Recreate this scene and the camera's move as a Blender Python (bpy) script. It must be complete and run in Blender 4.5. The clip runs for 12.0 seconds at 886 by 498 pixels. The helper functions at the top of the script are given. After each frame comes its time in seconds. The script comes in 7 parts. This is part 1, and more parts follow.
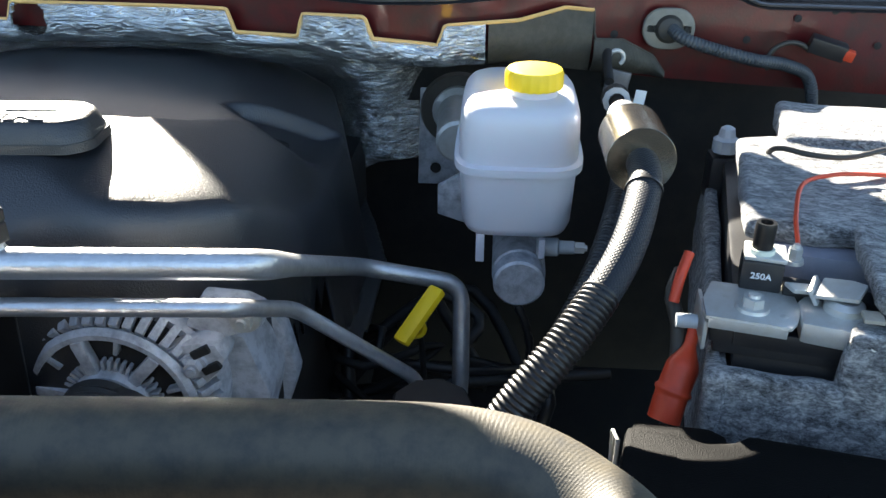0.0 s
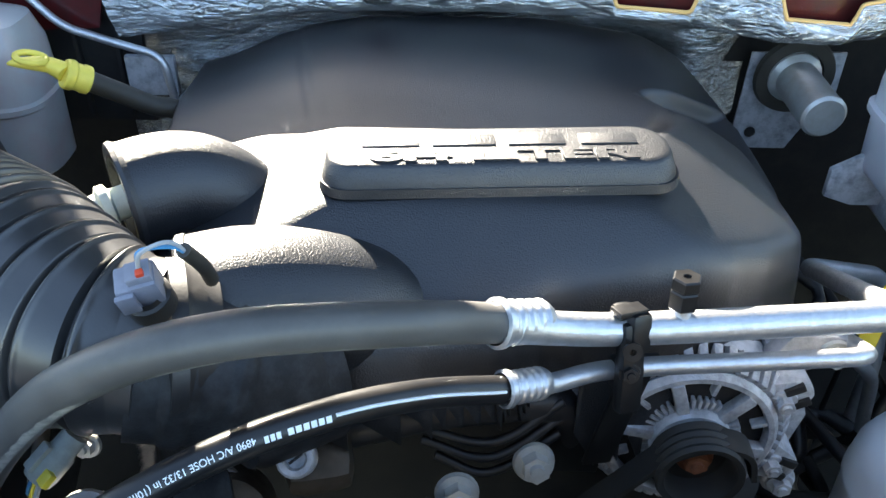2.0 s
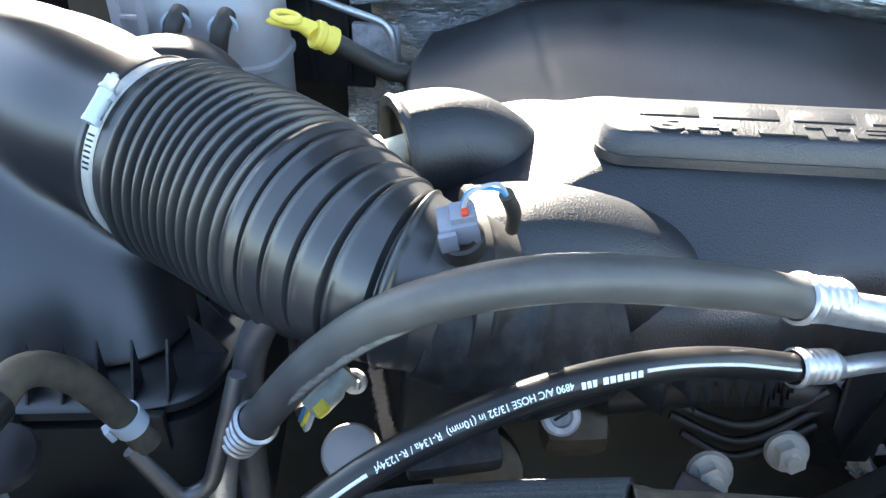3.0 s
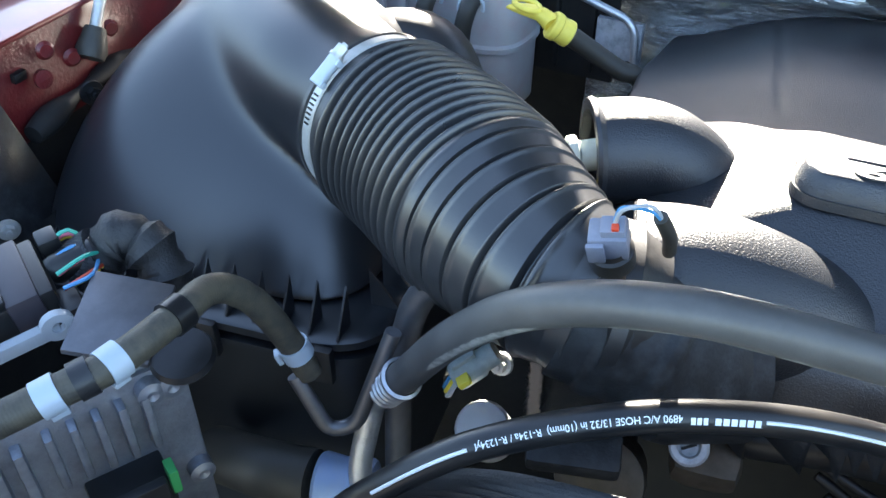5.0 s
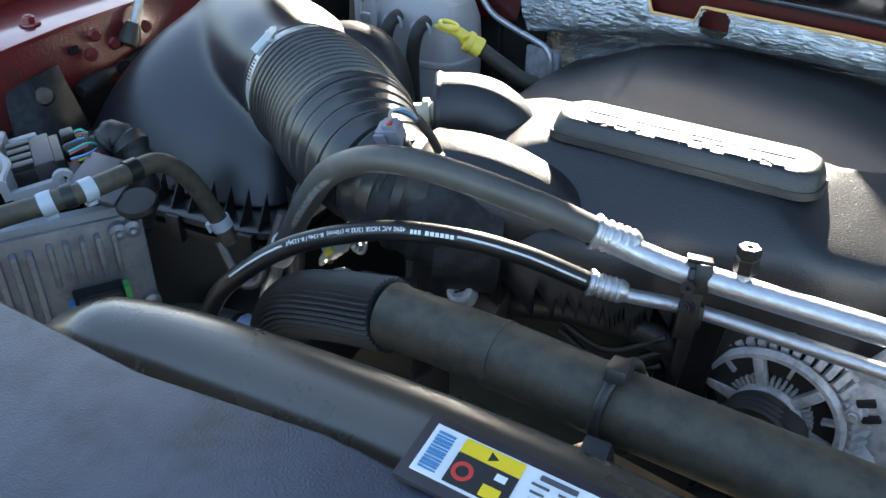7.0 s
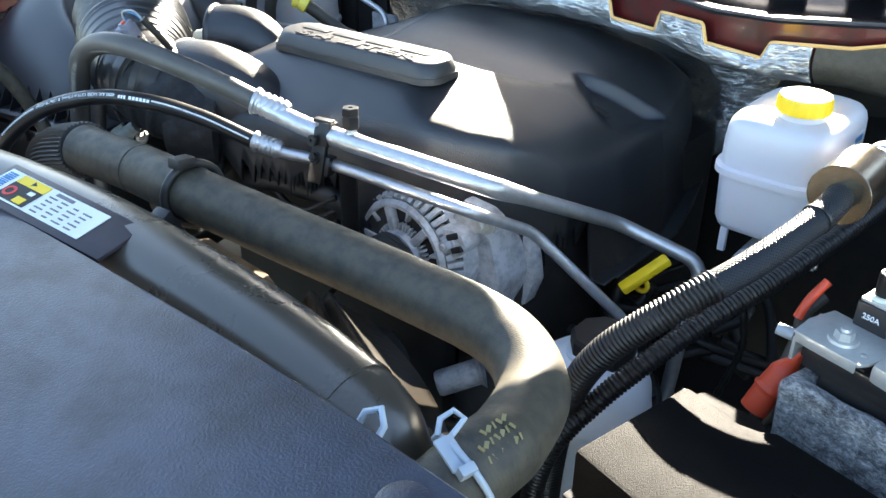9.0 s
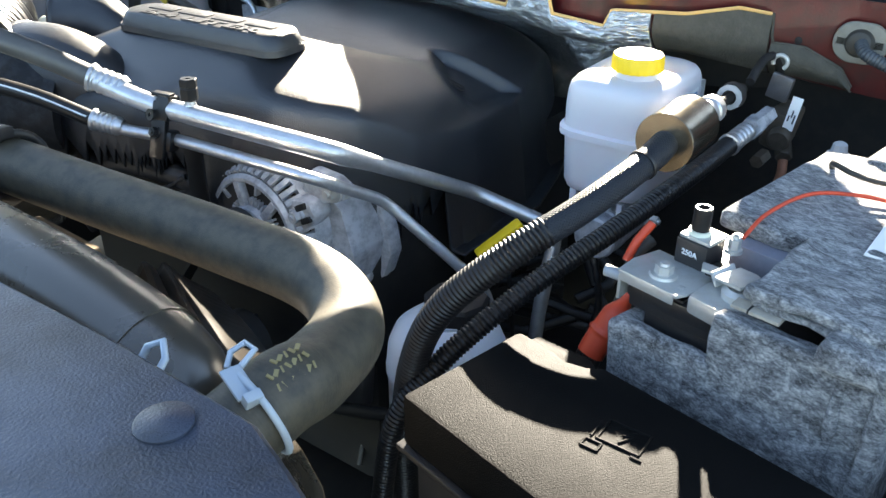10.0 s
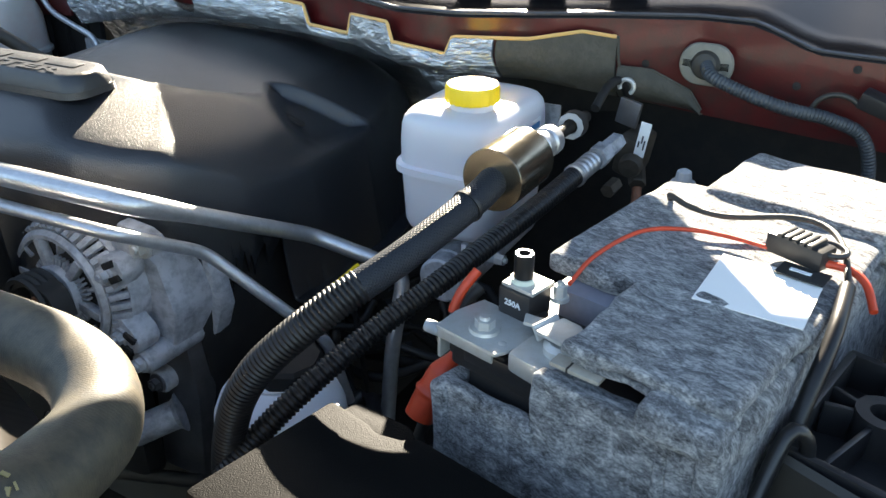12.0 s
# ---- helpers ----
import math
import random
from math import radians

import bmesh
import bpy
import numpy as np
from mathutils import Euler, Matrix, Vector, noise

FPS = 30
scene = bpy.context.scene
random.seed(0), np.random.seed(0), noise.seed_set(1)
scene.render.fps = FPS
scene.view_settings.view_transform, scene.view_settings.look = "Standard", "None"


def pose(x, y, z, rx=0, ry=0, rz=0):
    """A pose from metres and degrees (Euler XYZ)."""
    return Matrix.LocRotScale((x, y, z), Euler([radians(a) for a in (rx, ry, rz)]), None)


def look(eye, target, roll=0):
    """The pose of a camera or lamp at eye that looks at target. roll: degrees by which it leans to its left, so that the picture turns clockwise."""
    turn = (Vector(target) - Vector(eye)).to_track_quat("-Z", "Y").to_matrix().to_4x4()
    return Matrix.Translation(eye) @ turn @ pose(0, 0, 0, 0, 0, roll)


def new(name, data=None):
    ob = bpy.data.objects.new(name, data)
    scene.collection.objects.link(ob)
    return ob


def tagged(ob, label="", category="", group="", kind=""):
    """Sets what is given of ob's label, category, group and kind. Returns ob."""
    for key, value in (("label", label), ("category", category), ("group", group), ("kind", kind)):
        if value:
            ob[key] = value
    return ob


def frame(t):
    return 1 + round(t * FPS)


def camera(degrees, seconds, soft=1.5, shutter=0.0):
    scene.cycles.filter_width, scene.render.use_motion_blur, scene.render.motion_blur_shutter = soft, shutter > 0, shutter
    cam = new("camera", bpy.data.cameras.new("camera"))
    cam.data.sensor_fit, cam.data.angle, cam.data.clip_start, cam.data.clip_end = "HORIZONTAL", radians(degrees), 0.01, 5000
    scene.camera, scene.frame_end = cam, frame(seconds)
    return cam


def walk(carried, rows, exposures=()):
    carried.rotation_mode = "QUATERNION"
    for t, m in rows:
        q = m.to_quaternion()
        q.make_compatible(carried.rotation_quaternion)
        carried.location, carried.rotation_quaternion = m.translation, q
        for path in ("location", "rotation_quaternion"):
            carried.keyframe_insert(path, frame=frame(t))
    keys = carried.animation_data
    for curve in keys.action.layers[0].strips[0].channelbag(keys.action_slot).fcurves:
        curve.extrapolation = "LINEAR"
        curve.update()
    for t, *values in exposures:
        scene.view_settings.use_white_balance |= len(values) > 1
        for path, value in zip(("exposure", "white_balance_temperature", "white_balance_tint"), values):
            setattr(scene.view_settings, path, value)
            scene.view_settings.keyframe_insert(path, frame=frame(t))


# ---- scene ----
cam = camera(55.6, 12.0)
PATH = [
    (0, (0.419, -0.223, 1.431), (0.304, 1.549, 0.511), 0.3),
    (0.5, (0.324, -0.205, 1.452), (0.325, 1.503, 0.412), 0.1),
    (1, (0.208, -0.181, 1.49), (0.272, 1.489, 0.391), 0.6),
    (1.5, (0.081, -0.172, 1.501), (0.11, 1.477, 0.368), 0.1),
    (2, (-0.031, -0.172, 1.513), (-0.052, 1.46, 0.357), 0.8),
    (2.5, (-0.099, -0.184, 1.497), (-0.281, 1.436, 0.338), 0.0),
    (3, (-0.129, -0.196, 1.495), (-0.435, 1.400, 0.329), -0.2),
    (3.5, (-0.140, -0.178, 1.487), (-0.609, 1.368, 0.307), -0.6),
    (3.7, (-0.136, -0.169, 1.482), (-0.676, 1.352, 0.301), -0.7),
    (5.3, (-0.067, -0.215, 1.528), (-0.930, 1.133, 0.330), -0.7),
    (5.5, (-0.056, -0.232, 1.535), (-0.951, 1.105, 0.346), -0.8),
    (6, (0.020, -0.252, 1.541), (-0.938, 1.088, 0.405), -0.9),
    (6.5, (0.142, -0.302, 1.553), (-0.848, 1.047, 0.458), -0.5),
    (6.7, (0.187, -0.322, 1.555), (-0.809, 1.033, 0.473), -0.1),
    (8.3, (0.512, -0.363, 1.498), (-0.669, 0.901, 0.496), -1.6),
    (8.5, (0.567, -0.346, 1.513), (-0.611, 0.916, 0.504), -1.3),
    (9, (0.711, -0.311, 1.514), (-0.439, 0.983, 0.512), -0.1),
    (9.5, (0.784, -0.296, 1.501), (-0.342, 1.027, 0.51), -0.4),
    (10, (0.782, -0.281, 1.468), (-0.237, 1.143, 0.501), 0.2),
    (10.5, (0.782, -0.234, 1.46), (-0.109, 1.283, 0.508), 1.1),
    (11, (0.756, -0.213, 1.468), (-0.099, 1.332, 0.528), 0.8),
    (11.5, (0.794, -0.205, 1.473), (-0.057, 1.346, 0.54), 0.8),
    (12, (0.815, -0.174, 1.459), (-0.061, 1.37, 0.536), 0.2),
]
LIGHT = [(0.0, 3.07, 6600, 8), (0.5, 3.40, 6600, 8), (1.0, 3.50, 6750, 8), (1.5, 3.50, 6750, 8), (2.5, 3.95, 6750, 9), (3.0, 4.17, 6750, 9), (3.5, 4.27, 6700, 9), (5.5, 3.7, 6450, 10), (6.5, 3.22, 6600, 9), (8.5, 3.78, 6950, 8), (9.5, 3.60, 6800, 9), (10.5, 3.48, 7050, 9), (12.0, 3.17, 7100, 9)]
walk(cam, [(t, look(eye, target, roll)) for t, eye, target, roll in PATH], LIGHT)

# ---- world and sun ----
SUN_EL, SUN_AZ = 24.0, -22.0          # degrees; azimuth from +y towards +x
scene.view_settings.exposure = 3.35
world = bpy.data.worlds.new("sky")
scene.world = world
world.use_nodes = True
wn = world.node_tree
sky = wn.nodes.new("ShaderNodeTexSky")
sky.sky_type = "NISHITA"
sky.sun_disc = False
sky.sun_elevation = radians(SUN_EL)
sky.sun_rotation = radians(SUN_AZ)
wn.nodes["Background"].inputs["Strength"].default_value = 0.062
wn.links.new(sky.outputs[0], wn.nodes["Background"].inputs["Color"])
sun = new("sun", bpy.data.lights.new("sun", "SUN"))
sun.data.energy, sun.data.angle, sun.data.color = 5.0, radians(0.53), (1.0, 0.92, 0.80)
SUN_WAY = Vector((math.sin(radians(SUN_AZ)) * math.cos(radians(SUN_EL)), math.cos(radians(SUN_AZ)) * math.cos(radians(SUN_EL)), math.sin(radians(SUN_EL))))
sun.matrix_world = Matrix.Translation((0, 0, 4)) @ SUN_WAY.to_track_quat("Z", "Y").to_matrix().to_4x4()


# ---- materials ----
def material(name, colour, rough=0.5, metal=0.0, grain=0.0, grain_size=0.002, wear=0.0, wear_size=0.05, wear_colour=None, rough_wear=0.15, coat=0.0, sheen=0.0,
             subsurface=0.0, transmission=0.0, dust=0.0, specular=0.5):
    """A Principled surface: fine relief (grain), and blotches (wear) that vary colour and roughness at two scales."""
    m = bpy.data.materials.new(name)
    m.use_nodes = True
    nt = m.node_tree
    N, L = nt.nodes, nt.links
    p = N["Principled BSDF"]
    p.inputs["Base Color"].default_value = (*colour, 1)
    p.inputs["Roughness"].default_value = rough
    p.inputs["Metallic"].default_value = metal
    p.inputs["Coat Weight"].default_value = coat
    p.inputs["Coat Roughness"].default_value = 0.08
    p.inputs["Sheen Weight"].default_value = sheen
    p.inputs["Subsurface Weight"].default_value = subsurface
    p.inputs["Subsurface Radius"].default_value = (0.02, 0.015, 0.015)
    p.inputs["Transmission Weight"].default_value = transmission
    p.inputs["Specular IOR Level"].default_value = specular
    co = N.new("ShaderNodeTexCoord")
    if wear:
        n1 = N.new("ShaderNodeTexNoise")
        n1.inputs["Scale"].default_value = 1 / wear_size
        n1.inputs["Detail"].default_value = 8
        n1.inputs["Roughness"].default_value = 0.65
        L.new(co.outputs["Object"], n1.inputs["Vector"])
        ramp = N.new("ShaderNodeValToRGB")
        ramp.color_ramp.elements[0].position, ramp.color_ramp.elements[1].position = 0.42, 0.72
        L.new(n1.outputs["Fac"], ramp.inputs["Fac"])
        mix = N.new("ShaderNodeMix")
        mix.data_type = "RGBA"
        mix.inputs["A"].default_value = (*colour, 1)
        mix.inputs["B"].default_value = (*(wear_colour or tuple(c * 1.6 + 0.01 for c in colour)), 1)
        k = N.new("ShaderNodeMath")
        k.operation = "MULTIPLY"
        k.inputs[1].default_value = wear
        L.new(ramp.outputs["Color"], k.inputs[0])
        L.new(k.outputs[0], mix.inputs["Factor"])
        L.new(mix.outputs["Result"], p.inputs["Base Color"])
        r = N.new("ShaderNodeMapRange")
        r.inputs["To Min"].default_value, r.inputs["To Max"].default_value = max(0.02, rough - rough_wear / 2), min(1, rough + rough_wear)
        L.new(n1.outputs["Fac"], r.inputs["Value"])
        L.new(r.outputs["Result"], p.inputs["Roughness"])
    if grain:
        n2 = N.new("ShaderNodeTexNoise")
        n2.inputs["Scale"].default_value = 1 / grain_size
        n2.inputs["Detail"].default_value = 3
        L.new(co.outputs["Object"], n2.inputs["Vector"])
        b = N.new("ShaderNodeBump")
        b.inputs["Strength"].default_value = grain
        b.inputs["Distance"].default_value = grain_size * 0.5
        L.new(n2.outputs["Fac"], b.inputs["Height"])
        L.new(b.outputs["Normal"], p.inputs["Normal"])
    return m


M_COVER = material("cover_plastic", (0.013, 0.015, 0.019), 0.35, grain=0.85, grain_size=0.0013, wear=0.5, wear_size=0.12, wear_colour=(0.024, 0.024, 0.026), rough_wear=0.10, specular=0.75)
M_PLASTIC = material("black_plastic", (0.016, 0.016, 0.018), 0.38, grain=0.15, grain_size=0.0015, wear=0.5, wear_size=0.06, wear_colour=(0.04, 0.037, 0.033))
M_AIRBOX = material("airbox_plastic", (0.013, 0.014, 0.017), 0.30, grain=0.1, grain_size=0.001, wear=0.5, wear_size=0.15, wear_colour=(0.024, 0.025, 0.028), specular=0.85)
M_DARK = material("blotched_black", (0.011, 0.011, 0.012), 0.6, specular=0.35, wear=0.7, wear_size=0.03, wear_colour=(0.030, 0.028, 0.025))
M_RUBBER = material("rubber", (0.030, 0.028, 0.024), 0.5, grain=0.2, grain_size=0.0012, wear=0.5, wear_size=0.05, wear_colour=(0.06, 0.052, 0.04))
M_ACHOSE = material("ac_rubber", (0.062, 0.061, 0.060), 0.42, grain=0.15, grain_size=0.001, wear=0.7, wear_size=0.03, wear_colour=(0.095, 0.094, 0.092), specular=0.6)
M_GLOSSHOSE = material("gloss_hose", (0.010, 0.010, 0.011), 0.28, wear=0.5, wear_size=0.03, wear_colour=(0.03, 0.026, 0.022))
M_LOOM = material("loom_plastic", (0.008, 0.008, 0.009), 0.36, specular=0.45, wear=0.4, wear_size=0.03, wear_colour=(0.03, 0.028, 0.025))
M_ALU = material("drawn_aluminium", (0.58, 0.59, 0.61), 0.33, 0.8, grain=0.3, grain_size=0.003, wear=0.7, wear_size=0.010, wear_colour=(0.42, 0.43, 0.45))
M_CAST = material("cast_aluminium", (0.50, 0.515, 0.55), 0.5, 0.3, grain=0.6, grain_size=0.002, wear=1.0, wear_size=0.014, wear_colour=(0.22, 0.225, 0.245))
M_STEEL = material("zinc_steel", (0.54, 0.55, 0.54), 0.38, 0.5, grain=0.15, grain_size=0.002, wear=0.6, wear_size=0.008, wear_colour=(0.46, 0.44, 0.39))
M_BLACKSTEEL = material("black_coated_steel", (0.012, 0.012, 0.013), 0.3, 0.3, wear=0.4, wear_size=0.02)
M_TANK = material("milky_polypropylene", (0.56, 0.57, 0.62), 0.30, grain=0.05, grain_size=0.003, wear=0.35, wear_size=0.05, wear_colour=(0.60, 0.54, 0.62), subsurface=0.6)
M_WHITE = material("white_polyethylene", (0.75, 0.78, 0.84), 0.4, wear=0.3, wear_size=0.05, wear_colour=(0.62, 0.66, 0.74), subsurface=0.2)
M_COOLANT = material("aged_translucent_plastic", (0.40, 0.40, 0.40), 0.30, wear=0.6, wear_size=0.05, wear_colour=(0.40, 0.27, 0.27), subsurface=0.3)
M_YELLOW = material("yellow_plastic", (0.85, 0.58, 0.012), 0.4, wear=0.3, wear_size=0.02, wear_colour=(0.7, 0.46, 0.02))
M_YELLOW2 = material("faded_yellow_plastic", (0.80, 0.66, 0.10), 0.45, wear=0.4, wear_size=0.01, wear_colour=(0.6, 0.47, 0.08))
M_PAINT = material("maroon_paint", (0.075, 0.005, 0.006), 0.30, 0.15, grain=0.15, grain_size=0.003, wear=0.9, wear_size=0.03, wear_colour=(0.026, 0.012, 0.010), coat=0.3)
M_FOILBACK = material("olive_pad", (0.055, 0.052, 0.042), 0.75, grain=0.7, grain_size=0.003, wear=0.8, wear_size=0.02, wear_colour=(0.10, 0.093, 0.075))
M_TAN = material("tan_edge", (0.75, 0.45, 0.16), 0.7, wear=0.4, wear_size=0.02, wear_colour=(0.5, 0.32, 0.14))
M_RED = material("red_rubber", (0.60, 0.06, 0.02), 0.4, wear=0.4, wear_size=0.02, wear_colour=(0.35, 0.04, 0.02))
M_BLUEGREY = material("grey_connector", (0.20, 0.21, 0.26), 0.5, wear=0.3, wear_size=0.01)
M_LIGHTGREY = material("light_grey_plastic", (0.33, 0.36, 0.39), 0.5, wear=0.4, wear_size=0.01, wear_colour=(0.3, 0.3, 0.3))
M_CREAM = material("cream_plastic", (0.60, 0.64, 0.55), 0.45, wear=0.3, wear_size=0.01)
M_PAPER = material("paper", (0.88, 0.87, 0.84), 0.8)
M_PRINT = material("print_black", (0.02, 0.02, 0.02), 0.6)
M_PRINTYEL = material("print_yellow", (0.85, 0.6, 0.02), 0.5)
M_PRINTGOLD = material("print_gold", (0.27, 0.22, 0.10), 0.7)
M_PRINTWHITE = material("print_white", (0.75, 0.78, 0.8), 0.5)
M_PRINTRED = material("print_red", (0.6, 0.05, 0.04), 0.5)
M_PRINTBLUE = material("print_blue", (0.05, 0.22, 0.45), 0.5)
M_BLUEPAINT = material("blue_clamp", (0.24, 0.33, 0.52), 0.45, 0.3, wear=0.5, wear_size=0.01, wear_colour=(0.3, 0.36, 0.45))
M_PALECLIP = material("pale_blue_zinc", (0.44, 0.51, 0.58), 0.45, 0.15, wear=0.4, wear_size=0.01, wear_colour=(0.45, 0.48, 0.5))
M_GREEN = material("green_plastic", (0.05, 0.35, 0.10), 0.5)
M_WIREYEL = material("yellow_wire", (0.70, 0.58, 0.05), 0.45)
M_WIREGREEN = material("green_wire", (0.03, 0.35, 0.25), 0.45)
M_WIREPINK = material("pink_wire", (0.65, 0.12, 0.20), 0.45)
M_COPPER = material("rusty_steel", (0.28, 0.12, 0.07), 0.6, 0.5, wear=0.7, wear_size=0.008, wear_colour=(0.12, 0.06, 0.04))
M_BELT = material("belt_rubber", (0.015, 0.015, 0.015), 0.6, wear=0.4, wear_size=0.02)
M_ASPHALT = material("asphalt", (0.05, 0.05, 0.052), 0.85, grain=0.8, grain_size=0.01, wear=0.6, wear_size=0.6)
M_GLASS = material("windshield_glass", (0.012, 0.014, 0.016), 0.05, specular=0.6)


def felt_material():
    m = bpy.data.materials.new("grey_felt")
    m.use_nodes = True
    N, L = m.node_tree.nodes, m.node_tree.links
    p = N["Principled BSDF"]
    p.inputs["Roughness"].default_value = 0.95
    p.inputs["Sheen Weight"].default_value = 0.35
    co = N.new("ShaderNodeTexCoord")
    mp = N.new("ShaderNodeMapping")
    mp.inputs["Scale"].default_value = (1, 2.2, 1.7)
    mp.inputs["Rotation"].default_value = (0.2, 0.1, 0.5)
    L.new(co.outputs["Object"], mp.inputs["Vector"])
    n1 = N.new("ShaderNodeTexNoise")
    n1.inputs["Scale"].default_value, n1.inputs["Detail"].default_value, n1.inputs["Roughness"].default_value, n1.inputs["Distortion"].default_value = 62, 12, 0.74, 0.35
    L.new(mp.outputs["Vector"], n1.inputs["Vector"])
    ramp = N.new("ShaderNodeValToRGB")
    e = ramp.color_ramp.elements
    e[0].position, e[0].color = 0.42, (0.025, 0.027, 0.033, 1)
    e[1].position, e[1].color = 0.62, (0.68, 0.68, 0.675, 1)
    mid = e.new(0.5)
    mid.color = (0.20, 0.207, 0.22, 1)
    n2 = N.new("ShaderNodeTexNoise")
    n2.inputs["Scale"].default_value, n2.inputs["Detail"].default_value, n2.inputs["Roughness"].default_value = 330, 5, 0.7
    L.new(mp.outputs["Vector"], n2.inputs["Vector"])
    blend = N.new("ShaderNodeMix")
    blend.inputs["Factor"].default_value = 0.38
    L.new(n1.outputs["Fac"], blend.inputs["A"])
    L.new(n2.outputs["Fac"], blend.inputs["B"])
    L.new(blend.outputs["Result"], ramp.inputs["Fac"])
    L.new(ramp.outputs["Color"], p.inputs["Base Color"])
    b1 = N.new("ShaderNodeBump")
    b1.inputs["Strength"].default_value, b1.inputs["Distance"].default_value = 1.0, 0.006
    L.new(n1.outputs["Fac"], b1.inputs["Height"])
    b2 = N.new("ShaderNodeBump")
    b2.inputs["Strength"].default_value, b2.inputs["Distance"].default_value = 0.7, 0.0012
    L.new(n2.outputs["Fac"], b2.inputs["Height"])
    L.new(b1.outputs["Normal"], b2.inputs["Normal"])
    L.new(b2.outputs["Normal"], p.inputs["Normal"])
    return m


def foil_material():
    m = bpy.data.materials.new("crinkled_foil")
    m.use_nodes = True
    N, L = m.node_tree.nodes, m.node_tree.links
    p = N["Principled BSDF"]
    p.inputs["Metallic"].default_value = 0.85
    p.inputs["Base Color"].default_value = (0.66, 0.70, 0.73, 1)
    co = N.new("ShaderNodeTexCoord")
    v = N.new("ShaderNodeTexVoronoi")
    v.feature, v.inputs["Scale"].default_value = "DISTANCE_TO_EDGE", 28
    n = N.new("ShaderNodeTexNoise")
    n.inputs["Scale"].default_value, n.inputs["Detail"].default_value, n.inputs["Distortion"].default_value = 38, 7, 1.6
    mp = N.new("ShaderNodeMapping")
    mp.inputs["Scale"].default_value = (1.0, 1.0, 3.2)
    L.new(co.outputs["Object"], mp.inputs["Vector"])
    L.new(mp.outputs["Vector"], n.inputs["Vector"])
    L.new(co.outputs["Object"], v.inputs["Vector"])
    add = N.new("ShaderNodeMath")
    add.operation = "ADD"
    L.new(v.outputs["Distance"], add.inputs[0])
    L.new(n.outputs["Fac"], add.inputs[1])
    b = N.new("ShaderNodeBump")
    b.inputs["Strength"].default_value, b.inputs["Distance"].default_value = 0.9, 0.010
    L.new(add.outputs[0], b.inputs["Height"])
    L.new(b.outputs["Normal"], p.inputs["Normal"])
    r = N.new("ShaderNodeMapRange")
    r.inputs["To Min"].default_value, r.inputs["To Max"].default_value = 0.10, 0.30
    L.new(n.outputs["Fac"], r.inputs["Value"])
    L.new(r.outputs["Result"], p.inputs["Roughness"])
    return m


def braid_material():
    """Woven black sleeve: two crossing wave sets in the tube's own UV."""
    m = bpy.data.materials.new("braided_sleeve")
    m.use_nodes = True
    N, L = m.node_tree.nodes, m.node_tree.links
    p = N["Principled BSDF"]
    p.inputs["Base Color"].default_value = (0.022, 0.025, 0.031, 1)
    p.inputs["Roughness"].default_value = 0.42
    p.inputs["Specular IOR Level"].default_value = 0.2
    uv = N.new("ShaderNodeUVMap")
    total = None
    for turn in (0.785, -0.785):
        mp = N.new("ShaderNodeMapping")
        mp.inputs["Rotation"].default_value = (0, 0, turn)
        L.new(uv.outputs["UV"], mp.inputs["Vector"])
        w = N.new("ShaderNodeTexWave")
        w.inputs["Scale"].default_value = 130
        L.new(mp.outputs["Vector"], w.inputs["Vector"])
        if total is None:
            total = w.outputs["Fac"]
        else:
            mx = N.new("ShaderNodeMath")
            mx.operation = "MAXIMUM"
            L.new(total, mx.inputs[0])
            L.new(w.outputs["Fac"], mx.inputs[1])
            total = mx.outputs[0]
    b = N.new("ShaderNodeBump")
    b.inputs["Strength"].default_value, b.inputs["Distance"].default_value = 0.45, 0.0010
    L.new(total, b.inputs["Height"])
    L.new(b.outputs["Normal"], p.inputs["Normal"])
    return m


def ringed_rubber():
    """Brownish rubber with fine rings round the tube and dark mottled dirt."""
    m = material("radiator_rubber", (0.078, 0.067, 0.047), 0.50, specular=0.45, grain=0.3, grain_size=0.0012, wear=1.0, wear_size=0.013, wear_colour=(0.036, 0.034, 0.030))
    N, L = m.node_tree.nodes, m.node_tree.links
    p = N["Principled BSDF"]
    before = p.inputs["Normal"].links[0].from_socket
    uv = N.new("ShaderNodeUVMap")
    w = N.new("ShaderNodeTexWave")
    w.inputs["Scale"].default_value = 150
    w.inputs["Distortion"].default_value = 0.6
    L.new(uv.outputs["UV"], w.inputs["Vector"])
    b = N.new("ShaderNodeBump")
    b.inputs["Strength"].default_value, b.inputs["Distance"].default_value = 0.09, 0.0006
    L.new(w.outputs["Fac"], b.inputs["Height"])
    L.new(before, b.inputs["Normal"])
    L.new(b.outputs["Normal"], p.inputs["Normal"])
    return m


M_FELT, M_FOIL, M_BRAID, M_RADHOSE = felt_material(), foil_material(), braid_material(), ringed_rubber()
M_DUSTLOOM = material("dusty_loom", (0.035, 0.042, 0.050), 0.45, wear=0.7, wear_size=0.02, wear_colour=(0.07, 0.08, 0.09))
M_GRIMERED = material("grimy_maroon_paint", (0.13, 0.010, 0.012), 0.35, grain=0.3, grain_size=0.004, wear=0.75, wear_size=0.04, wear_colour=(0.035, 0.014, 0.013), coat=0.3)


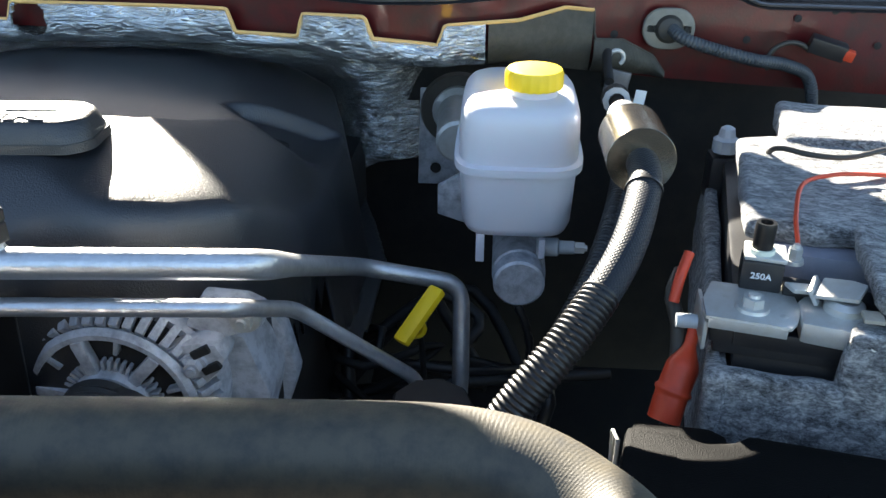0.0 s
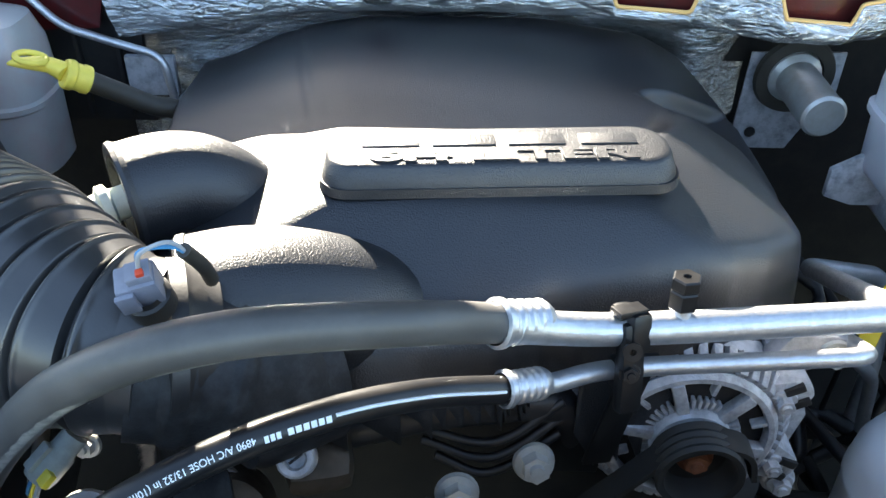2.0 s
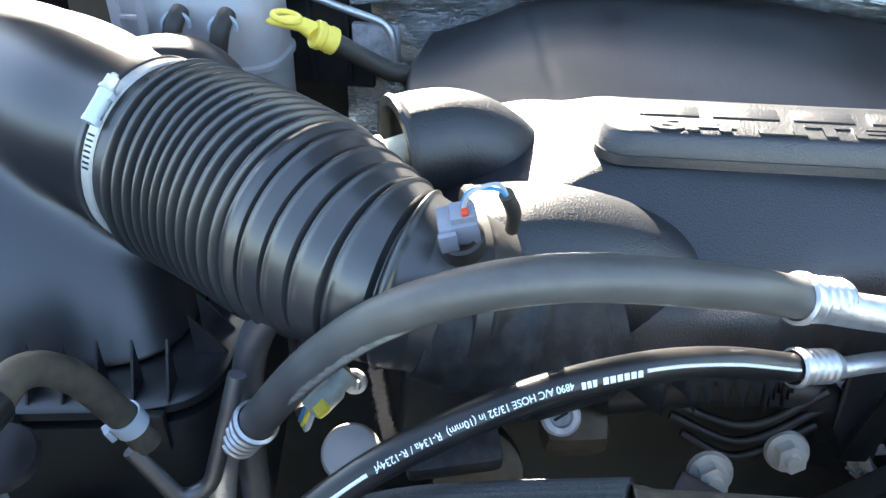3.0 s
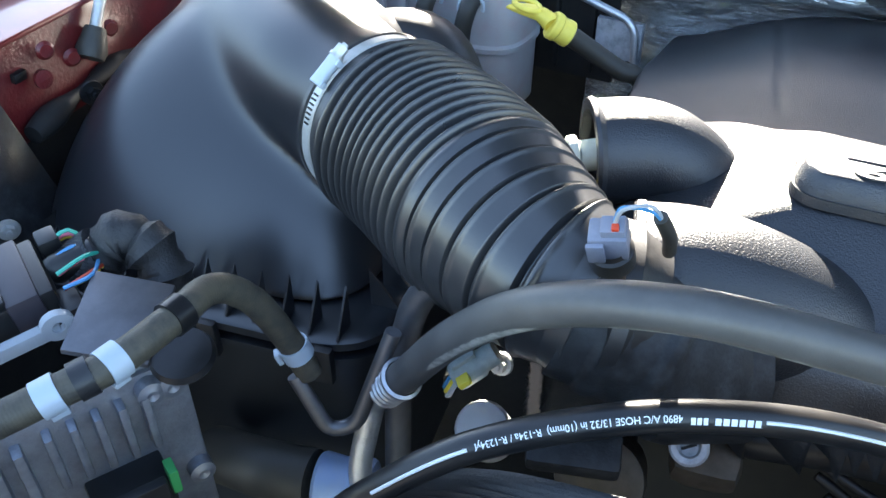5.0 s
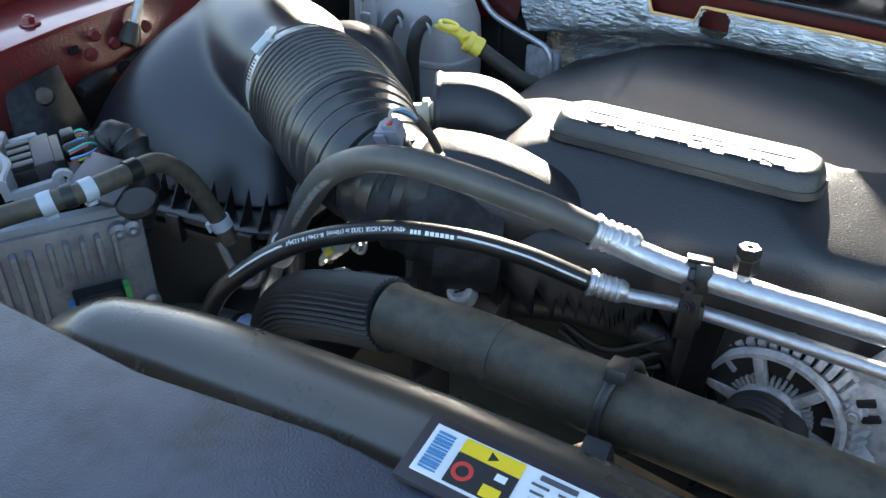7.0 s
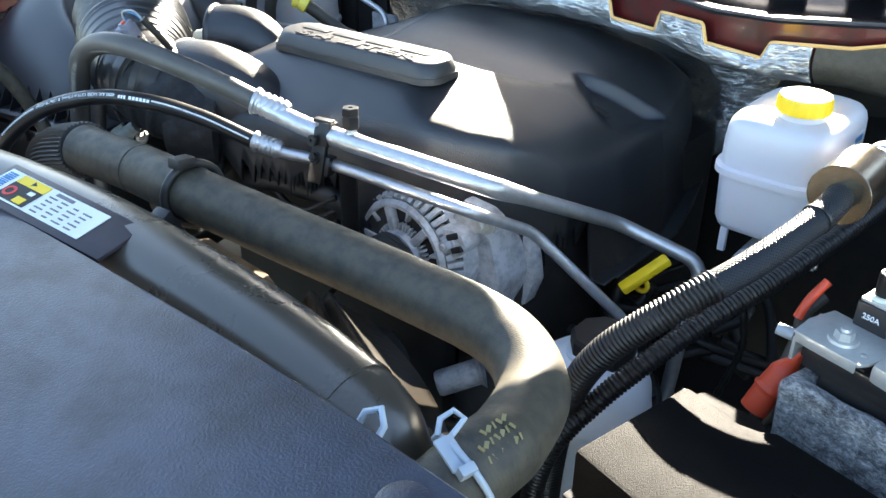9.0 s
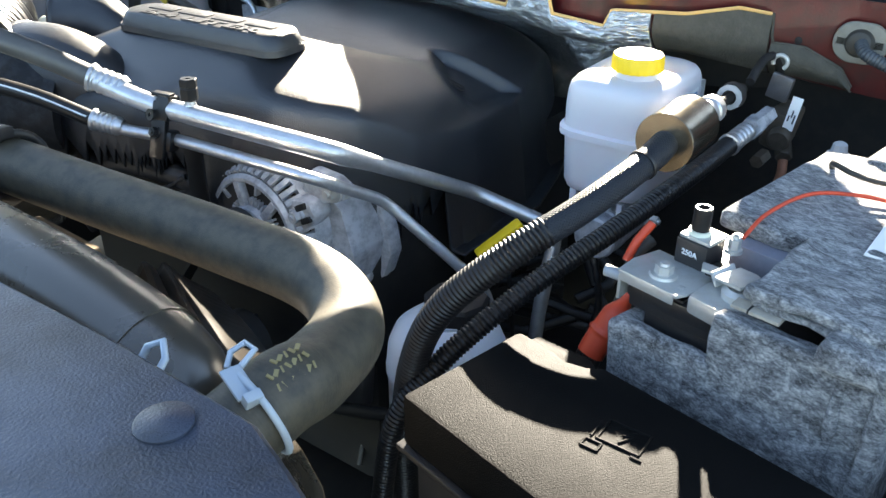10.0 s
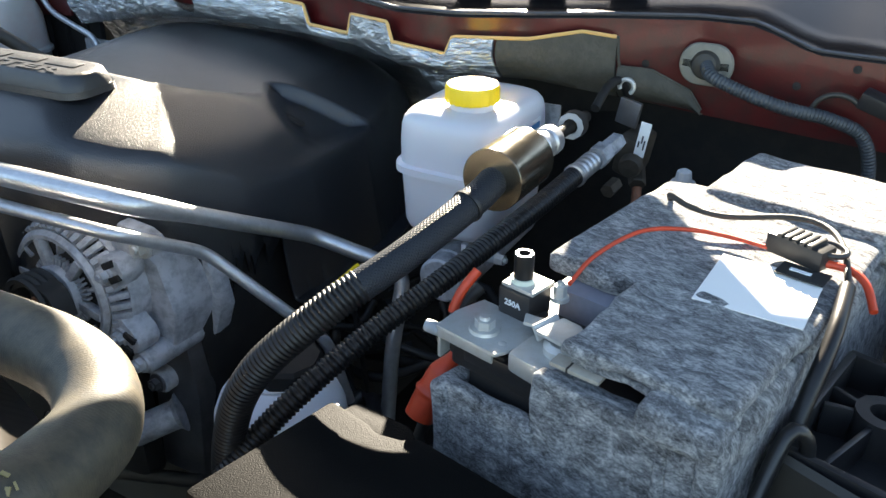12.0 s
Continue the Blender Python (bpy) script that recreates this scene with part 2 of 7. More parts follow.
# dusty plastic; the blue of the base colour stands in for sky light on it
M_PANEL = material("dusty_sky_tinted_plastic", (0.034, 0.045, 0.072), 0.34, grain=0.6, grain_size=0.0016, wear=1.0, wear_size=0.05, wear_colour=(0.012, 0.014, 0.020), rough_wear=0.2, specular=0.7)
M_TANKBLK = material("glossy_tank_plastic", (0.052, 0.043, 0.032), 0.24, grain=0.06, grain_size=0.002, wear=0.5, wear_size=0.08, wear_colour=(0.075, 0.066, 0.052), specular=1.0)
M_TAN2 = material("dusty_brown_edge", (0.10, 0.078, 0.054), 0.85, specular=0.15, wear=0.5, wear_size=0.02)
M_CHROME = material("polished_dark_steel", (0.26, 0.235, 0.19), 0.15, 0.95, grain=0.06, grain_size=0.003, wear=0.5, wear_size=0.02, wear_colour=(0.09, 0.08, 0.065))
HOOD_Y = 0.90          # rear edge of the raised bonnet
PANEL_Z = 1.222


def shroud_mesh():
    """The sheet that drops from the tank towards the fan, with a curved opening."""
    v, f = [], []
    for i in range(41):
        x = -0.02 + 0.49 * i / 40
        y0 = -0.045 + 0.03 * math.sin(max(0, (x + 0.27)) / 0.74 * math.pi)
        z0 = float(np.interp(x, [-0.27, 0.1, 0.42, 0.47], [1.150, 1.150, 1.128, 1.10]))
        for dy, dz in ((0, 0), (0.02, 0.002), (0.045, -0.006), (0.06, -0.05), (0.075, -0.16), (0.085, -0.35)):
            v.append((x, y0 + dy, z0 + dz))
    for i in range(40):
        for k in range(5):
            f.append((i * 6 + k, (i + 1) * 6 + k, (i + 1) * 6 + k + 1, i * 6 + k + 1))
    return v, f


M_BOX = material("fusebox_plastic", (0.003, 0.003, 0.003), 0.60, grain=1.0, grain_size=0.0011, wear=0.5, wear_size=0.03, wear_colour=(0.006, 0.0055, 0.005), specular=0.09)
M_BROWNBLK = material("brown_black_plastic", (0.03, 0.024, 0.03), 0.4, wear=0.4, wear_size=0.02)
M_TAPE = material("fabric_tape", (0.014, 0.014, 0.015), 0.5, grain=0.8, grain_size=0.002, wear=0.5, wear_size=0.01, wear_colour=(0.05, 0.05, 0.05))
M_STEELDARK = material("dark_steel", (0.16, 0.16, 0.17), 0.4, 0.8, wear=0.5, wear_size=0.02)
M_GRIME = material("grimy_steel", (0.10, 0.085, 0.07), 0.55, 0.6, wear=0.7, wear_size=0.015, wear_colour=(0.05, 0.04, 0.03))

M_BELLOWS = material("bellows_rubber", (0.024, 0.025, 0.028), 0.27, grain=0.12, grain_size=0.0015, wear=0.6, wear_size=0.05, wear_colour=(0.046, 0.045, 0.044), specular=0.9)
M_MODULE = material("cast_module_housing", (0.31, 0.335, 0.38), 0.38, 0.6, grain=0.4, grain_size=0.0025, wear=0.6, wear_size=0.02, wear_colour=(0.13, 0.135, 0.15))
M_BOOT = material("dusty_boot_rubber", (0.010, 0.011, 0.013), 0.55, grain=0.3, grain_size=0.002, wear=0.8, wear_size=0.014, wear_colour=(0.045, 0.048, 0.054), specular=0.4)
M_CHALK = material("chalky_scuff", (0.24, 0.235, 0.22), 0.85, grain=0.6, grain_size=0.0012, wear=0.8, wear_size=0.006, wear_colour=(0.07, 0.07, 0.068))
M_PALEGREEN = material("grey_green_plastic", (0.26, 0.30, 0.29), 0.45, wear=0.4, wear_size=0.01)
M_SLEEVE = material("woven_ribbed_sleeve", (0.016, 0.017, 0.019), 0.45, grain=0.8, grain_size=0.0013, wear=0.4, wear_size=0.02)
M_PALESTRIP = material("dusty_pale_strip", (0.34, 0.31, 0.26), 0.6, wear=0.5, wear_size=0.01)
M_COWLTOP = material("glossy_cowl_plastic", (0.006, 0.006, 0.007), 0.16, wear=0.5, wear_size=0.08, wear_colour=(0.016, 0.016, 0.017), specular=0.12)
M_OLIVE = material("olive_grommet_rubber", (0.20, 0.19, 0.16), 0.6, wear=0.5, wear_size=0.015, wear_colour=(0.12, 0.11, 0.09))
# brighter copy of the maroon paint: the rail's sun and sky light is in its colour
M_FENDER = material("sunlit_fender_paint", (0.17, 0.010, 0.012), 0.28, 0.15, wear=0.6, wear_size=0.05, wear_colour=(0.11, 0.012, 0.012), coat=0.8)
M_FOLD = material("brown_glossy_flap", (0.016, 0.013, 0.010), 0.30, wear=0.5, wear_size=0.04, wear_colour=(0.028, 0.023, 0.017), specular=0.25)
# ---- mesh helpers ----
def mesh(verts, faces, uvs=None, sharp=40):
    me = bpy.data.meshes.new("mesh")
    me.from_pydata([tuple(v) for v in verts], [], [tuple(f) for f in faces])
    if uvs is not None:
        layer = me.uv_layers.new(name="UVMap")
        for loop in me.loops:
            layer.data[loop.index].uv = uvs[loop.vertex_index]
    me.validate()
    me.shade_smooth()
    me.set_sharp_from_angle(angle=radians(sharp))
    return me


def from_bm(bm, sharp=40):
    bmesh.ops.recalc_face_normals(bm, faces=bm.faces)
    me = bpy.data.meshes.new("mesh")
    bm.to_mesh(me)
    bm.free()
    me.shade_smooth()
    me.set_sharp_from_angle(angle=radians(sharp))
    return me


def part(name, me, mat, parent=None, label="", at=None):
    ob = new(name, me)
    if mat and not me.materials:
        me.materials.append(mat)
    if parent:
        ob.parent = parent
    if at is not None:
        ob.matrix_basis = at
    if label:
        ob["label"] = label
    return ob


def thing(name, label, category, at=None, group="", kind=""):
    ob = new(name)
    ob.empty_display_size = 0.02
    if at is not None:
        ob.matrix_basis = at
    return tagged(ob, label, category, group, kind)


def smooth_path(ctrl, n=80):
    C = np.array(ctrl, float)
    P = np.vstack([2 * C[0] - C[1], C, 2 * C[-1] - C[-2]])
    out = []
    for u in np.linspace(0, len(C) - 1 - 1e-9, n):
        i = int(u)
        w = u - i
        a, b, c, d = P[i:i + 4]
        out.append(0.5 * (2 * b + (c - a) * w + (2 * a - 5 * b + 4 * c - d) * w * w + (3 * b - a - 3 * c + d) * w ** 3))
    return resample(np.array(out), n)


def bent_path(ctrl, rad, n=90):
    """Straight runs with rounded corners, as a bent pipe has."""
    C = [np.array(c, float) for c in ctrl]
    out = [C[0]]
    for a, b, c in zip(C, C[1:], C[2:]):
        k = min(rad, 0.45 * np.linalg.norm(b - a), 0.45 * np.linalg.norm(c - b))
        p, q = b + (a - b) / np.linalg.norm(a - b) * k, b + (c - b) / np.linalg.norm(c - b) * k
        out += [(1 - t) ** 2 * p + 2 * t * (1 - t) * b + t * t * q for t in np.linspace(0, 1, 10)]
    out.append(C[-1])
    return resample(np.array(out), n)


def resample(P, n):
    s = np.r_[0, np.cumsum(np.linalg.norm(np.diff(P, axis=0), axis=1))]
    u = np.linspace(0, s[-1], n)
    return np.stack([np.interp(u, s, P[:, k]) for k in range(3)], 1)


def frames_along(P):
    T = np.gradient(P, axis=0)
    T /= np.linalg.norm(T, axis=1)[:, None]
    n = np.cross(T[0], (0.13, 0.21, 0.97))
    n /= np.linalg.norm(n)
    A, B = [], []
    for t in T:
        n = n - t * (n @ t)
        n /= np.linalg.norm(n)
        A.append(n)
        B.append(np.cross(t, n))
    return T, np.array(A), np.array(B)


def tube(P, radius, seg=18, caps=True, sharp=50):
    """A tube round the points P; radius is a number or a function of the metres along it."""
    P = np.array(P, float)
    T, A, B = frames_along(P)
    s = np.r_[0, np.cumsum(np.linalg.norm(np.diff(P, axis=0), axis=1))]
    verts, faces, uvs = [], [], []
    for i in range(len(P)):
        r = radius(s[i]) if callable(radius) else radius
        for j in range(seg):
            a = 2 * math.pi * j / seg
            verts.append(P[i] + r * (math.cos(a) * A[i] + math.sin(a) * B[i]))
            uvs.append((s[i], abs(2 * j / seg - 1) * math.pi * (r if not callable(radius) else radius(0))))
    for i in range(len(P) - 1):
        for j in range(seg):
            k = (j + 1) % seg
            faces.append((i * seg + j, i * seg + k, (i + 1) * seg + k, (i + 1) * seg + j))
    if caps:
        faces.append(tuple(range(seg - 1, -1, -1)))
        faces.append(tuple((len(P) - 1) * seg + j for j in range(seg)))
    return mesh(verts, faces, uvs, sharp)


def lathe(profile, seg=32, sharp=35):
    """Turns (radius, height) pairs round z."""
    verts, faces = [], []
    for r, z in profile:
        verts += [(max(r, 1e-5) * math.cos(2 * math.pi * j / seg), max(r, 1e-5) * math.sin(2 * math.pi * j / seg), z) for j in range(seg)]
    for i in range(len(profile) - 1):
        for j in range(seg):
            k = (j + 1) % seg
            faces.append((i * seg + j, i * seg + k, (i + 1) * seg + k, (i + 1) * seg + j))
    n = len(profile) - 1
    first, last = profile[0][0] > 1e-4, profile[-1][0] > 1e-4
    if first and last and n > 1:
        faces += [(n * seg + j, n * seg + (j + 1) % seg, (j + 1) % seg, j) for j in range(seg)]
    else:
        if first:
            faces.append(tuple(range(seg - 1, -1, -1)))
        if last:
            faces.append(tuple(n * seg + j for j in range(seg)))
    return mesh(verts, faces, None, sharp)


def box(x, y, z, bevel=0.002, m=None, taper=1.0):
    """A bevelled block centred on its own origin."""
    bm = bmesh.new()
    bmesh.ops.create_cube(bm, size=1)
    for v in bm.verts:
        k = taper if v.co.z > 0 else 1.0
        v.co = Vector((v.co.x * x * k, v.co.y * y * k, v.co.z * z))
    if bevel:
        bmesh.ops.bevel(bm, geom=bm.edges[:], offset=bevel, segments=2, affect="EDGES", profile=0.6)
    if m is not None:
        bm.transform(m)
    return from_bm(bm)


def plate(outline, thick, bevel=0.001, holes=0):
    """A flat sheet with that outline in x, y, from z 0 up to thick."""
    bm = bmesh.new()
    f = bm.faces.new([bm.verts.new((x, y, 0)) for x, y in outline])
    r = bmesh.ops.extrude_face_region(bm, geom=[f])
    bmesh.ops.translate(bm, verts=[g for g in r["geom"] if isinstance(g, bmesh.types.BMVert)], vec=(0, 0, thick))
    if bevel:
        bmesh.ops.bevel(bm, geom=[e for e in bm.edges if abs(e.calc_face_angle(0)) > 0.5], offset=bevel, segments=2, affect="EDGES", profile=0.6)
    return from_bm(bm)


def joined(*items):
    """One mesh from (mesh, matrix) pairs."""
    bm = bmesh.new()
    for me, m in items:
        n0 = len(bm.verts)
        bm.from_mesh(me)
        bm.verts.ensure_lookup_table()
        bmesh.ops.transform(bm, matrix=m, verts=bm.verts[n0:])
    return from_bm(bm)


def hexbolt(r, h, flange=0.0):
    """Hexagon head, flange and a domed end, up from z 0."""
    bm = bmesh.new()
    if flange:
        bmesh.ops.create_cone(bm, cap_ends=True, segments=24, radius1=flange, radius2=flange * 0.93, depth=h * 0.25, matrix=Matrix.Translation((0, 0, h * 0.125)))
    bmesh.ops.create_cone(bm, cap_ends=True, segments=6, radius1=r, radius2=r * 0.97, depth=h * 0.75, matrix=Matrix.Translation((0, 0, h * 0.6)))
    bmesh.ops.create_cone(bm, cap_ends=True, segments=16, radius1=r * 0.55, radius2=r * 0.45, depth=h * 0.25, matrix=Matrix.Translation((0, 0, h * 1.08)))
    return from_bm(bm, 25)


def along(a, b):
    """A pose at a whose z points to b."""
    d = Vector(b) - Vector(a)
    return Matrix.Translation(a) @ d.to_track_quat("Z", "Y").to_matrix().to_4x4()


def text_mesh(words, size, depth=0.0005, centre=True, bold=0.0):
    cu = bpy.data.curves.new("words", "FONT")
    cu.body, cu.size, cu.extrude, cu.offset = words, size, depth, bold
    cu.align_x = "CENTER" if centre else "LEFT"
    cu.align_y = "CENTER"
    ob = bpy.data.objects.new("words", cu)
    scene.collection.objects.link(ob)
    dep = bpy.context.evaluated_depsgraph_get()
    me = bpy.data.meshes.new_from_object(ob.evaluated_get(dep))
    bpy.data.objects.remove(ob)
    return me


def step(a, b, x):
    t = min(1.0, max(0.0, (x - a) / (b - a)))
    return t * t * (3 - 2 * t)


def ribbed(pitch, depth, r):
    """A radius that swells once every pitch, for corrugated tubes."""
    def at(s):
        return r - depth * (0.5 + 0.5 * math.cos(2 * math.pi * s / pitch)) ** 1.5
    return at


# ---- the setting ----
ground = part("ground", plate([(-60, -60), (60, -60), (60, 60), (-60, 60)], 0.02, 0), M_ASPHALT)
ground.location.z = -0.02
tagged(ground, "grey asphalt ground under the truck", "ground", kind="structure")

# plain black sheet added to close the bay from below
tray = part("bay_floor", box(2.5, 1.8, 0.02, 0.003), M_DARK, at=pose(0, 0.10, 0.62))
tagged(tray, "added black sheet closing the engine bay from below", "floor", kind="structure")

firewall = part("firewall", box(1.9, 0.02, 0.66, 0.004), M_DARK, at=pose(0, 0.93, 0.92))
tagged(firewall, "dark painted firewall at the back of the engine bay", "wall", kind="structure")


def lip_y(x):
    """How far back the cowl's front lip stands."""
    return float(np.interp(x, [-0.95, -0.5, -0.3, -0.12, 0.05, 0.2, 0.29, 0.36, 0.44, 0.52, 0.6, 0.75, 0.95],
                           [0.80, 0.765, 0.735, 0.715, 0.695, 0.665, 0.63, 0.636, 0.675, 0.725, 0.765, 0.775, 0.79]))


def lip_top(x):
    """The upper edge of the insulation, with its notches."""
    z = float(np.interp(x, [-0.6, -0.4, 0.1, 0.207, 0.28, 0.36, 0.44, 0.49, 0.52], [1.228, 1.235, 1.243, 1.243, 1.247, 1.239, 1.238, 1.246, 1.240]))
    for a, b, d in ((0.13, 0.208, 0.024), (0.287, 0.360, 0.020), (-0.21, -0.14, 0.02)):
        z -= d * step(a - 0.006, a + 0.004, x) * (1 - step(b - 0.004, b + 0.005, x))
    return z


def lip_bottom(x):
    return float(np.interp(x, [-0.6, -0.42, -0.2, 0.0, 0.2, 0.36, 0.44, 0.53, 0.61], [1.13, 1.14, 1.185, 1.197, 1.200, 1.192, 1.188, 1.165, 1.15]))


def strip(x0, x1, n, top, bottom, offset, thick, wrinkle=0.0, hole=None, rows=9, seed=0.0):
    """A standing sheet that follows the lip, with thickness; hole: (x, z, radius)."""
    verts, faces = [], []
    xs = np.linspace(x0, x1, n)
    for side in (0, 1):
        for x in xs:
            for k in range(rows + 1):
                t = k / rows
                z = bottom(x) + (top(x) - bottom(x)) * t
                w = wrinkle * noise.fractal(Vector((x * 14 + seed, z * 16, seed)), 1.0, 2.0, 4) if wrinkle else 0
                bulge = -0.012 * math.sin(math.pi * t) if wrinkle else 0
                verts.append((x, lip_y(x) + offset + side * thick + w + bulge + 0.02 * (1 - t) * (1 if wrinkle else 0), z))
    m = rows + 1
    c = n * m
    gone = set()
    for i in range(n - 1):
        for k in range(rows):
            a, b, d, e = i * m + k, (i + 1) * m + k, (i + 1) * m + k + 1, i * m + k + 1
            if hole:
                mid = np.mean([verts[q] for q in (a, b, d, e)], axis=0)
                if math.hypot(mid[0] - hole[0], mid[2] - hole[1]) < hole[2]:
                    gone.add((i, k))
                    continue
            faces += [(a, b, d, e), (c + a, c + e, c + d, c + b)]
    for i in range(n - 1):
        faces += [(i * m, c + i * m, c + (i + 1) * m, (i + 1) * m), (i * m + rows, (i + 1) * m + rows, c + (i + 1) * m + rows, c + i * m + rows)]
    for k in range(rows):
        faces += [(k, k + 1, c + k + 1, c + k), ((n - 1) * m + k, c + (n - 1) * m + k, c + (n - 1) * m + k + 1, (n - 1) * m + k + 1)]
    return mesh(verts, faces, None, 60)


blanket = thing("cowl_insulation", "crinkled silver foil insulation along the cowl with tan cut edges", "insulation")
part("foil_sheet", strip(-0.43, 0.405, 240, lip_top, lip_bottom, 0, 0.004, 0.006, (-0.115, 1.222, 0.021), 14), M_FOIL, blanket)
part("bare_pad", strip(0.408, 0.523, 40, lip_top, lip_bottom, 0.002, 0.005, 0.002, None, 8, 3.0), M_FOILBACK, blanket, "dull olive pad without foil")
part("pad_tail", strip(0.526, 0.615, 30, lambda x: float(np.interp(x, [0.526, 0.56, 0.6, 0.615], [1.207, 1.203, 1.18, 1.16])), lip_bottom, 0.002, 0.005, 0.002, None, 6, 5.0), M_FOILBACK, blanket, "dull olive pad without foil")
edge = [(x, lip_y(x) + 0.0015, lip_top(x) + 0.0005) for x in np.linspace(-0.43, 0.522, 260)]
part("cut_edge", tube(edge, 0.0022, 6), M_TAN, blanket, "tan fibre edge")
edge = [(x, lip_y(x) + 0.004, float(np.interp(x, [0.523, 0.526, 0.56, 0.6, 0.615], [1.24, 1.207, 1.203, 1.18, 1.16]))) for x in np.linspace(0.523, 0.615, 40)]
part("cut_edge", tube(edge, 0.0018, 6), M_FOILBACK, blanket, "dull fibre edge")

# red sheet metal of the cowl behind the insulation
cowl = thing("cowl_panel", "maroon painted sheet metal of the cowl with a dark plastic grille on top", "cowl", kind="structure")
part("front_sheet", strip(-0.95, 0.97, 120, lambda x: float(np.interp(x, [-0.95, 0.0, 0.45, 0.66, 0.72, 0.97], [1.245, 1.256, 1.258, 1.256, 1.232, 1.225])),
                          lambda x: float(np.interp(x, [-0.95, -0.45, -0.43, 0.5, 0.53, 0.6, 0.97], [1.1, 1.15, 1.212, 1.205, 1.17, 1.152, 1.125])), 0.016, 0.004), M_PAINT, cowl)
shelf_v, shelf_f = [], []
xs = np.linspace(-0.95, 0.97, 80)
for x in xs:
    zt = float(np.interp(x, [-0.95, 0.0, 0.45, 0.66, 0.72, 0.97], [1.245, 1.256, 1.258, 1.256, 1.232, 1.225]))
    for dy, dz in ((-0.002, 0.0), (0.0, 0.005), (0.012, 0.007), (0.03, 0.004), (0.06, 0.012), (0.16, 0.035), (0.26, 0.06)):
        shelf_v.append((x, lip_y(x) + 0.014 + dy, zt + dz + 0.001))
for i in range(79):
    for k in range(6):
        shelf_f.append((i * 7 + k, (i + 1) * 7 + k, (i + 1) * 7 + k + 1, i * 7 + k + 1))
part("top_seal", mesh(shelf_v, shelf_f), M_COWLTOP, cowl, "black plastic cowl top")
for i in range(11):
    x = -0.35 + i * 0.085
    part("grille_slat", box(0.045, 0.10, 0.004, 0.001, pose(x, lip_y(x) + 0.12, 1.297, 14, 0, 24)), M_PLASTIC, cowl)
ridge = [(x, lip_y(x) + 0.012, float(np.interp(x, [-0.95, 0.0, 0.45, 0.66, 0.72, 0.97], [1.245, 1.256, 1.258, 1.256, 1.232, 1.225])) + 0.006) for x in np.linspace(-0.95, 0.97, 160)]
part("edge_flange", tube(ridge, 0.0022, 6), M_STEELDARK, cowl, "bare grey edge of the sheet")
specks = random.Random(5)
for i in range(7):
    x = specks.uniform(0.54, 0.9)
    part("clip_hole", lathe([(0.0, 0.0), (0.004, 0.0), (0.0045, 0.001), (0.0, 0.0015)], 14), M_DARK, cowl, at=pose(x, lip_y(x) + 0.0145, specks.uniform(1.185, 1.235), 90))
under = strip(-0.95, 0.97, 60, lambda x: lip_bottom(x) if abs(x) < 0.6 else 1.14, lambda x: 1.10, 0.20, 0.01)
part("lower_return", under, M_DARK, cowl, "dark sheet under the lip")

# foil blanket lower on the firewall
verts, faces = [], []
for i in range(61):
    for k in range(31):
        x = -0.47 + i * 0.0134
        low = 0.86 + 0.16 * step(0.10, 0.28, x)
        z = low + k * (1.211 - low) / 30
        w = 0.022 * noise.fractal(Vector((x * 9, z * 9, 2.0)), 1.0, 2.0, 5)
        verts.append((x, 0.866 + w - 0.06 * step(1.08, 1.2, z) * (1 - step(0.30, 0.36, x)) - 0.045 * math.exp(-((x - 0.26) / 0.06) ** 2), z))
for i in range(60):
    for k in range(30):
        faces.append((i * 31 + k, (i + 1) * 31 + k, (i + 1) * 31 + k + 1, i * 31 + k + 1))
fb = part("firewall_blanket", mesh(verts, faces), M_FOIL)
mod = fb.modifiers.new("thickness", "SOLIDIFY")
mod.thickness = 0.004
tagged(fb, "wrinkled silver foil heat blanket hung on the firewall", "insulation")

# inner fenders
fl = thing("inner_fender_passenger", "maroon painted inner fender rail with bolts and dirt", "fender", kind="structure")
part("rail", plate([(-0.700, 0.02), (-0.755, 0.20), (-0.80, 0.45), (-0.83, 0.80), (-0.97, 0.80), (-0.95, 0.45), (-0.90, 0.2), (-0.86, -0.05), (-0.78, -0.08)][::-1], 0.006, 0.002), M_FENDER, fl, at=pose(0, 0, 1.222))
part("outer_skin", tube(smooth_path([(-0.80, -0.15, 1.19), (-0.90, 0.05, 1.225), (-0.965, 0.3, 1.24), (-1.0, 0.85, 1.25)], 40), 0.055, 20), M_FENDER, fl)
side = [(-0.66, -0.05), (-0.705, 0.02), (-0.758, 0.2), (-0.805, 0.45), (-0.835, 0.8)]
v = []
for k, (zz, off) in enumerate(((1.224, 0), (1.195, 0.004), (1.135, 0.006), (0.7, -0.03))):
    v += [(x + off, y, zz) for x, y in side]
part("side_wall", mesh(v, [(k * 5 + i, k * 5 + i + 1, (k + 1) * 5 + i + 1, (k + 1) * 5 + i) for k in range(2) for i in range(4)]), M_GRIMERED, fl, "grimy maroon inner wall")
# the wall turns from maroon to black below z 1.135
part("lower_wall", mesh(v, [(k * 5 + i, k * 5 + i + 1, (k + 1) * 5 + i + 1, (k + 1) * 5 + i) for k in range(2, 3) for i in range(4)]), M_DARK, fl, "black lower wall")
flap = [(-0.722, 0.090, 1.180), (-0.712, 0.085, 1.12), (-0.690, 0.07, 1.03), (-0.68, 0.06, 0.9), (-0.735, 0.170, 1.190), (-0.722, 0.185, 1.11), (-0.690, 0.20, 1.02), (-0.68, 0.20, 0.9)]
fp = part("rubber_flap", mesh(flap, [(0, 1, 5, 4), (1, 2, 6, 5), (2, 3, 7, 6)]), M_BOOT, fl, "dusty black rubber flap")
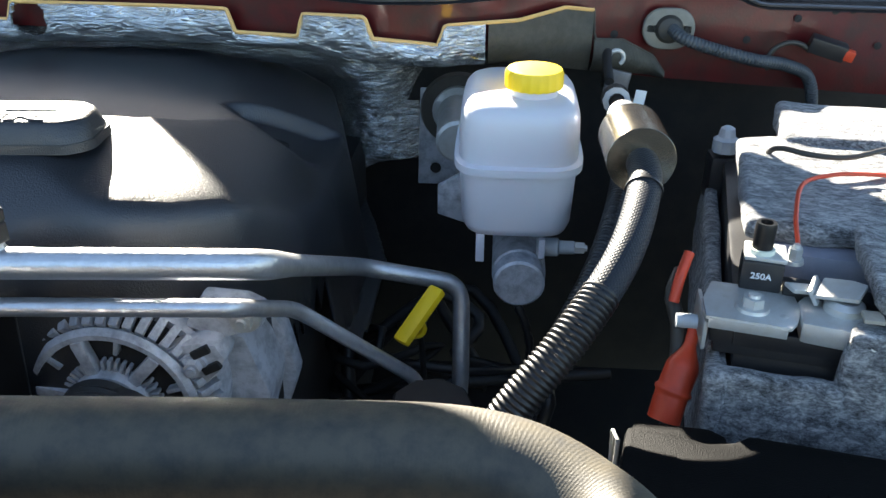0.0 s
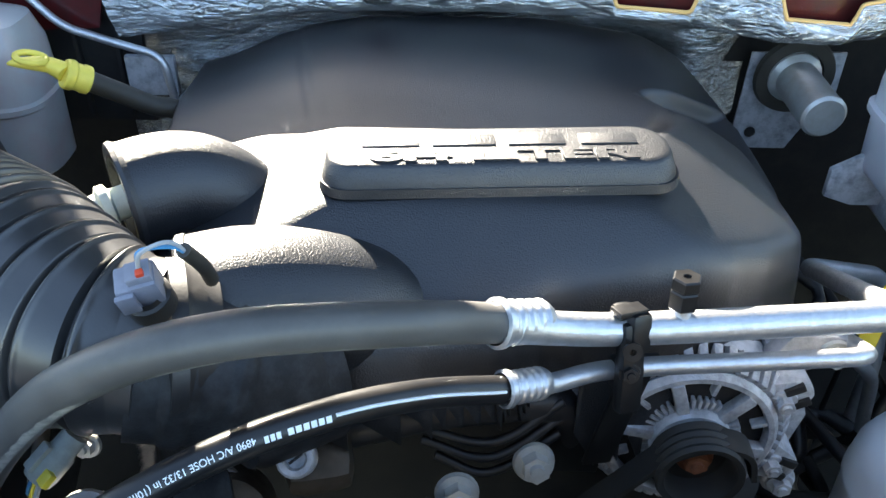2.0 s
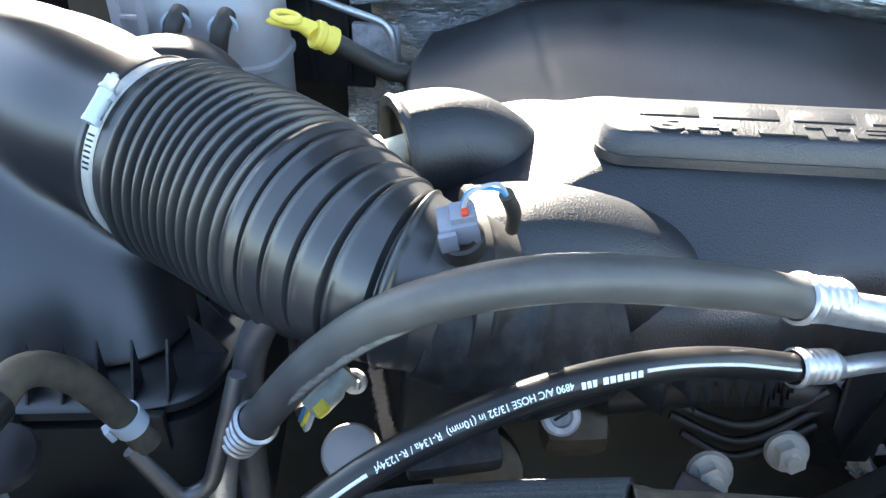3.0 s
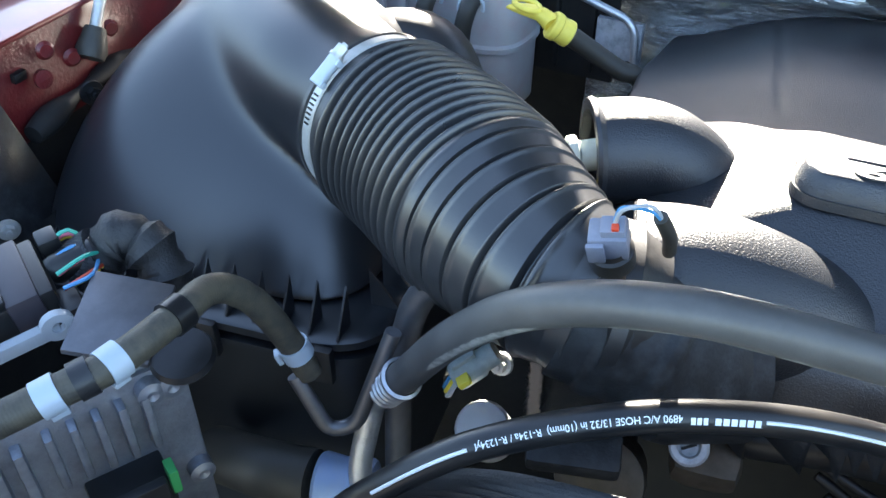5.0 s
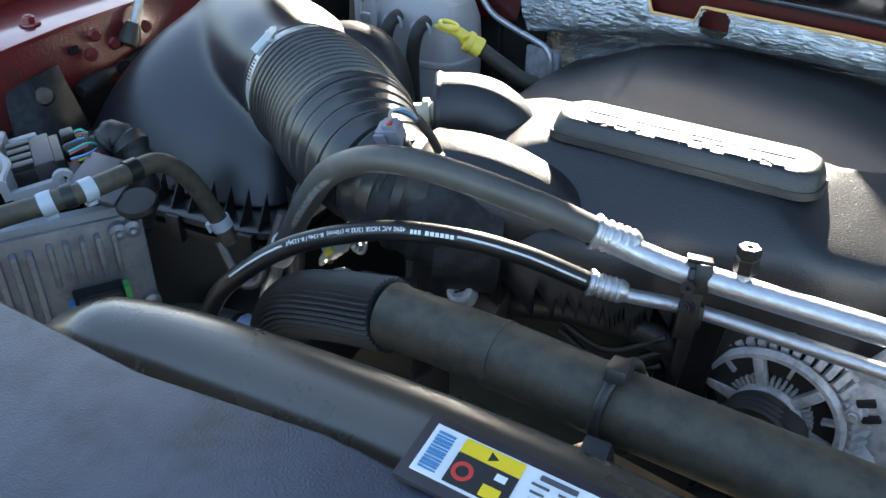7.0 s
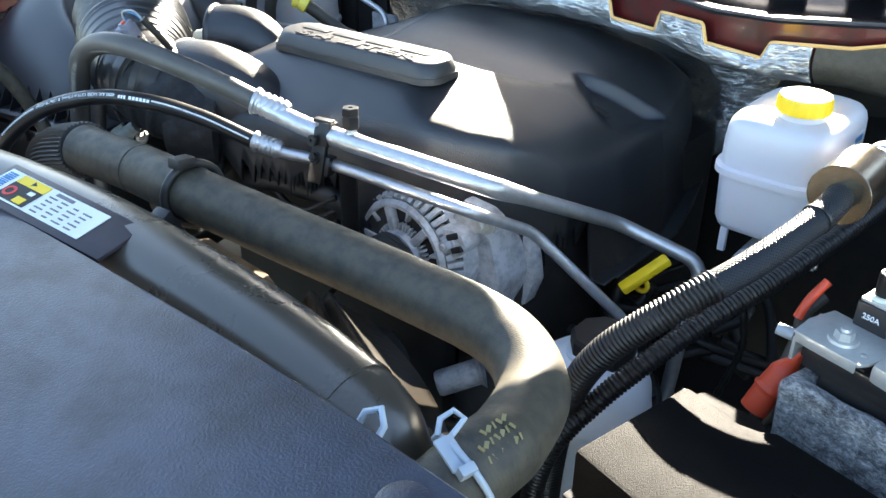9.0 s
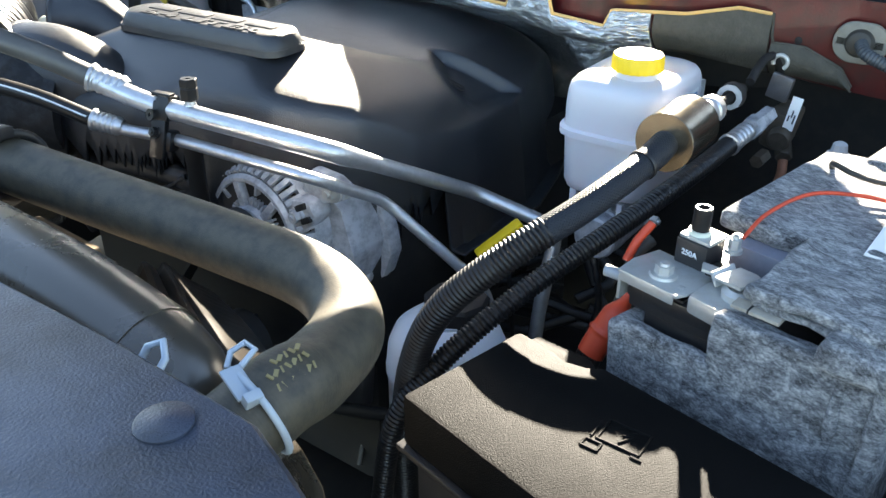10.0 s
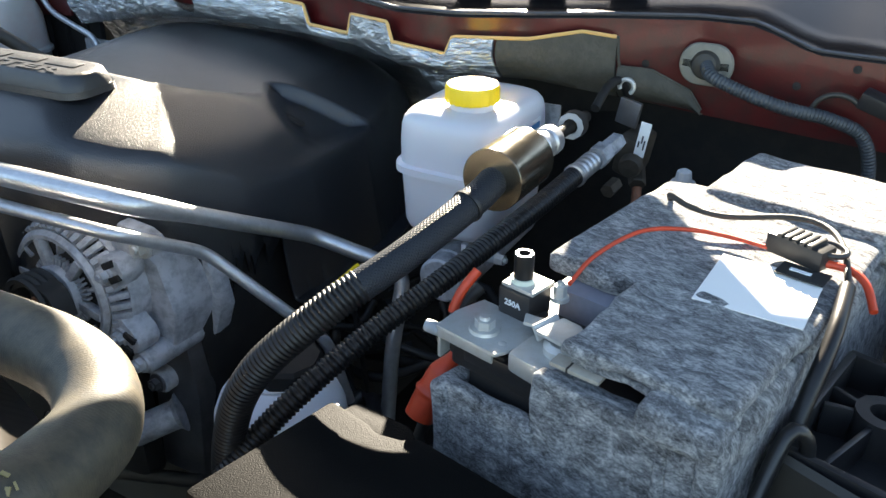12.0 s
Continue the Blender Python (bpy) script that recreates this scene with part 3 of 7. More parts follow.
mod = fp.modifiers.new("thickness", "SOLIDIFY")
mod.thickness = 0.006
part("stay", tube(smooth_path([(-0.772, 0.345, 1.260), (-0.766, 0.318, 1.224), (-0.758, 0.290, 1.190)], 14), 0.0055, 12), M_STEEL, fl, "grey stay rod")
part("stay_socket", lathe([(0.0, 0), (0.013, 0), (0.015, 0.008), (0.010, 0.03), (0.0, 0.03)], 18), M_RUBBER, fl, at=along((-0.757, 0.284, 1.180), (-0.770, 0.335, 1.245)))
part("hinge_pad", lathe([(0.0, 0.0), (0.014, 0.0), (0.016, 0.003), (0.016, 0.010), (0.0, 0.012)], 20), M_GRIMERED, fl, at=along((-0.752, 0.225, 1.185), (-0.5, 0.21, 1.2)) @ Matrix.Scale(0.55, 4))
part("wire_clip", box(0.012, 0.03, 0.018, 0.003), M_BLACKSTEEL, fl, at=pose(-0.752, 0.205, 1.195, 0, 10, 12) @ Matrix.Scale(0.5, 4))
part("dirt_ledge", tube(smooth_path([(-0.735, 0.19, 1.148), (-0.757, 0.27, 1.155), (-0.790, 0.40, 1.15), (-0.815, 0.62, 1.13)], 30), lambda s: 0.009 + 0.004 * math.sin(s * 60), 10), M_DARK, fl, "caked dark dirt ledge")
liner = [(-0.62, -0.02), (-0.67, 0.1), (-0.735, 0.3), (-0.78, 0.5)]
v = []
for zz, off in ((1.10, 0), (1.02, 0.025), (0.7, 0.03)):
    v += [(x + off, y, zz) for x, y in liner]
part("splash_liner", mesh(v, [(k * 4 + i, k * 4 + i + 1, (k + 1) * 4 + i + 1, (k + 1) * 4 + i) for k in range(2) for i in range(3)]), M_DARK, fl, "black plastic liner")
part("bolt", hexbolt(0.008, 0.010, 0.013), M_FENDER, fl, at=pose(-0.789, 0.176, 1.229))
part("flap_button", lathe([(0.0, 0.004), (0.010, 0.003), (0.012, 0.0), (0.012, -0.004)], 20), M_GRIME, fl, "dull round push button", along((-0.722, 0.137, 1.163), (-0.5, 0.0, 1.25)))
part("body_seam", tube(smooth_path([(-0.718, 0.082, 1.2265), (-0.772, 0.185, 1.2265), (-0.815, 0.30, 1.2265), (-0.86, 0.50, 1.2265)], 30), 0.0012, 6), M_DARK, fl, "dark panel seam")
for y, z in ((0.24, 1.205), (0.27, 1.185), (0.33, 1.190)):
    part("press_boss", lathe([(0.0, 0.003), (0.006, 0.003), (0.009, 0.0)], 18), M_GRIMERED, fl, at=along((-0.700 - 0.235 * y, y, z), (-0.4, y - 0.08, z)))
part("bolt", hexbolt(0.006, 0.008, 0.010), M_STEEL, fl, at=along((-0.700, 0.12, 1.10), (-0.5, 0.0, 1.12)))
part("bolt", hexbolt(0.007, 0.010, 0.012), M_BLACKSTEEL, fl, at=along((-0.735, 0.26, 1.16), (-0.5, 0.2, 1.16)))

fr = thing("inner_fender_driver", "maroon painted inner fender beside the battery", "fender", kind="structure")
part("rail", plate([(0.86, -0.2), (1.1, -0.2), (1.1, 0.8), (0.93, 0.8), (0.90, 0.4)], 0.006, 0.002), M_PAINT, fr, at=pose(0, 0, 1.13))
# black wall below the maroon rail
part("side_wall", mesh([(0.86, -0.2, 1.133), (0.9, 0.4, 1.133), (0.93, 0.8, 1.133), (0.84, -0.2, 0.7), (0.88, 0.4, 0.7), (0.9, 0.8, 0.7)], [(0, 1, 4, 3), (1, 2, 5, 4)]), M_DARK, fr, "black inner wall")

# the raised bonnet over the bay, and the cab behind it: out of view, they shade the bay
bonnet_v, bonnet_f = [], []
for i in range(101):
    x = -1.2 + 2.2 * i / 100
    # uneven rear edge made up to shape the sun patches in the bay
    rear = float(np.interp(x, [-1.2, -1.0, -0.86, -0.70, -0.60, -0.53, -0.48, -0.40, 0.0, 0.07, 0.10, 0.135, 0.155, 0.23, 0.30, 0.345, 0.372, 0.391, 0.405, 0.430, 0.485, 0.510, 0.530, 0.600, 0.70, 0.86, 1.0],
                           [1.40, 1.46, 1.53, 1.55, 1.53, 1.565, 1.60, 1.575, 1.570, 1.575, 1.608, 1.61, 1.52, 1.50, 1.50, 1.49, 1.475, 1.455, 1.410, 1.365, 1.360, 1.400, 1.440, 1.430, 1.39, 1.36, 1.32]))
    for k in range(9):
        t = k / 8
        bonnet_v.append((x, HOOD_Y - t * 0.42, rear + t * 1.18 + 0.05 * math.sin(math.pi * t)))
for i in range(100):
    for k in range(8):
        bonnet_f.append((i * 9 + k, (i + 1) * 9 + k, (i + 1) * 9 + k + 1, i * 9 + k + 1))
bonnet = thing("bonnet", "unseen maroon truck bonnet, rear edge shaped to cut the sun, with a black underside liner", "bonnet", kind="structure")
skin = part("outer_skin", mesh([(x, y + 0.02, z + 0.01) for x, y, z in bonnet_v], bonnet_f), M_PAINT, bonnet)
mod = skin.modifiers.new("thickness", "SOLIDIFY")
mod.thickness = 0.004
liner_ = part("underside_liner", mesh(bonnet_v, bonnet_f), M_DARK, bonnet, "black felt liner")
mod = liner_.modifiers.new("thickness", "SOLIDIFY")
mod.thickness = 0.010

cab = thing("truck_cab", "unseen truck cab behind the cowl with windshield and an added sun-blocking dash", "truck cab", kind="structure")
v = []
for i in range(21):
    x = -0.85 + 0.085 * i
    for t in (0.0, 0.5, 1.0):
        v.append((x * (1 - 0.16 * t), 1.02 + 0.80 * t + 0.12 * (x / 0.85) ** 2, 1.29 + t * 0.66))
pane = part("windshield", mesh(v, [(i * 3 + k, (i + 1) * 3 + k, (i + 1) * 3 + k + 1, i * 3 + k + 1) for i in range(20) for k in range(2)]), M_GLASS, cab)
pane.visible_shadow = False
v = []
# unseen dash added to block low sun; its top follows the wanted shadow edges
DASH_X = [-1.5, -0.95, -0.42, -0.25, -0.21, -0.163, -0.127, -0.085, -0.03, 0.05, 0.15, 0.23, 0.46, 0.95, 1.5]
DASH_Z = [1.56, 1.56, 1.564, 1.567, 1.582, 1.588, 1.580, 1.571, 1.553, 1.525, 1.52, 1.504, 1.464, 1.40, 1.40]
for x, top in zip(DASH_X, DASH_Z):
    v += [(x, 1.20, 1.0), (x, 1.20, top), (x, 1.35, top + 0.01), (x, 1.35, 1.0)]
part("dashboard", mesh(v, [(i * 4 + k, (i + 1) * 4 + k, (i + 1) * 4 + k + 1, i * 4 + k + 1) for i in range(len(DASH_X) - 1) for k in range(3)]), M_DARK, cab)

# front: radiator support cover and tank
front = thing("radiator_support_cover", "dusty dark textured plastic cover over the radiator support", "radiator cover", kind="structure")
v, f = [], []
xs = np.linspace(-0.80, 0.62, 60)
for x in xs:
    yr = float(np.interp(x, [-0.8, -0.26, -0.13, 0.0, 0.21, 0.34, 0.45, 0.55, 0.60, 0.62], [-0.20, -0.153, -0.142, -0.111, -0.100, -0.094, -0.092, -0.095, -0.115, -0.15]))
    for k, (dy, dz) in enumerate(((0.0, -0.018), (0.0, -0.003), (-0.003, 0.0), (-0.05, 0.001), (-0.2, -0.012), (-0.45, -0.05), (-0.5, -0.12))):
        v.append((x, yr + dy, PANEL_Z + dz))
for i in range(59):
    for k in range(6):
        f.append((i * 7 + k, (i + 1) * 7 + k, (i + 1) * 7 + k + 1, i * 7 + k + 1))
part("cover_sheet", mesh(v, f), M_PANEL, front)
part("push_clip", lathe([(0.0135, 0.0), (0.0135, 0.0015), (0.012, 0.0025), (0.0, 0.003)], 28), M_PANEL, front, at=pose(0.517, -0.120, PANEL_Z + 0.0005, 1.5))
# ---- radiator and its hose ----
tank = thing("radiator_tank", "glossy black plastic radiator tank behind the support cover", "radiator")
P = smooth_path([(-0.275, -0.132, 1.150), (-0.235, -0.120, 1.176), (-0.12, -0.090, 1.186), (0.1, -0.060, 1.190), (0.3, -0.051, 1.180), (0.405, -0.051, 1.166)], 60)
part("tank_body", tube(P, lambda s: 0.036 * min(1, 0.35 + 9 * s) if s < 0.08 else 0.036, 28), M_TANKBLK, tank)
part("end_cap", tube(smooth_path([(0.398, -0.051, 1.167), (0.424, -0.053, 1.157), (0.434, -0.056, 1.10), (0.434, -0.056, 1.0)], 16), 0.035, 24), M_TANKBLK, tank)
part("rear_flange", tube(smooth_path([(0.0, -0.020, 1.159), (0.1, -0.012, 1.160), (0.42, -0.012, 1.135)], 40), 0.006, 10), M_TAN2, tank, "brown edge strip")
shroud = part("fan_shroud", mesh(*shroud_mesh()), M_TANKBLK)
mod = shroud.modifiers.new("thickness", "SOLIDIFY")
mod.thickness = 0.003
tagged(shroud, "black plastic fan shroud curving down behind the radiator", "fan shroud")

A0, B0, across = np.array((0.205, 0.088, 1.118)), np.array((0.405, -0.008, 1.090)), np.array((0.43, 0.90, 0.0))
v = []
for i in range(25):
    t = i / 24
    for w, dz in ((-0.034, -0.034), (-0.022, -0.024), (-0.018, -0.025), (-0.009, -0.014), (-0.005, -0.015), (0.004, -0.026), (0.012, -0.019), (0.015, -0.020), (0.026, -0.034), (0.060, -0.060)):
        v.append(tuple(A0 + (B0 - A0) * t + across * (w * (0.5 + 0.6 * math.sin(math.pi * (0.15 + 0.7 * t)))) + np.array((0, 0, dz))))
fold = part("folded_flap", mesh(v, [(i * 10 + k, i * 10 + k + 1, (i + 1) * 10 + k + 1, (i + 1) * 10 + k) for i in range(24) for k in range(9)], None, 25), M_FOLD, shroud, "creased glossy brown plastic flap")
mod = fold.modifiers.new("thickness", "SOLIDIFY")
mod.thickness = 0.0015
part("strip", plate([(0.06, 0.056), (0.130, 0.052), (0.250, 0.030), (0.254, 0.036), (0.165, 0.066), (0.068, 0.070)], 0.003, 0.001), M_TAN2, shroud, "dusty tan strip", pose(0, 0, 1.112))

pad = thing("warning_label", "white and yellow warning label stuck on a black flap", "label")
T = Matrix.Translation((0.108, -0.087, 1.2245)) @ Euler((radians(8), radians(4.5), radians(8))).to_matrix().to_4x4()
part("flap", box(0.155, 0.044, 0.004, 0.0015), M_BROWNBLK, pad, at=T @ pose(0.012, 0, 0))
part("sheet", box(0.118, 0.031, 0.0006, 0), M_PRINTWHITE, pad, at=T @ pose(0, 0, 0.0027))
part("yellow_field", box(0.034, 0.009, 0.0004, 0), M_PRINTYEL, pad, at=T @ pose(-0.024, 0.0098, 0.0034))
part("warning_sign", lathe([(0.0036, 0), (0.0, 0.0004)], 3), M_PRINT, pad, at=T @ pose(-0.024, 0.0098, 0.0036))
part("black_field", box(0.034, 0.019, 0.0004, 0), M_PRINT, pad, at=T @ pose(-0.024, -0.0045, 0.0034))
part("red_ring", lathe([(0.0035, 0), (0.0058, 0), (0.0058, 0.0004), (0.0035, 0.0004)], 20), M_PRINTRED, pad, at=T @ pose(-0.034, -0.005, 0.0036))
part("yellow_sign", box(0.010, 0.007, 0.0004, 0), M_PRINTYEL, pad, at=T @ pose(-0.0165, -0.0095, 0.0038))
part("white_sign", box(0.006, 0.004, 0.0004, 0), M_PRINTWHITE, pad, at=T @ pose(-0.015, 0.0005, 0.0038))
part("title_bar", box(0.020, 0.0032, 0.0004, 0), M_STEELDARK, pad, at=T @ pose(0.012, 0.0115, 0.0034))
for i in range(11):
    part("barcode_line", box(0.0100, 0.0010 + 0.0004 * (i % 3), 0.0004, 0), M_PRINTBLUE, pad, at=T @ pose(-0.051, -0.012 + 0.0023 * i, 0.0034))
for i in range(5):
    for k in range(4):
        part("text_bar", box(0.0095 - 0.002 * ((i + k) % 3), 0.0013, 0.0004, 0), M_STEELDARK, pad, at=T @ pose(0.004 + 0.0132 * k, 0.0065 - i * 0.0046, 0.0034))

hose = thing("radiator_hose", "thick brownish-black rubber radiator hose with dusty surface", "hose")
RH = [(-0.090, 0.041, 1.172), (0.0, 0.047, 1.176), (0.092, 0.046, 1.180), (0.194, 0.060, 1.173), (0.321, 0.076, 1.166), (0.418, 0.078, 1.164), (0.468, 0.051, 1.159), (0.490, -0.002, 1.166), (0.496, -0.038, 1.174), (0.486, -0.096, 1.156)]
part("main_tube", tube(smooth_path(RH, 150), lambda s: 0.0245 + (0.0012 if s < 0.006 else 0), 40), M_RADHOSE, hose)
part("step_band", tube(smooth_path(RH, 150)[19:21], 0.0252, 40), M_RADHOSE, hose)
P = smooth_path([(-0.262, 0.070, 0.98), (-0.255, 0.066, 1.040), (-0.235, 0.060, 1.090), (-0.198, 0.050, 1.128), (-0.15, 0.044, 1.152), (-0.088, 0.041, 1.1725)], 70)


def fluted(P, r, seg=40, depth=0.0024):
    me = tube(P, r, seg * 2, True, 30)
    for i, vert in enumerate(me.vertices):
        ring, j = divmod(i, seg * 2)
        if j % 2 and ring < len(P):
            vert.co += (Vector(P[ring]) - vert.co).normalized() * depth
    me.set_sharp_from_angle(angle=radians(15))
    return me


part("ribbed_sleeve", fluted(P, 0.0290), M_SLEEVE, hose, "black ribbed sleeve")
for i in range(3):
    for k in range(7 - 2 * (i == 0)):
        along_hose, across_hose = 0.012 - 0.0042 * k, 0.0068 * (i - 1)
        part("mark", box(0.0042, 0.0026 - 0.0007 * ((i + k) % 3), 0.0008, 0), M_PRINTGOLD, hose,
             at=pose(0.5045 + 0.06 * along_hose + 0.89 * across_hose, -0.034 + along_hose, 1.1970 - 0.48 * across_hose - 20 * across_hose ** 2 + 0.02 * along_hose, 0, 27 + 1500 * across_hose, -20 + 40 * ((i * 2 + k * 5) % 3 - 1)))
clip = thing("hose_clip", "black plastic clip strapped round the radiator hose", "clip")
part("strap", tube([(0.094 + 0.002 * math.cos(a), 0.047 + 0.0285 * math.cos(a), 1.180 + 0.0285 * math.sin(a)) for a in np.linspace(0.0, 5.6, 30)], 0.004, 8), M_PLASTIC, clip)
part("latch", box(0.014, 0.02, 0.010, 0.002), M_PLASTIC, clip, at=pose(0.095, 0.04, 1.213, -10, 0, 8))
part("stalk", box(0.018, 0.03, 0.05, 0.003), M_PLASTIC, clip, at=pose(0.100, 0.01, 1.152, 25, 0, 8))

wclamp = thing("spring_clamp", "pale zinc spring clamp with an open ear on the radiator hose", "clamp")
axis_a, axis_b = Vector((0.4945, -0.050, 1.1715)), Vector((0.4895, -0.072, 1.1655))
for k, c in enumerate((axis_a, axis_b)):
    M = along(c, c + (axis_b - axis_a))
    part("band", tube([M @ Vector((0.0270 * math.cos(a), 0.0270 * math.sin(a), 0)) for a in np.linspace(-2.6, 2.6, 36)], 0.0022, 8), M_PALECLIP, wclamp)
part("bridge", box(0.021, 0.012, 0.0022, 0.0008), M_PALECLIP, wclamp, at=pose(0.494, -0.060, 1.1965, -4, 20, -14))
part("ear", tube([(0.479, -0.055, 1.196), (0.474, -0.047, 1.200), (0.477, -0.039, 1.203), (0.486, -0.040, 1.203), (0.486, -0.051, 1.198)], 0.0018, 8), M_PALECLIP, wclamp)
part("tab", box(0.006, 0.010, 0.008, 0.001), M_PALECLIP, wclamp, at=pose(0.506, -0.062, 1.1930, 0, 25, -14))
tclip = thing("tank_clip", "small pale zinc clip at the radiator tank's end", "clip")
part("loop", tube([(0.447, -0.089, 1.200), (0.449, -0.079, 1.212), (0.457, -0.075, 1.216), (0.464, -0.080, 1.211), (0.463, -0.090, 1.200)], 0.0022, 8), M_PALECLIP, tclip)

# ---- air conditioning lines ----
suction = thing("suction_line", "wide aluminium air conditioning pipe with a black rubber hose", "pipe")
SP = [(-0.012, 0.188, 1.207), (0.028, 0.208, 1.188), (0.062, 0.2165, 1.1805), (0.105, 0.2225, 1.1785), (0.266, 0.254, 1.167), (0.296, 0.460, 1.055), (0.391, 0.491, 1.023), (0.393, 0.458, 0.940), (0.390, 0.45, 0.85)]
P = bent_path(SP, 0.022, 220)
part("pipe", tube(P, lambda s: 0.0104 if s < 0.30 else 0.0104 - 0.0020 * step(0.30, 0.36, s), 26), M_ALU, suction)
SH = [(-0.004, 0.194, 1.203), (-0.05, 0.158, 1.232), (-0.134, 0.118, 1.256), (-0.205, 0.113, 1.232), (-0.262, 0.126, 1.175), (-0.314, 0.138, 1.100)]
part("hose", tube(smooth_path(SH, 110), 0.0118, 28), M_ACHOSE, suction, "black rubber hose")

SPATH = smooth_path(SH, 260)
T_, A_, B_ = frames_along(SPATH)
srng = random.Random(5)
for i0, i1, lo, hi in ((28, 92, -0.10, 0.10), (96, 128, -0.03, 0.07), (150, 226, -0.24, 0.20)):
    v, wave = [], 0.0
    for i in range(i0, i1):
        low = np.array((0.05, -0.80, -0.58))
        low -= T_[i] * (low @ T_[i])
        low /= np.linalg.norm(low)
        side = np.cross(T_[i], low)
        side *= math.copysign(1.0, side[2])
        wave = 0.7 * wave + 0.3 * srng.uniform(-1.0, 1.0)
        fade = min(1.0, (i - i0) / 8, (i1 - 1 - i) / 8)
        for q in np.linspace(lo * fade, (hi + 0.16 * wave) * fade, 5):
            v.append(SPATH[i] + 0.0120 * (math.cos(q) * low + math.sin(q) * side))
    part("scuff", mesh(v, [(5 * k + c, 5 * k + c + 5, 5 * k + c + 6, 5 * k + c + 1) for k in range(i1 - i0 - 1) for c in range(4)]), M_CHALK, suction, "chalky worn patch")


def crimp(parent, a, b, r):
    """A crimped ferrule from a to b: a lip and four squeezed bands."""
    L = (Vector(b) - Vector(a)).length
    prof = [(r * 0.95, 0), (r * 1.12, 0.001), (r * 1.12, 0.004), (r, 0.0055)]
    for i in range(4):
        z = 0.006 + (L - 0.012) * i / 4
        d = (L - 0.012) / 4
        prof += [(r, z + 0.15 * d), (r * 0.9, z + 0.4 * d), (r * 0.9, z + 0.6 * d), (r, z + 0.85 * d)]
    prof += [(r * 0.95, L - 0.004), (r * 0.75, L)]
    part("ferrule", lathe(prof, 28, 25), M_ALU, parent, "crimped aluminium ferrule", along(a, b))


crimp(suction, (-0.006, 0.193, 1.2035), (0.026, 0.2125, 1.190), 0.0135)
d = np.array(SH[-1]) - np.array(SH[-2])
d /= np.linalg.norm(d)
crimp(suction, tuple(np.array(SH[-1]) - 0.006 * d), tuple(np.array(SH[-1]) + 0.03 * d), 0.0135)
part("lower_pipe", tube(bent_path([np.array(SH[-1]) + 0.028 * d, np.array(SH[-1]) + 0.05 * d, (-0.345, 0.12, 1.0), (-0.30, 0.10, 0.9)], 0.02, 30), 0.009, 18), M_ALU, suction)
part("second_tube", tube(smooth_path([(-0.262, 0.185, 1.165), (-0.300, 0.180, 1.165), (-0.325, 0.175, 1.13), (-0.333, 0.165, 1.06), (-0.33, 0.15, 0.95)], 40), 0.0105, 20), M_STEELDARK, suction, "dull metal return pipe")

port = thing("service_port", "black hexagonal cap on an aluminium service port", "port")
part("base", lathe([(0.0075, -0.016), (0.0075, 0.0), (0.0055, 0.003), (0.0055, 0.006)], 20), M_ALU, port, at=along((0.109, 0.2255, 1.186), (0.108, 0.2305, 1.286)))
part("cap", lathe([(0.0085, 0.0), (0.0092, 0.001), (0.0092, 0.012), (0.0084, 0.013), (0.0084, 0.0135), (0.0092, 0.0145), (0.0092, 0.021), (0.0082, 0.022), (0.0028, 0.022), (0.0022, 0.020), (0.0, 0.020)], 6, 20), M_BLACKSTEEL, port, at=along((0.109, 0.2258, 1.1925), (0.108, 0.2308, 1.292)))

liquid = thing("liquid_line", "narrow aluminium air conditioning pipe with a glossy black hose", "pipe")
LP = [(0.0, 0.1825, 1.162), (0.028, 0.197, 1.152), (0.060, 0.2155, 1.1475), (0.10, 0.2235, 1.1455), (0.248, 0.245, 1.138), (0.267, 0.331, 1.086), (0.356, 0.395, 0.977), (0.372, 0.405, 0.9)]
part("pipe", tube(bent_path(LP, 0.016, 180), 0.0063, 22), M_ALU, liquid)
LH = [(0.0, 0.1825, 1.162), (-0.045, 0.155, 1.184), (-0.091, 0.126, 1.198), (-0.147, 0.091, 1.201), (-0.211, 0.055, 1.180), (-0.260, 0.028, 1.140), (-0.285, 0.021, 1.105), (-0.300, 0.019, 1.067)]
LPATH = smooth_path(LH, 110)
part("hose", tube(LPATH, 0.0085, 26), M_GLOSSHOSE, liquid, "glossy black rubber hose")
crimp(liquid, (0.0, 0.1825, 1.162), (0.028, 0.198, 1.154), 0.0105)
d = np.array(LH[-1]) - np.array(LH[-2])
d /= np.linalg.norm(d)
crimp(liquid, tuple(np.array(LH[-1]) - 0.004 * d), tuple(np.array(LH[-1]) + 0.03 * d), 0.0102)
part("lower_pipe", tube(bent_path([np.array(LH[-1]) + 0.03 * d, np.array(LH[-1]) + 0.08 * d, np.array(LH[-1]) + 0.2 * d], 0.02, 20), 0.006, 14), M_ALU, liquid)

# painted stripe and writing along the glossy hose
T_, A_, B_ = frames_along(LPATH)
sl = np.r_[0, np.cumsum(np.linalg.norm(np.diff(LPATH, axis=0), axis=1))]


def on_hose(s, u, lift=0.0088):
    """A point on the hose at s metres, u metres up its side, and the way out."""
    p = np.array([np.interp(s, sl, LPATH[:, k]) for k in range(3)])
    t = np.array([np.interp(s, sl, T_[:, k]) for k in range(3)])
    t /= np.linalg.norm(t)
    out = np.array((0.10, -0.78, 0.62))
    out -= t * (out @ t)
    out /= np.linalg.norm(out)
    up = np.cross(out, t)
    a = u / 0.0085
    way = math.cos(a) * out + math.sin(a) * up
    return p + lift * way, t, way, up


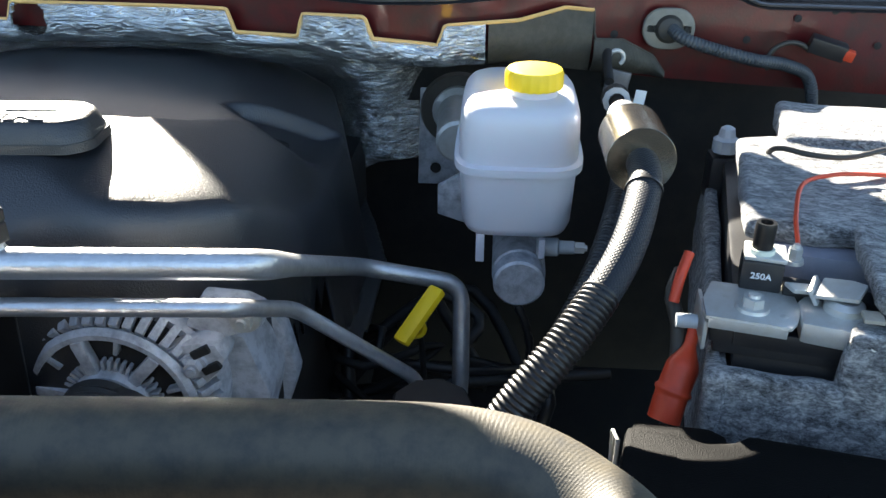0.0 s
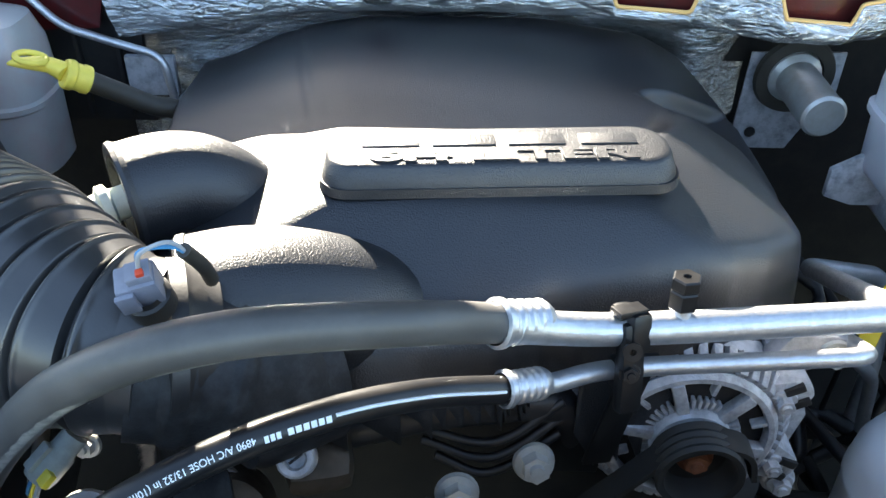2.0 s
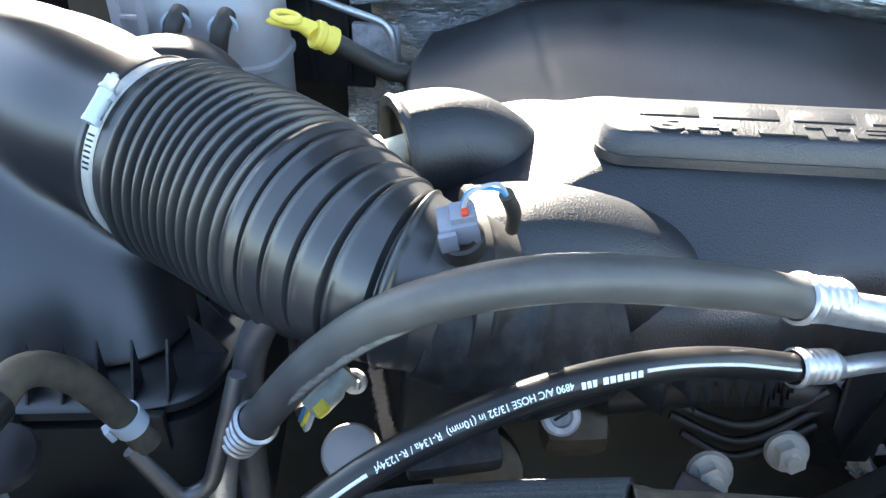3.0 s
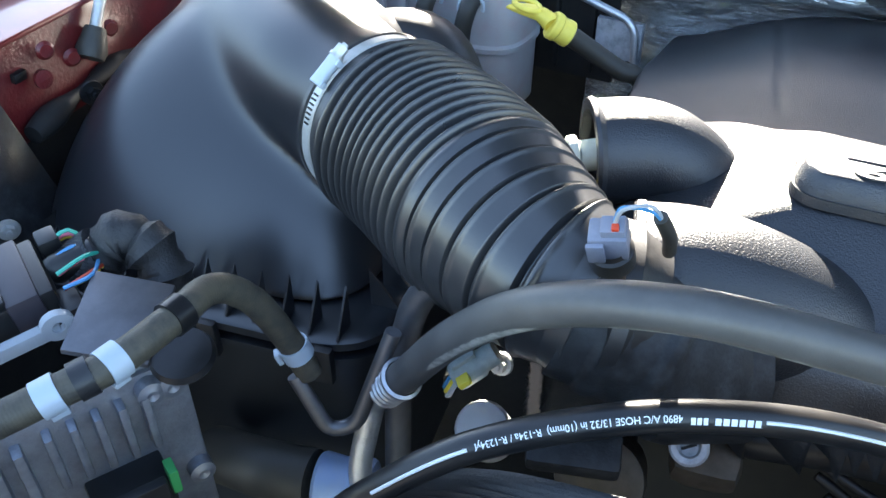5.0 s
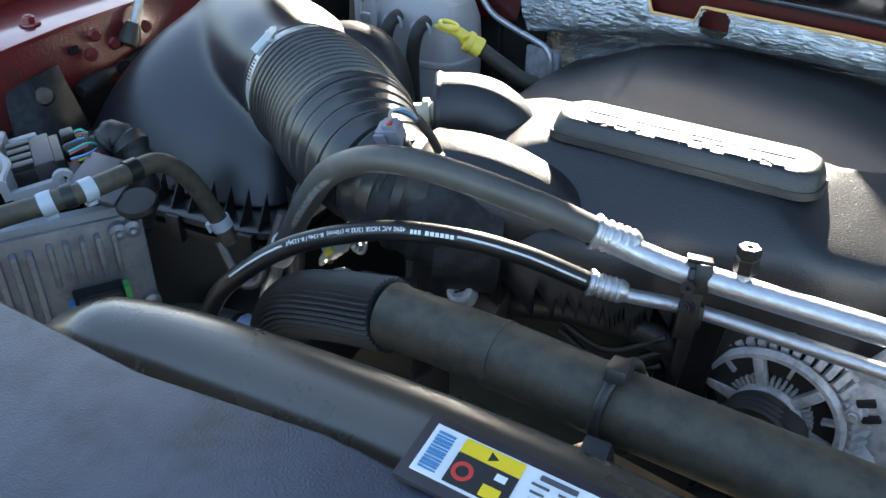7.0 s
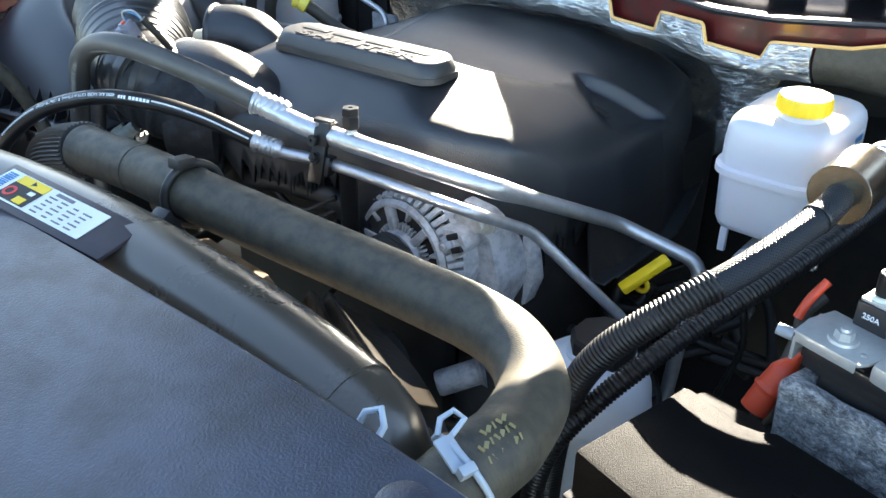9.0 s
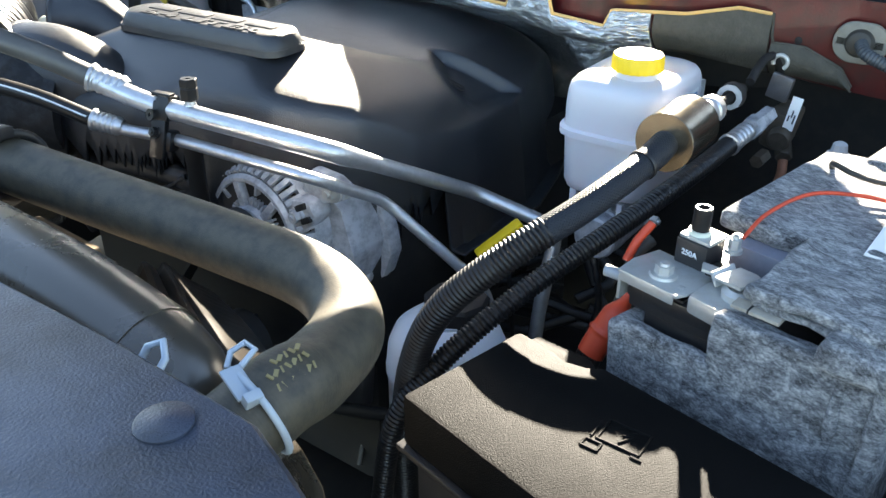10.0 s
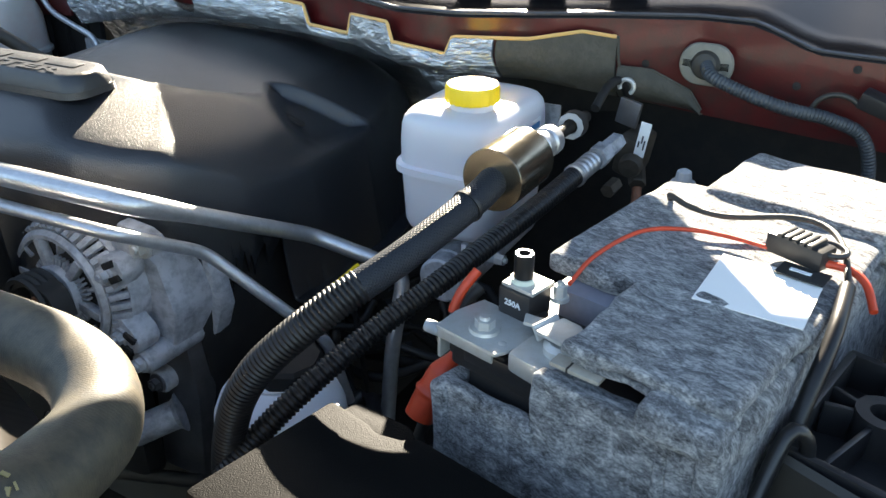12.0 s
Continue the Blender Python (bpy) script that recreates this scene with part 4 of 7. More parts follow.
def wrap_on_hose(me, s0, flip=1):
    for vtx in me.vertices:
        p, t, way, up = on_hose(s0 + flip * vtx.co.x, flip * vtx.co.y, 0.0086 + 0.0004 * (vtx.co.z > 0))
        vtx.co = p
    return me


WD = "4890 A/C HOSE 13/32 in (10mm)  R-134a / R-1234yf"
tm = text_mesh(WD, 0.0050, 0.0003, False, 0.00002)
wide = max(vv.co.x for vv in tm.vertices)
for vv in tm.vertices:
    vv.co.x *= 0.100 / wide
part("writing", wrap_on_hose(tm, 0.1545), M_PRINTWHITE, liquid, "white printed writing")
for a, b in ((0.004, 0.1135), (0.2585, 0.318)):
    P = [on_hose(s, 0.0004, 0.0086)[0] for s in np.linspace(a, b, 40)]
    part("stripe", tube(P, 0.0010, 6), M_PRINTWHITE, liquid, "white painted stripe")
for a, b in [(0.1160 + 0.0040 * i, 0.1190 + 0.0040 * i) for i in range(6)] + [(0.1425 + 0.0030 * i, 0.1447 + 0.0030 * i) for i in range(3)]:
    v, f = [], []
    for s in np.linspace(a, b, 8):
        v += [on_hose(s, -0.0003)[0], on_hose(s, 0.0031)[0]]
    part("name_bar", mesh(v, [(2 * i, 2 * i + 2, 2 * i + 3, 2 * i + 1) for i in range(7)]), M_PRINTWHITE, liquid, "white printed bar")

bracket = thing("line_bracket", "black steel bracket clamping both aluminium lines", "bracket")
part("upper_clip", box(0.014, 0.027, 0.026, 0.004), M_BLACKSTEEL, bracket, at=pose(0.0785, 0.220, 1.180, -16, 6, 24))
part("clamp_face", box(0.016, 0.010, 0.060, 0.003), M_BLACKSTEEL, bracket, at=pose(0.0785, 0.2065, 1.160, -16, 6, 24))
part("lower_clip", box(0.014, 0.022, 0.022, 0.004), M_BLACKSTEEL, bracket, at=pose(0.0795, 0.215, 1.146, -16, 6, 24))
part("upper_eye", lathe([(0.002, 0.0), (0.006, 0.0), (0.006, 0.002), (0.002, 0.002)], 18), M_BLACKSTEEL, bracket, at=along((0.077, 0.2005, 1.178), (0.077, 0.1, 1.21)))
part("bolt", hexbolt(0.005, 0.006, 0.007), M_BLACKSTEEL, bracket, at=along((0.078, 0.202, 1.159), (0.078, 0.1, 1.2)))
part("top_tab", box(0.020, 0.012, 0.004, 0.001), M_BLACKSTEEL, bracket, at=pose(0.076, 0.219, 1.194, -10, 6, 24))
part("arm", box(0.022, 0.004, 0.12, 0.001), M_BLACKSTEEL, bracket, at=pose(0.086, 0.238, 1.088, 8, 6, 14))
part("foot", box(0.05, 0.006, 0.06, 0.002), M_BLACKSTEEL, bracket, at=pose(0.065, 0.262, 1.03, 0, 10, 8))
# ---- engine cover ----
def rounded(x, y, x0, x1, y0, y1, r):
    """Signed distance to a rounded rectangle (negative inside)."""
    cx, cy = (x0 + x1) / 2, (y0 + y1) / 2
    qx, qy = abs(x - cx) - (x1 - x0) / 2 + r, abs(y - cy) - (y1 - y0) / 2 + r
    return math.hypot(max(qx, 0), max(qy, 0)) + min(max(qx, qy), 0) - r


RIM = np.array([(-0.20, 0.225), (-0.165, 0.175), (0.0, 0.185), (0.045, 0.222), (0.17, 0.240), (0.246, 0.325), (0.277, 0.40), (0.289, 0.50), (0.286, 0.61), (0.262, 0.70), (0.23, 0.80), (0.20, 0.86), (-0.28, 0.86), (-0.345, 0.76), (-0.350, 0.64), (-0.320, 0.46), (-0.285, 0.33), (-0.255, 0.255)])


def outline_distance(x, y, corners):
    """Signed distance to an outline (negative inside)."""
    p = np.array((x, y))
    a, b = corners, np.roll(corners, -1, axis=0)
    ab = b - a
    t = np.clip(((p - a) * ab).sum(1) / (ab ** 2).sum(1), 0, 1)
    d = np.sqrt((((a + t[:, None] * ab) - p) ** 2).sum(1).min())
    cross = (a[:, 1] > y) != (b[:, 1] > y)
    xs_ = a[:, 0] + (y - a[:, 1]) / np.where(ab[:, 1] == 0, 1e-9, ab[:, 1]) * ab[:, 0]
    return -d if (np.count_nonzero(cross & (xs_ > x)) % 2) else d


def pocket_depth(x, y):
    """How deep the triangular pocket of the deck lies: steep behind, easing out towards the front."""
    if not (0.12 < x < 0.26 and 0.50 < y < 0.65):
        return 0.0
    back = min((0.580 + 0.395 * (x - 0.135) if x < 0.173 else 0.595 + 0.53 * (x - 0.173)) - y, 1.0)
    left = (x - 0.135) * 0.737 + (y - 0.580) * 0.676
    return 0.017 * step(0.0, 0.007, back) * step(0.0, 0.030, left) * step(0.505, 0.555, y) * (1 - step(0.225, 0.262, x))


def soft(v, k=0.006):
    """A rounded max(0, v)."""
    return 0.5 * (v + math.sqrt(v * v + k * k))


def cover_z(x, y, d=None):
    """Height of the engine cover: a sloping rear deck, and the raised front block with faceted ends."""
    d = outline_distance(x, y, RIM) if d is None else d
    deck = 1.174 - 0.62 * soft(x - 0.172, 0.022) - 0.30 * soft(-x - 0.16, 0.05) + 0.012 * step(0.55, 0.72, y) * (1 - step(0.04, 0.16, x)) * (1 - step(0.2, 0.3, -x)) - 0.11 * step(0.735, 0.88, y)
    deck -= 0.0018 * math.exp(-((x + 0.170 + 0.22 * (y - 0.56)) / 0.005) ** 2) * step(0.50, 0.56, y)
    right = 1.190 - 0.36 * (x - 0.161) + 0.12 * (y - 0.295)
    left = 1.193 - 0.34 * (-x - 0.170) + 0.14 * (y - 0.285)
    front = 1.208 - 0.72 * (0.300 - y)
    block = 1.208 + 0.007 * (1 - step(0.115, 0.155, abs(x)))
    for plane, k in ((front, 0.005), (right, 0.004), (left, 0.004)):
        block -= soft(block - plane, k)
    block -= 0.30 * soft(((x - 0.162) * 0.052 + (y - 0.398) * 0.058) / 0.0779, 0.002) * step(0.10, 0.14, x)
    block -= 0.9 * soft(x - 0.232, 0.012) + 0.9 * soft(-x - 0.236, 0.008)
    z = deck + soft(block - deck, 0.004) * (1 - step(0.402 + 0.09 * step(0.12, 0.18, x), 0.485 + 0.11 * step(0.12, 0.18, x), y))
    z -= 7.0 * soft(float(np.interp(x, [-0.20, -0.165, -0.15, -0.05, 0.0, 0.03, 0.10, 0.159, 0.19, 0.222, 0.25, 0.28], [0.254, 0.235, 0.203, 0.213, 0.228, 0.255, 0.268, 0.284, 0.303, 0.332, 0.360, 0.400])) - y, 0.006)
    return max(z - pocket_depth(x, y) - 0.20 * step(-0.026, 0.010, d), 0.98)


v, f, dd = [], [], []
NX, NY = 230, 230
for i in range(NX + 1):
    for k in range(NY + 1):
        x, y = -0.365 + 0.665 * i / NX, 0.162 + 0.713 * k / NY
        d = outline_distance(x, y, RIM)
        dd.append(d)
        v.append((x, y, cover_z(x, y, d)))
for i in range(NX):
    for k in range(NY):
        q = (i * (NY + 1) + k, (i + 1) * (NY + 1) + k, (i + 1) * (NY + 1) + k + 1, i * (NY + 1) + k + 1)
        if min(dd[a] for a in q) < 0.012 and not (v[q[0]][0] > -0.17 and v[q[0]][1] < 0.44 and max(v[a][2] for a in q) < (1.06 if v[q[0]][0] > 0.06 else 1.118)):
            f.append(q)
cover = thing("engine_cover", "grained black plastic engine cover with a raised badge block", "engine cover")
sh = part("shell", mesh(v, f, None, 60), M_COVER, cover)
mod = sh.modifiers.new("thickness", "SOLIDIFY")
mod.thickness = 0.003
RT = Matrix.Translation((0.001, 0.345, 1.2225)) @ Euler((0, 0, radians(4.2))).to_matrix().to_4x4()


def stadium(w, h, r, n=10):
    out = []
    for cx, cy, a0 in ((w - r, h - r, 0), (-w + r, h - r, 90), (-w + r, -h + r, 180), (w - r, -h + r, 270)):
        out += [(cx + r * math.cos(radians(a0 + 90 * t / n)), cy + r * math.sin(radians(a0 + 90 * t / n))) for t in range(n + 1)]
    return out


def loft(sections, sharp=45, cap=True):
    """Skins equal-length rings of points."""
    n = len(sections[0])
    verts = [p for s in sections for p in s]
    faces = [(i * n + j, i * n + (j + 1) % n, (i + 1) * n + (j + 1) % n, (i + 1) * n + j) for i in range(len(sections) - 1) for j in range(n)]
    if cap:
        faces.append(tuple(range(n - 1, -1, -1)))
        faces.append(tuple((len(sections) - 1) * n + j for j in range(n)))
    return mesh(verts, faces, None, sharp)


def pad_mesh(w, h, r, levels):
    return loft([[(x, y, z) for x, y in stadium(w - inset, h - inset, r)] for inset, z in levels])


part("badge_plinth", pad_mesh(0.120, 0.0275, 0.022, [(-0.006, -0.010), (-0.0055, -0.003), (-0.004, -0.0035), (-0.0035, -0.001), (0.0, 0.0095), (0.002, 0.0116), (0.005, 0.0122)]), M_COVER, cover, at=RT @ pose(0, 0.003, 0))
tm = text_mesh("6.4 LITER", 0.0195, 0.0008, True, 0.0007)
wide = max(vv.co.x for vv in tm.vertices) - min(vv.co.x for vv in tm.vertices)
for vv in tm.vertices:
    vv.co.x *= 0.184 / wide
part("lettering", tm, M_COVER, cover, "raised lettering", RT @ pose(0.0, -0.0125, 0.0125))
for i in range(4):
    part("emblem_bar", box(0.040 + 0.004 * (i == 1), 0.015, 0.0016, 0.0005), M_COVER, cover, "raised plain emblem shape", RT @ pose(-0.076 + 0.051 * i, 0.0095, 0.0125))

# inlet bulge and sensor tube that belong to the cover
def domed(length, r, power):
    """A radius that closes to a dome at the far end."""
    return lambda s: r * math.sqrt(max(0.01, 1 - (s / length) ** power))


BULGE = smooth_path([(-0.192, 0.226, 1.172), (-0.155, 0.238, 1.173), (-0.110, 0.252, 1.163), (-0.072, 0.266, 1.148), (-0.050, 0.276, 1.136)], 60)
part("inlet_bulge", tube(BULGE, domed(0.166, 0.0535, 3.0), 56), M_COVER, cover)
part("inlet_rim", lathe([(0.046, 0.0), (0.0525, 0.0), (0.0545, 0.002), (0.0545, 0.007), (0.0520, 0.009), (0.046, 0.009)], 56), M_PLASTIC, cover, "plain black rim", along(BULGE[0], BULGE[6]))
V0, V1 = (-0.264, 0.326, 1.196), (-0.232, 0.346, 1.197)
part("vent_tube", tube(smooth_path([V0, V1, (-0.205, 0.354, 1.191), (-0.165, 0.362, 1.172)], 44), domed(0.125, 0.0405, 2.4), 40, False), M_COVER, cover)
part("vent_rim", lathe([(0.034, 0.0), (0.0415, 0.0), (0.0425, 0.003), (0.0405, 0.007), (0.034, 0.007)], 40), M_COVER, cover, at=along(V0, V1))
part("vent_back", lathe([(0.0, 0.03), (0.036, 0.03), (0.036, 0.032), (0.0, 0.032)], 24), M_DARK, cover, at=along(V0, V1))
plug = thing("sensor_plug", "pale cream plastic sensor plug inside the cover's vent", "sensor")
PLUG = along((-0.290, 0.312, 1.190), (-0.245, 0.342, 1.196))
part("body", lathe([(0.0, 0.0), (0.010, 0.0), (0.012, 0.004), (0.012, 0.014), (0.0165, 0.016), (0.0165, 0.022), (0.012, 0.024), (0.012, 0.05), (0, 0.05)], 24), M_CREAM, plug, at=PLUG)
part("wire", tube(smooth_path([(-0.290, 0.312, 1.190), (-0.297, 0.312, 1.176), (-0.298, 0.316, 1.14)], 12), 0.004, 8), M_WIREYEL, plug, "yellow wire")
v = []
dent = thing("lift_hole", "small dark oval hole in the cover deck", "cover trim")
part("oval_hole", pad_mesh(0.014, 0.006, 0.006, [(0, 0), (0.0005, 0.0015)]), M_DARK, dent, at=pose(0.201, 0.556, cover_z(0.201, 0.556) + 0.001, 0, 22, 10))

# ---- intake duct ----
duct = thing("intake_duct", "corrugated black rubber intake duct between air box and throttle", "duct")
DP = smooth_path([(-0.4335, 0.2915, 1.200), (-0.36, 0.262, 1.196), (-0.29, 0.222, 1.193), (-0.235, 0.194, 1.188), (-0.192, 0.190, 1.180)], 560)


def duct_r(s):
    """A plain cuff, twelve close ribs, a broad collar, then wide bands with narrow grooves down to the throat."""
    s -= 0.009
    if s < 0.016:
        return 0.0665 + 0.0022 * (s > 0.0110 or s < -0.0055)
    if s < 0.142:
        return 0.0742 - 0.0105 * abs(math.cos(math.pi * (s - 0.016) / 0.0105)) ** 2.2 - 0.02 * max(0, s - 0.08)
    swell = 0.0715 - 0.19 * (s - 0.142)
    if s < 0.152:
        return swell - 0.001 * math.cos(math.pi * (s - 0.142) / 0.005)
    if s < 0.236:
        w = ((s - 0.152) / 0.0168) % 1.0
        return swell - 0.0006 - 0.0065 * math.exp(-((w - 0.09) / 0.075) ** 2) + 0.0016 * math.exp(-((w - 0.30) / 0.08) ** 2) - 0.0015 * max(0.0, w - 0.4)
    return 0.0520 - 0.004 * (s > 0.250)


part("bellows", tube(DP, duct_r, 60, True, 50), M_BELLOWS, duct)
CLAMP = along(DP[20], DP[46])
part("clamp_band", lathe([(0.0668, -0.0048), (0.0682, -0.0040), (0.0682, 0.0040), (0.0668, 0.0048)], 72), M_STEEL, duct, "worm-drive hose clamp", CLAMP)
toward = CLAMP.to_3x3().inverted() @ (Vector((-0.463, 0.250, 1.262)) - CLAMP.translation)
spin = math.atan2(toward.y, toward.x)
part("clamp_screw", tube([(0.0, -0.012, 0), (0.0, -0.010, 0), (0.0, 0.010, 0), (0.0, 0.012, 0)], 0.0055, 16), M_PALECLIP, duct, at=CLAMP @ Matrix.Rotation(spin, 4, "Z") @ pose(0.0725, 0, 0))
for k in (-1, 1):
    part("clamp_screw", box(0.006, 0.005, 0.0135, 0.001), M_PALECLIP, duct, at=CLAMP @ Matrix.Rotation(spin, 4, "Z") @ pose(0.0715, 0.0095 * k, 0))
part("clamp_bolt", hexbolt(0.0048, 0.010, 0.006), M_STEEL, duct, at=CLAMP @ Matrix.Rotation(spin, 4, "Z") @ pose(0.0735, -0.012, 0, 90))
for i in range(7):
    part("clamp_slot", box(0.0012, 0.0014, 0.0056, 0), M_DARK, duct, at=CLAMP @ Matrix.Rotation(spin + 0.26 + 0.055 * i, 4, "Z") @ pose(0.0682, 0, 0))
part("throttle_collar", lathe([(0.046, 0.0), (0.0535, 0.002), (0.0535, 0.011), (0.050, 0.015), (0.046, 0.030)], 48), M_PLASTIC, duct, at=along((-0.199, 0.190, 1.181), (-0.13, 0.215, 1.165)))

sensor = thing("air_sensor", "grey plug connector with thin wires on the intake duct", "sensor")
S = Matrix.Translation((-0.189, 0.168, 1.238)) @ Euler((radians(20), radians(-10), radians(15))).to_matrix().to_4x4() @ Matrix.Scale(0.8, 4)
part("socket", lathe([(0.016, -0.012), (0.016, 0.002), (0.013, 0.004), (0.013, 0.008)], 24), M_PLASTIC, sensor, at=S)
part("body", box(0.026, 0.020, 0.022, 0.002), M_BLUEGREY, sensor, at=S @ pose(0, 0, 0.014))
part("latch", box(0.012, 0.004, 0.018, 0.001), M_BLUEGREY, sensor, at=S @ pose(-0.008, -0.012, 0.014))
part("top_block", box(0.016, 0.014, 0.008, 0.001), M_BLUEGREY, sensor, at=S @ pose(0.004, 0.0, 0.027))
part("lock", box(0.005, 0.005, 0.004, 0.001), M_RED, sensor, "orange lock tab", S @ pose(0.006, -0.004, 0.032))
for k, mm in enumerate((M_LIGHTGREY, M_PRINTBLUE)):
    part("wire", tube(smooth_path([S @ Vector((0.005, 0.003 * k, 0.03)), S @ Vector((0.012, 0.002 * k, 0.046)), S @ Vector((0.030, 0.004, 0.044 - 0.006 * k)), S @ Vector((0.036, 0.006, 0.02))], 20), 0.0012, 6), mm, sensor)
part("wire_boot", tube(smooth_path([S @ Vector((0.034, 0.006, 0.03)), S @ Vector((0.038, 0.012, 0.0)), S @ Vector((0.036, 0.02, -0.03))], 14), 0.0042, 10), M_RUBBER, sensor)

# ---- air box ----
airbox = thing("air_box", "large smooth black plastic air filter box", "air box")


def ring_at(c, ax, ay, wx, wy, n=48, e=2.6):
    out = []
    for j in range(n):
        a = 2 * math.pi * j / n
        ca, sa = math.cos(a), math.sin(a)
        out.append(tuple(np.array(c) + np.array(ax) * wx * math.copysign(abs(ca) ** (2 / e), ca) + np.array(ay) * wy * math.copysign(abs(sa) ** (2 / e), sa)))
    return out


AX, AY = np.array((0.979, 0.203, 0)), np.array((-0.203, 0.979, 0))
AC = np.array((-0.5535, 0.3115, 0))


def box_ring(z, wx, wy, e, shift=0.0):
    return ring_at(AC - AX * 0.022 + AY * shift + np.array((0, 0, z)), AX, AY, wx + 0.022, wy, 72, e)


part("tray", loft([box_ring(0.80, 0.150, 0.165, 7), box_ring(1.050, 0.160, 0.174, 7), box_ring(1.052, 0.168, 0.182, 7), box_ring(1.058, 0.168, 0.182, 7), box_ring(1.060, 0.160, 0.174, 7), box_ring(1.066, 0.160, 0.174, 7)], 40), M_AIRBOX, airbox)
secs = [box_ring(1.067, 0.168, 0.182, 7), box_ring(1.074, 0.168, 0.182, 7), box_ring(1.076, 0.165, 0.179, 7), box_ring(1.077, 0.146, 0.160, 5.5)]
for t in np.linspace(0, 1, 22)[1:]:
    k = (1 - t ** 2.6) ** 0.55
    c = AC + np.array((-0.030 * (1 - t) - 0.050 * t, 0.075 * t, 1.077 + 0.180 * t))
    secs.append(ring_at(c, AX, AY, 0.004 + 0.164 * k * (1 - 0.14 * t), 0.004 + 0.154 * k * (1 - 0.16 * t), 72, 4.6 - 2.2 * t))
part("flange", loft(secs[:4], 50), M_AIRBOX, airbox)
wedge = plate([(0, 0), (0.024, 0), (0.0, 0.036)], 0.0018, 0)
for i in range(12):
    p = AC + AX * (-0.132 + 0.024 * i) - AY * 0.152
    part("rib", wedge, M_AIRBOX, airbox, at=Matrix(((0.203, 0, -0.979, p[0]), (-0.979, 0, -0.203, p[1]), (0, 1, 0, 1.077), (0, 0, 0, 1))))
for i in range(9):
    p = AC + AX * 0.139 + AY * (-0.125 + 0.026 * i)
    part("rib", wedge, M_AIRBOX, airbox, at=Matrix(((0.979, 0, 0.203, p[0]), (0.203, 0, -0.979, p[1]), (0, 1, 0, 1.077), (0, 0, 0, 1))))
for u in (-0.10, 0.02, 0.12):
    p = AC + AX * u - AY * 0.184
    part("clip", box(0.020, 0.008, 0.034, 0.002), M_PLASTIC, airbox, at=pose(p[0], p[1], 1.058, 0, 0, 11.7))
NECK = smooth_path([(-0.705, 0.435, 1.125), (-0.66, 0.408, 1.155), (-0.595, 0.370, 1.185), (-0.52, 0.330, 1.199), (-0.47, 0.307, 1.202), (-0.400, 0.277, 1.200)], 60)


def joined(*meshes):
    v, f = [], []
    for me in meshes:
        f += [tuple(k + len(v) for k in p.vertices) for p in me.polygons]
        v += [tuple(q.co) for q in me.vertices]
    return mesh(v, f, None, 60)


# the lid and its outlet neck are one moulding, with a soft fillet between them
SHOULDER = smooth_path([(-0.686, 0.371, 1.145), (-0.592, 0.314, 1.126), (-0.498, 0.258, 1.099)], 24)
lid = part("housing", joined(loft(secs[3:], 50), tube(SHOULDER, 0.062, 40), tube(NECK, lambda s: max(0.0640, 0.105 - 0.135 * s) * math.sqrt(max(0.02, 1 - max(0.0, 1 - s / 0.11) ** 2)), 56)), M_AIRBOX, airbox)
mod = lid.modifiers.new("one_skin", "REMESH")
mod.mode, mod.voxel_size, mod.use_smooth_shade = "VOXEL", 0.004, True
mod = lid.modifiers.new("fillet", "SMOOTH")
mod.factor, mod.iterations = 0.5, 85
# ---- alternator ----
alt = thing("alternator", "dull cast aluminium alternator with finned openings and a belt pulley", "alternator", at=along((0.146, 0.257, 1.045), (0.146, 1.0, 1.03)) @ Matrix.Scale(1.12, 4))
part("case", lathe([(0.0, 0.018), (0.060, 0.018), (0.0665, 0.016), (0.068, 0.020), (0.068, 0.050), (0.0655, 0.052), (0.0655, 0.055), (0.068, 0.057), (0.068, 0.092), (0.060, 0.110), (0.0, 0.112)], 56), M_CAST, alt)
# solid black disc: its colour stands in for the shade inside the openings
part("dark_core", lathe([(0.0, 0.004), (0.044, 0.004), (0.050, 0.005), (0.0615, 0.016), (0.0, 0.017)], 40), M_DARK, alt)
part("front_rim", lathe([(0.0495, -0.001), (0.0505, -0.004), (0.054, -0.004), (0.0575, 0.000), (0.056, 0.004), (0.0495, 0.004)], 56), M_CAST, alt)
part("hub_ring", lathe([(0.018, -0.009), (0.025, -0.008), (0.0265, -0.004), (0.0265, 0.006), (0.018, 0.006)], 40), M_CAST, alt)
rib = box(0.026, 0.0085, 0.009, 0.002)
fin = box(0.008, 0.0024, 0.006, 0.0008)
tooth = box(0.0165, 0.0058, 0.007, 0.001)
for i in range(6):
    a = math.radians(12 + i * 60)
    part("spoke", rib, M_CAST, alt, at=Matrix.Rotation(a, 4, "Z") @ pose(0.0375, 0, -0.001))
    for b in (14, 22, 30, 38, 46):
        part("fin", fin, M_CAST, alt, at=Matrix.Rotation(a + math.radians(b), 4, "Z") @ pose(0.0295, 0, 0.001))
    part("post", box(0.010, 0.0030, 0.007, 0.0008), M_CAST, alt, at=Matrix.Rotation(a + math.radians(30), 4, "Z") @ pose(0.045, 0, 0.0))
for i in range(44):
    part("vane", tooth, M_CAST, alt, at=Matrix.Rotation(math.radians(i * 360 / 44), 4, "Z") @ pose(0.0625, 0, 0.0082, 0, -55, 0))
part("pulley", lathe([(0.0, -0.018), (0.020, -0.018), (0.023, -0.036), (0.027, -0.037), (0.0285, -0.034), (0.027, -0.031), (0.0285, -0.028), (0.027, -0.025), (0.0285, -0.022), (0.027, -0.019), (0.0285, -0.014), (0.0, -0.008)], 40, 30), M_BELT, alt)
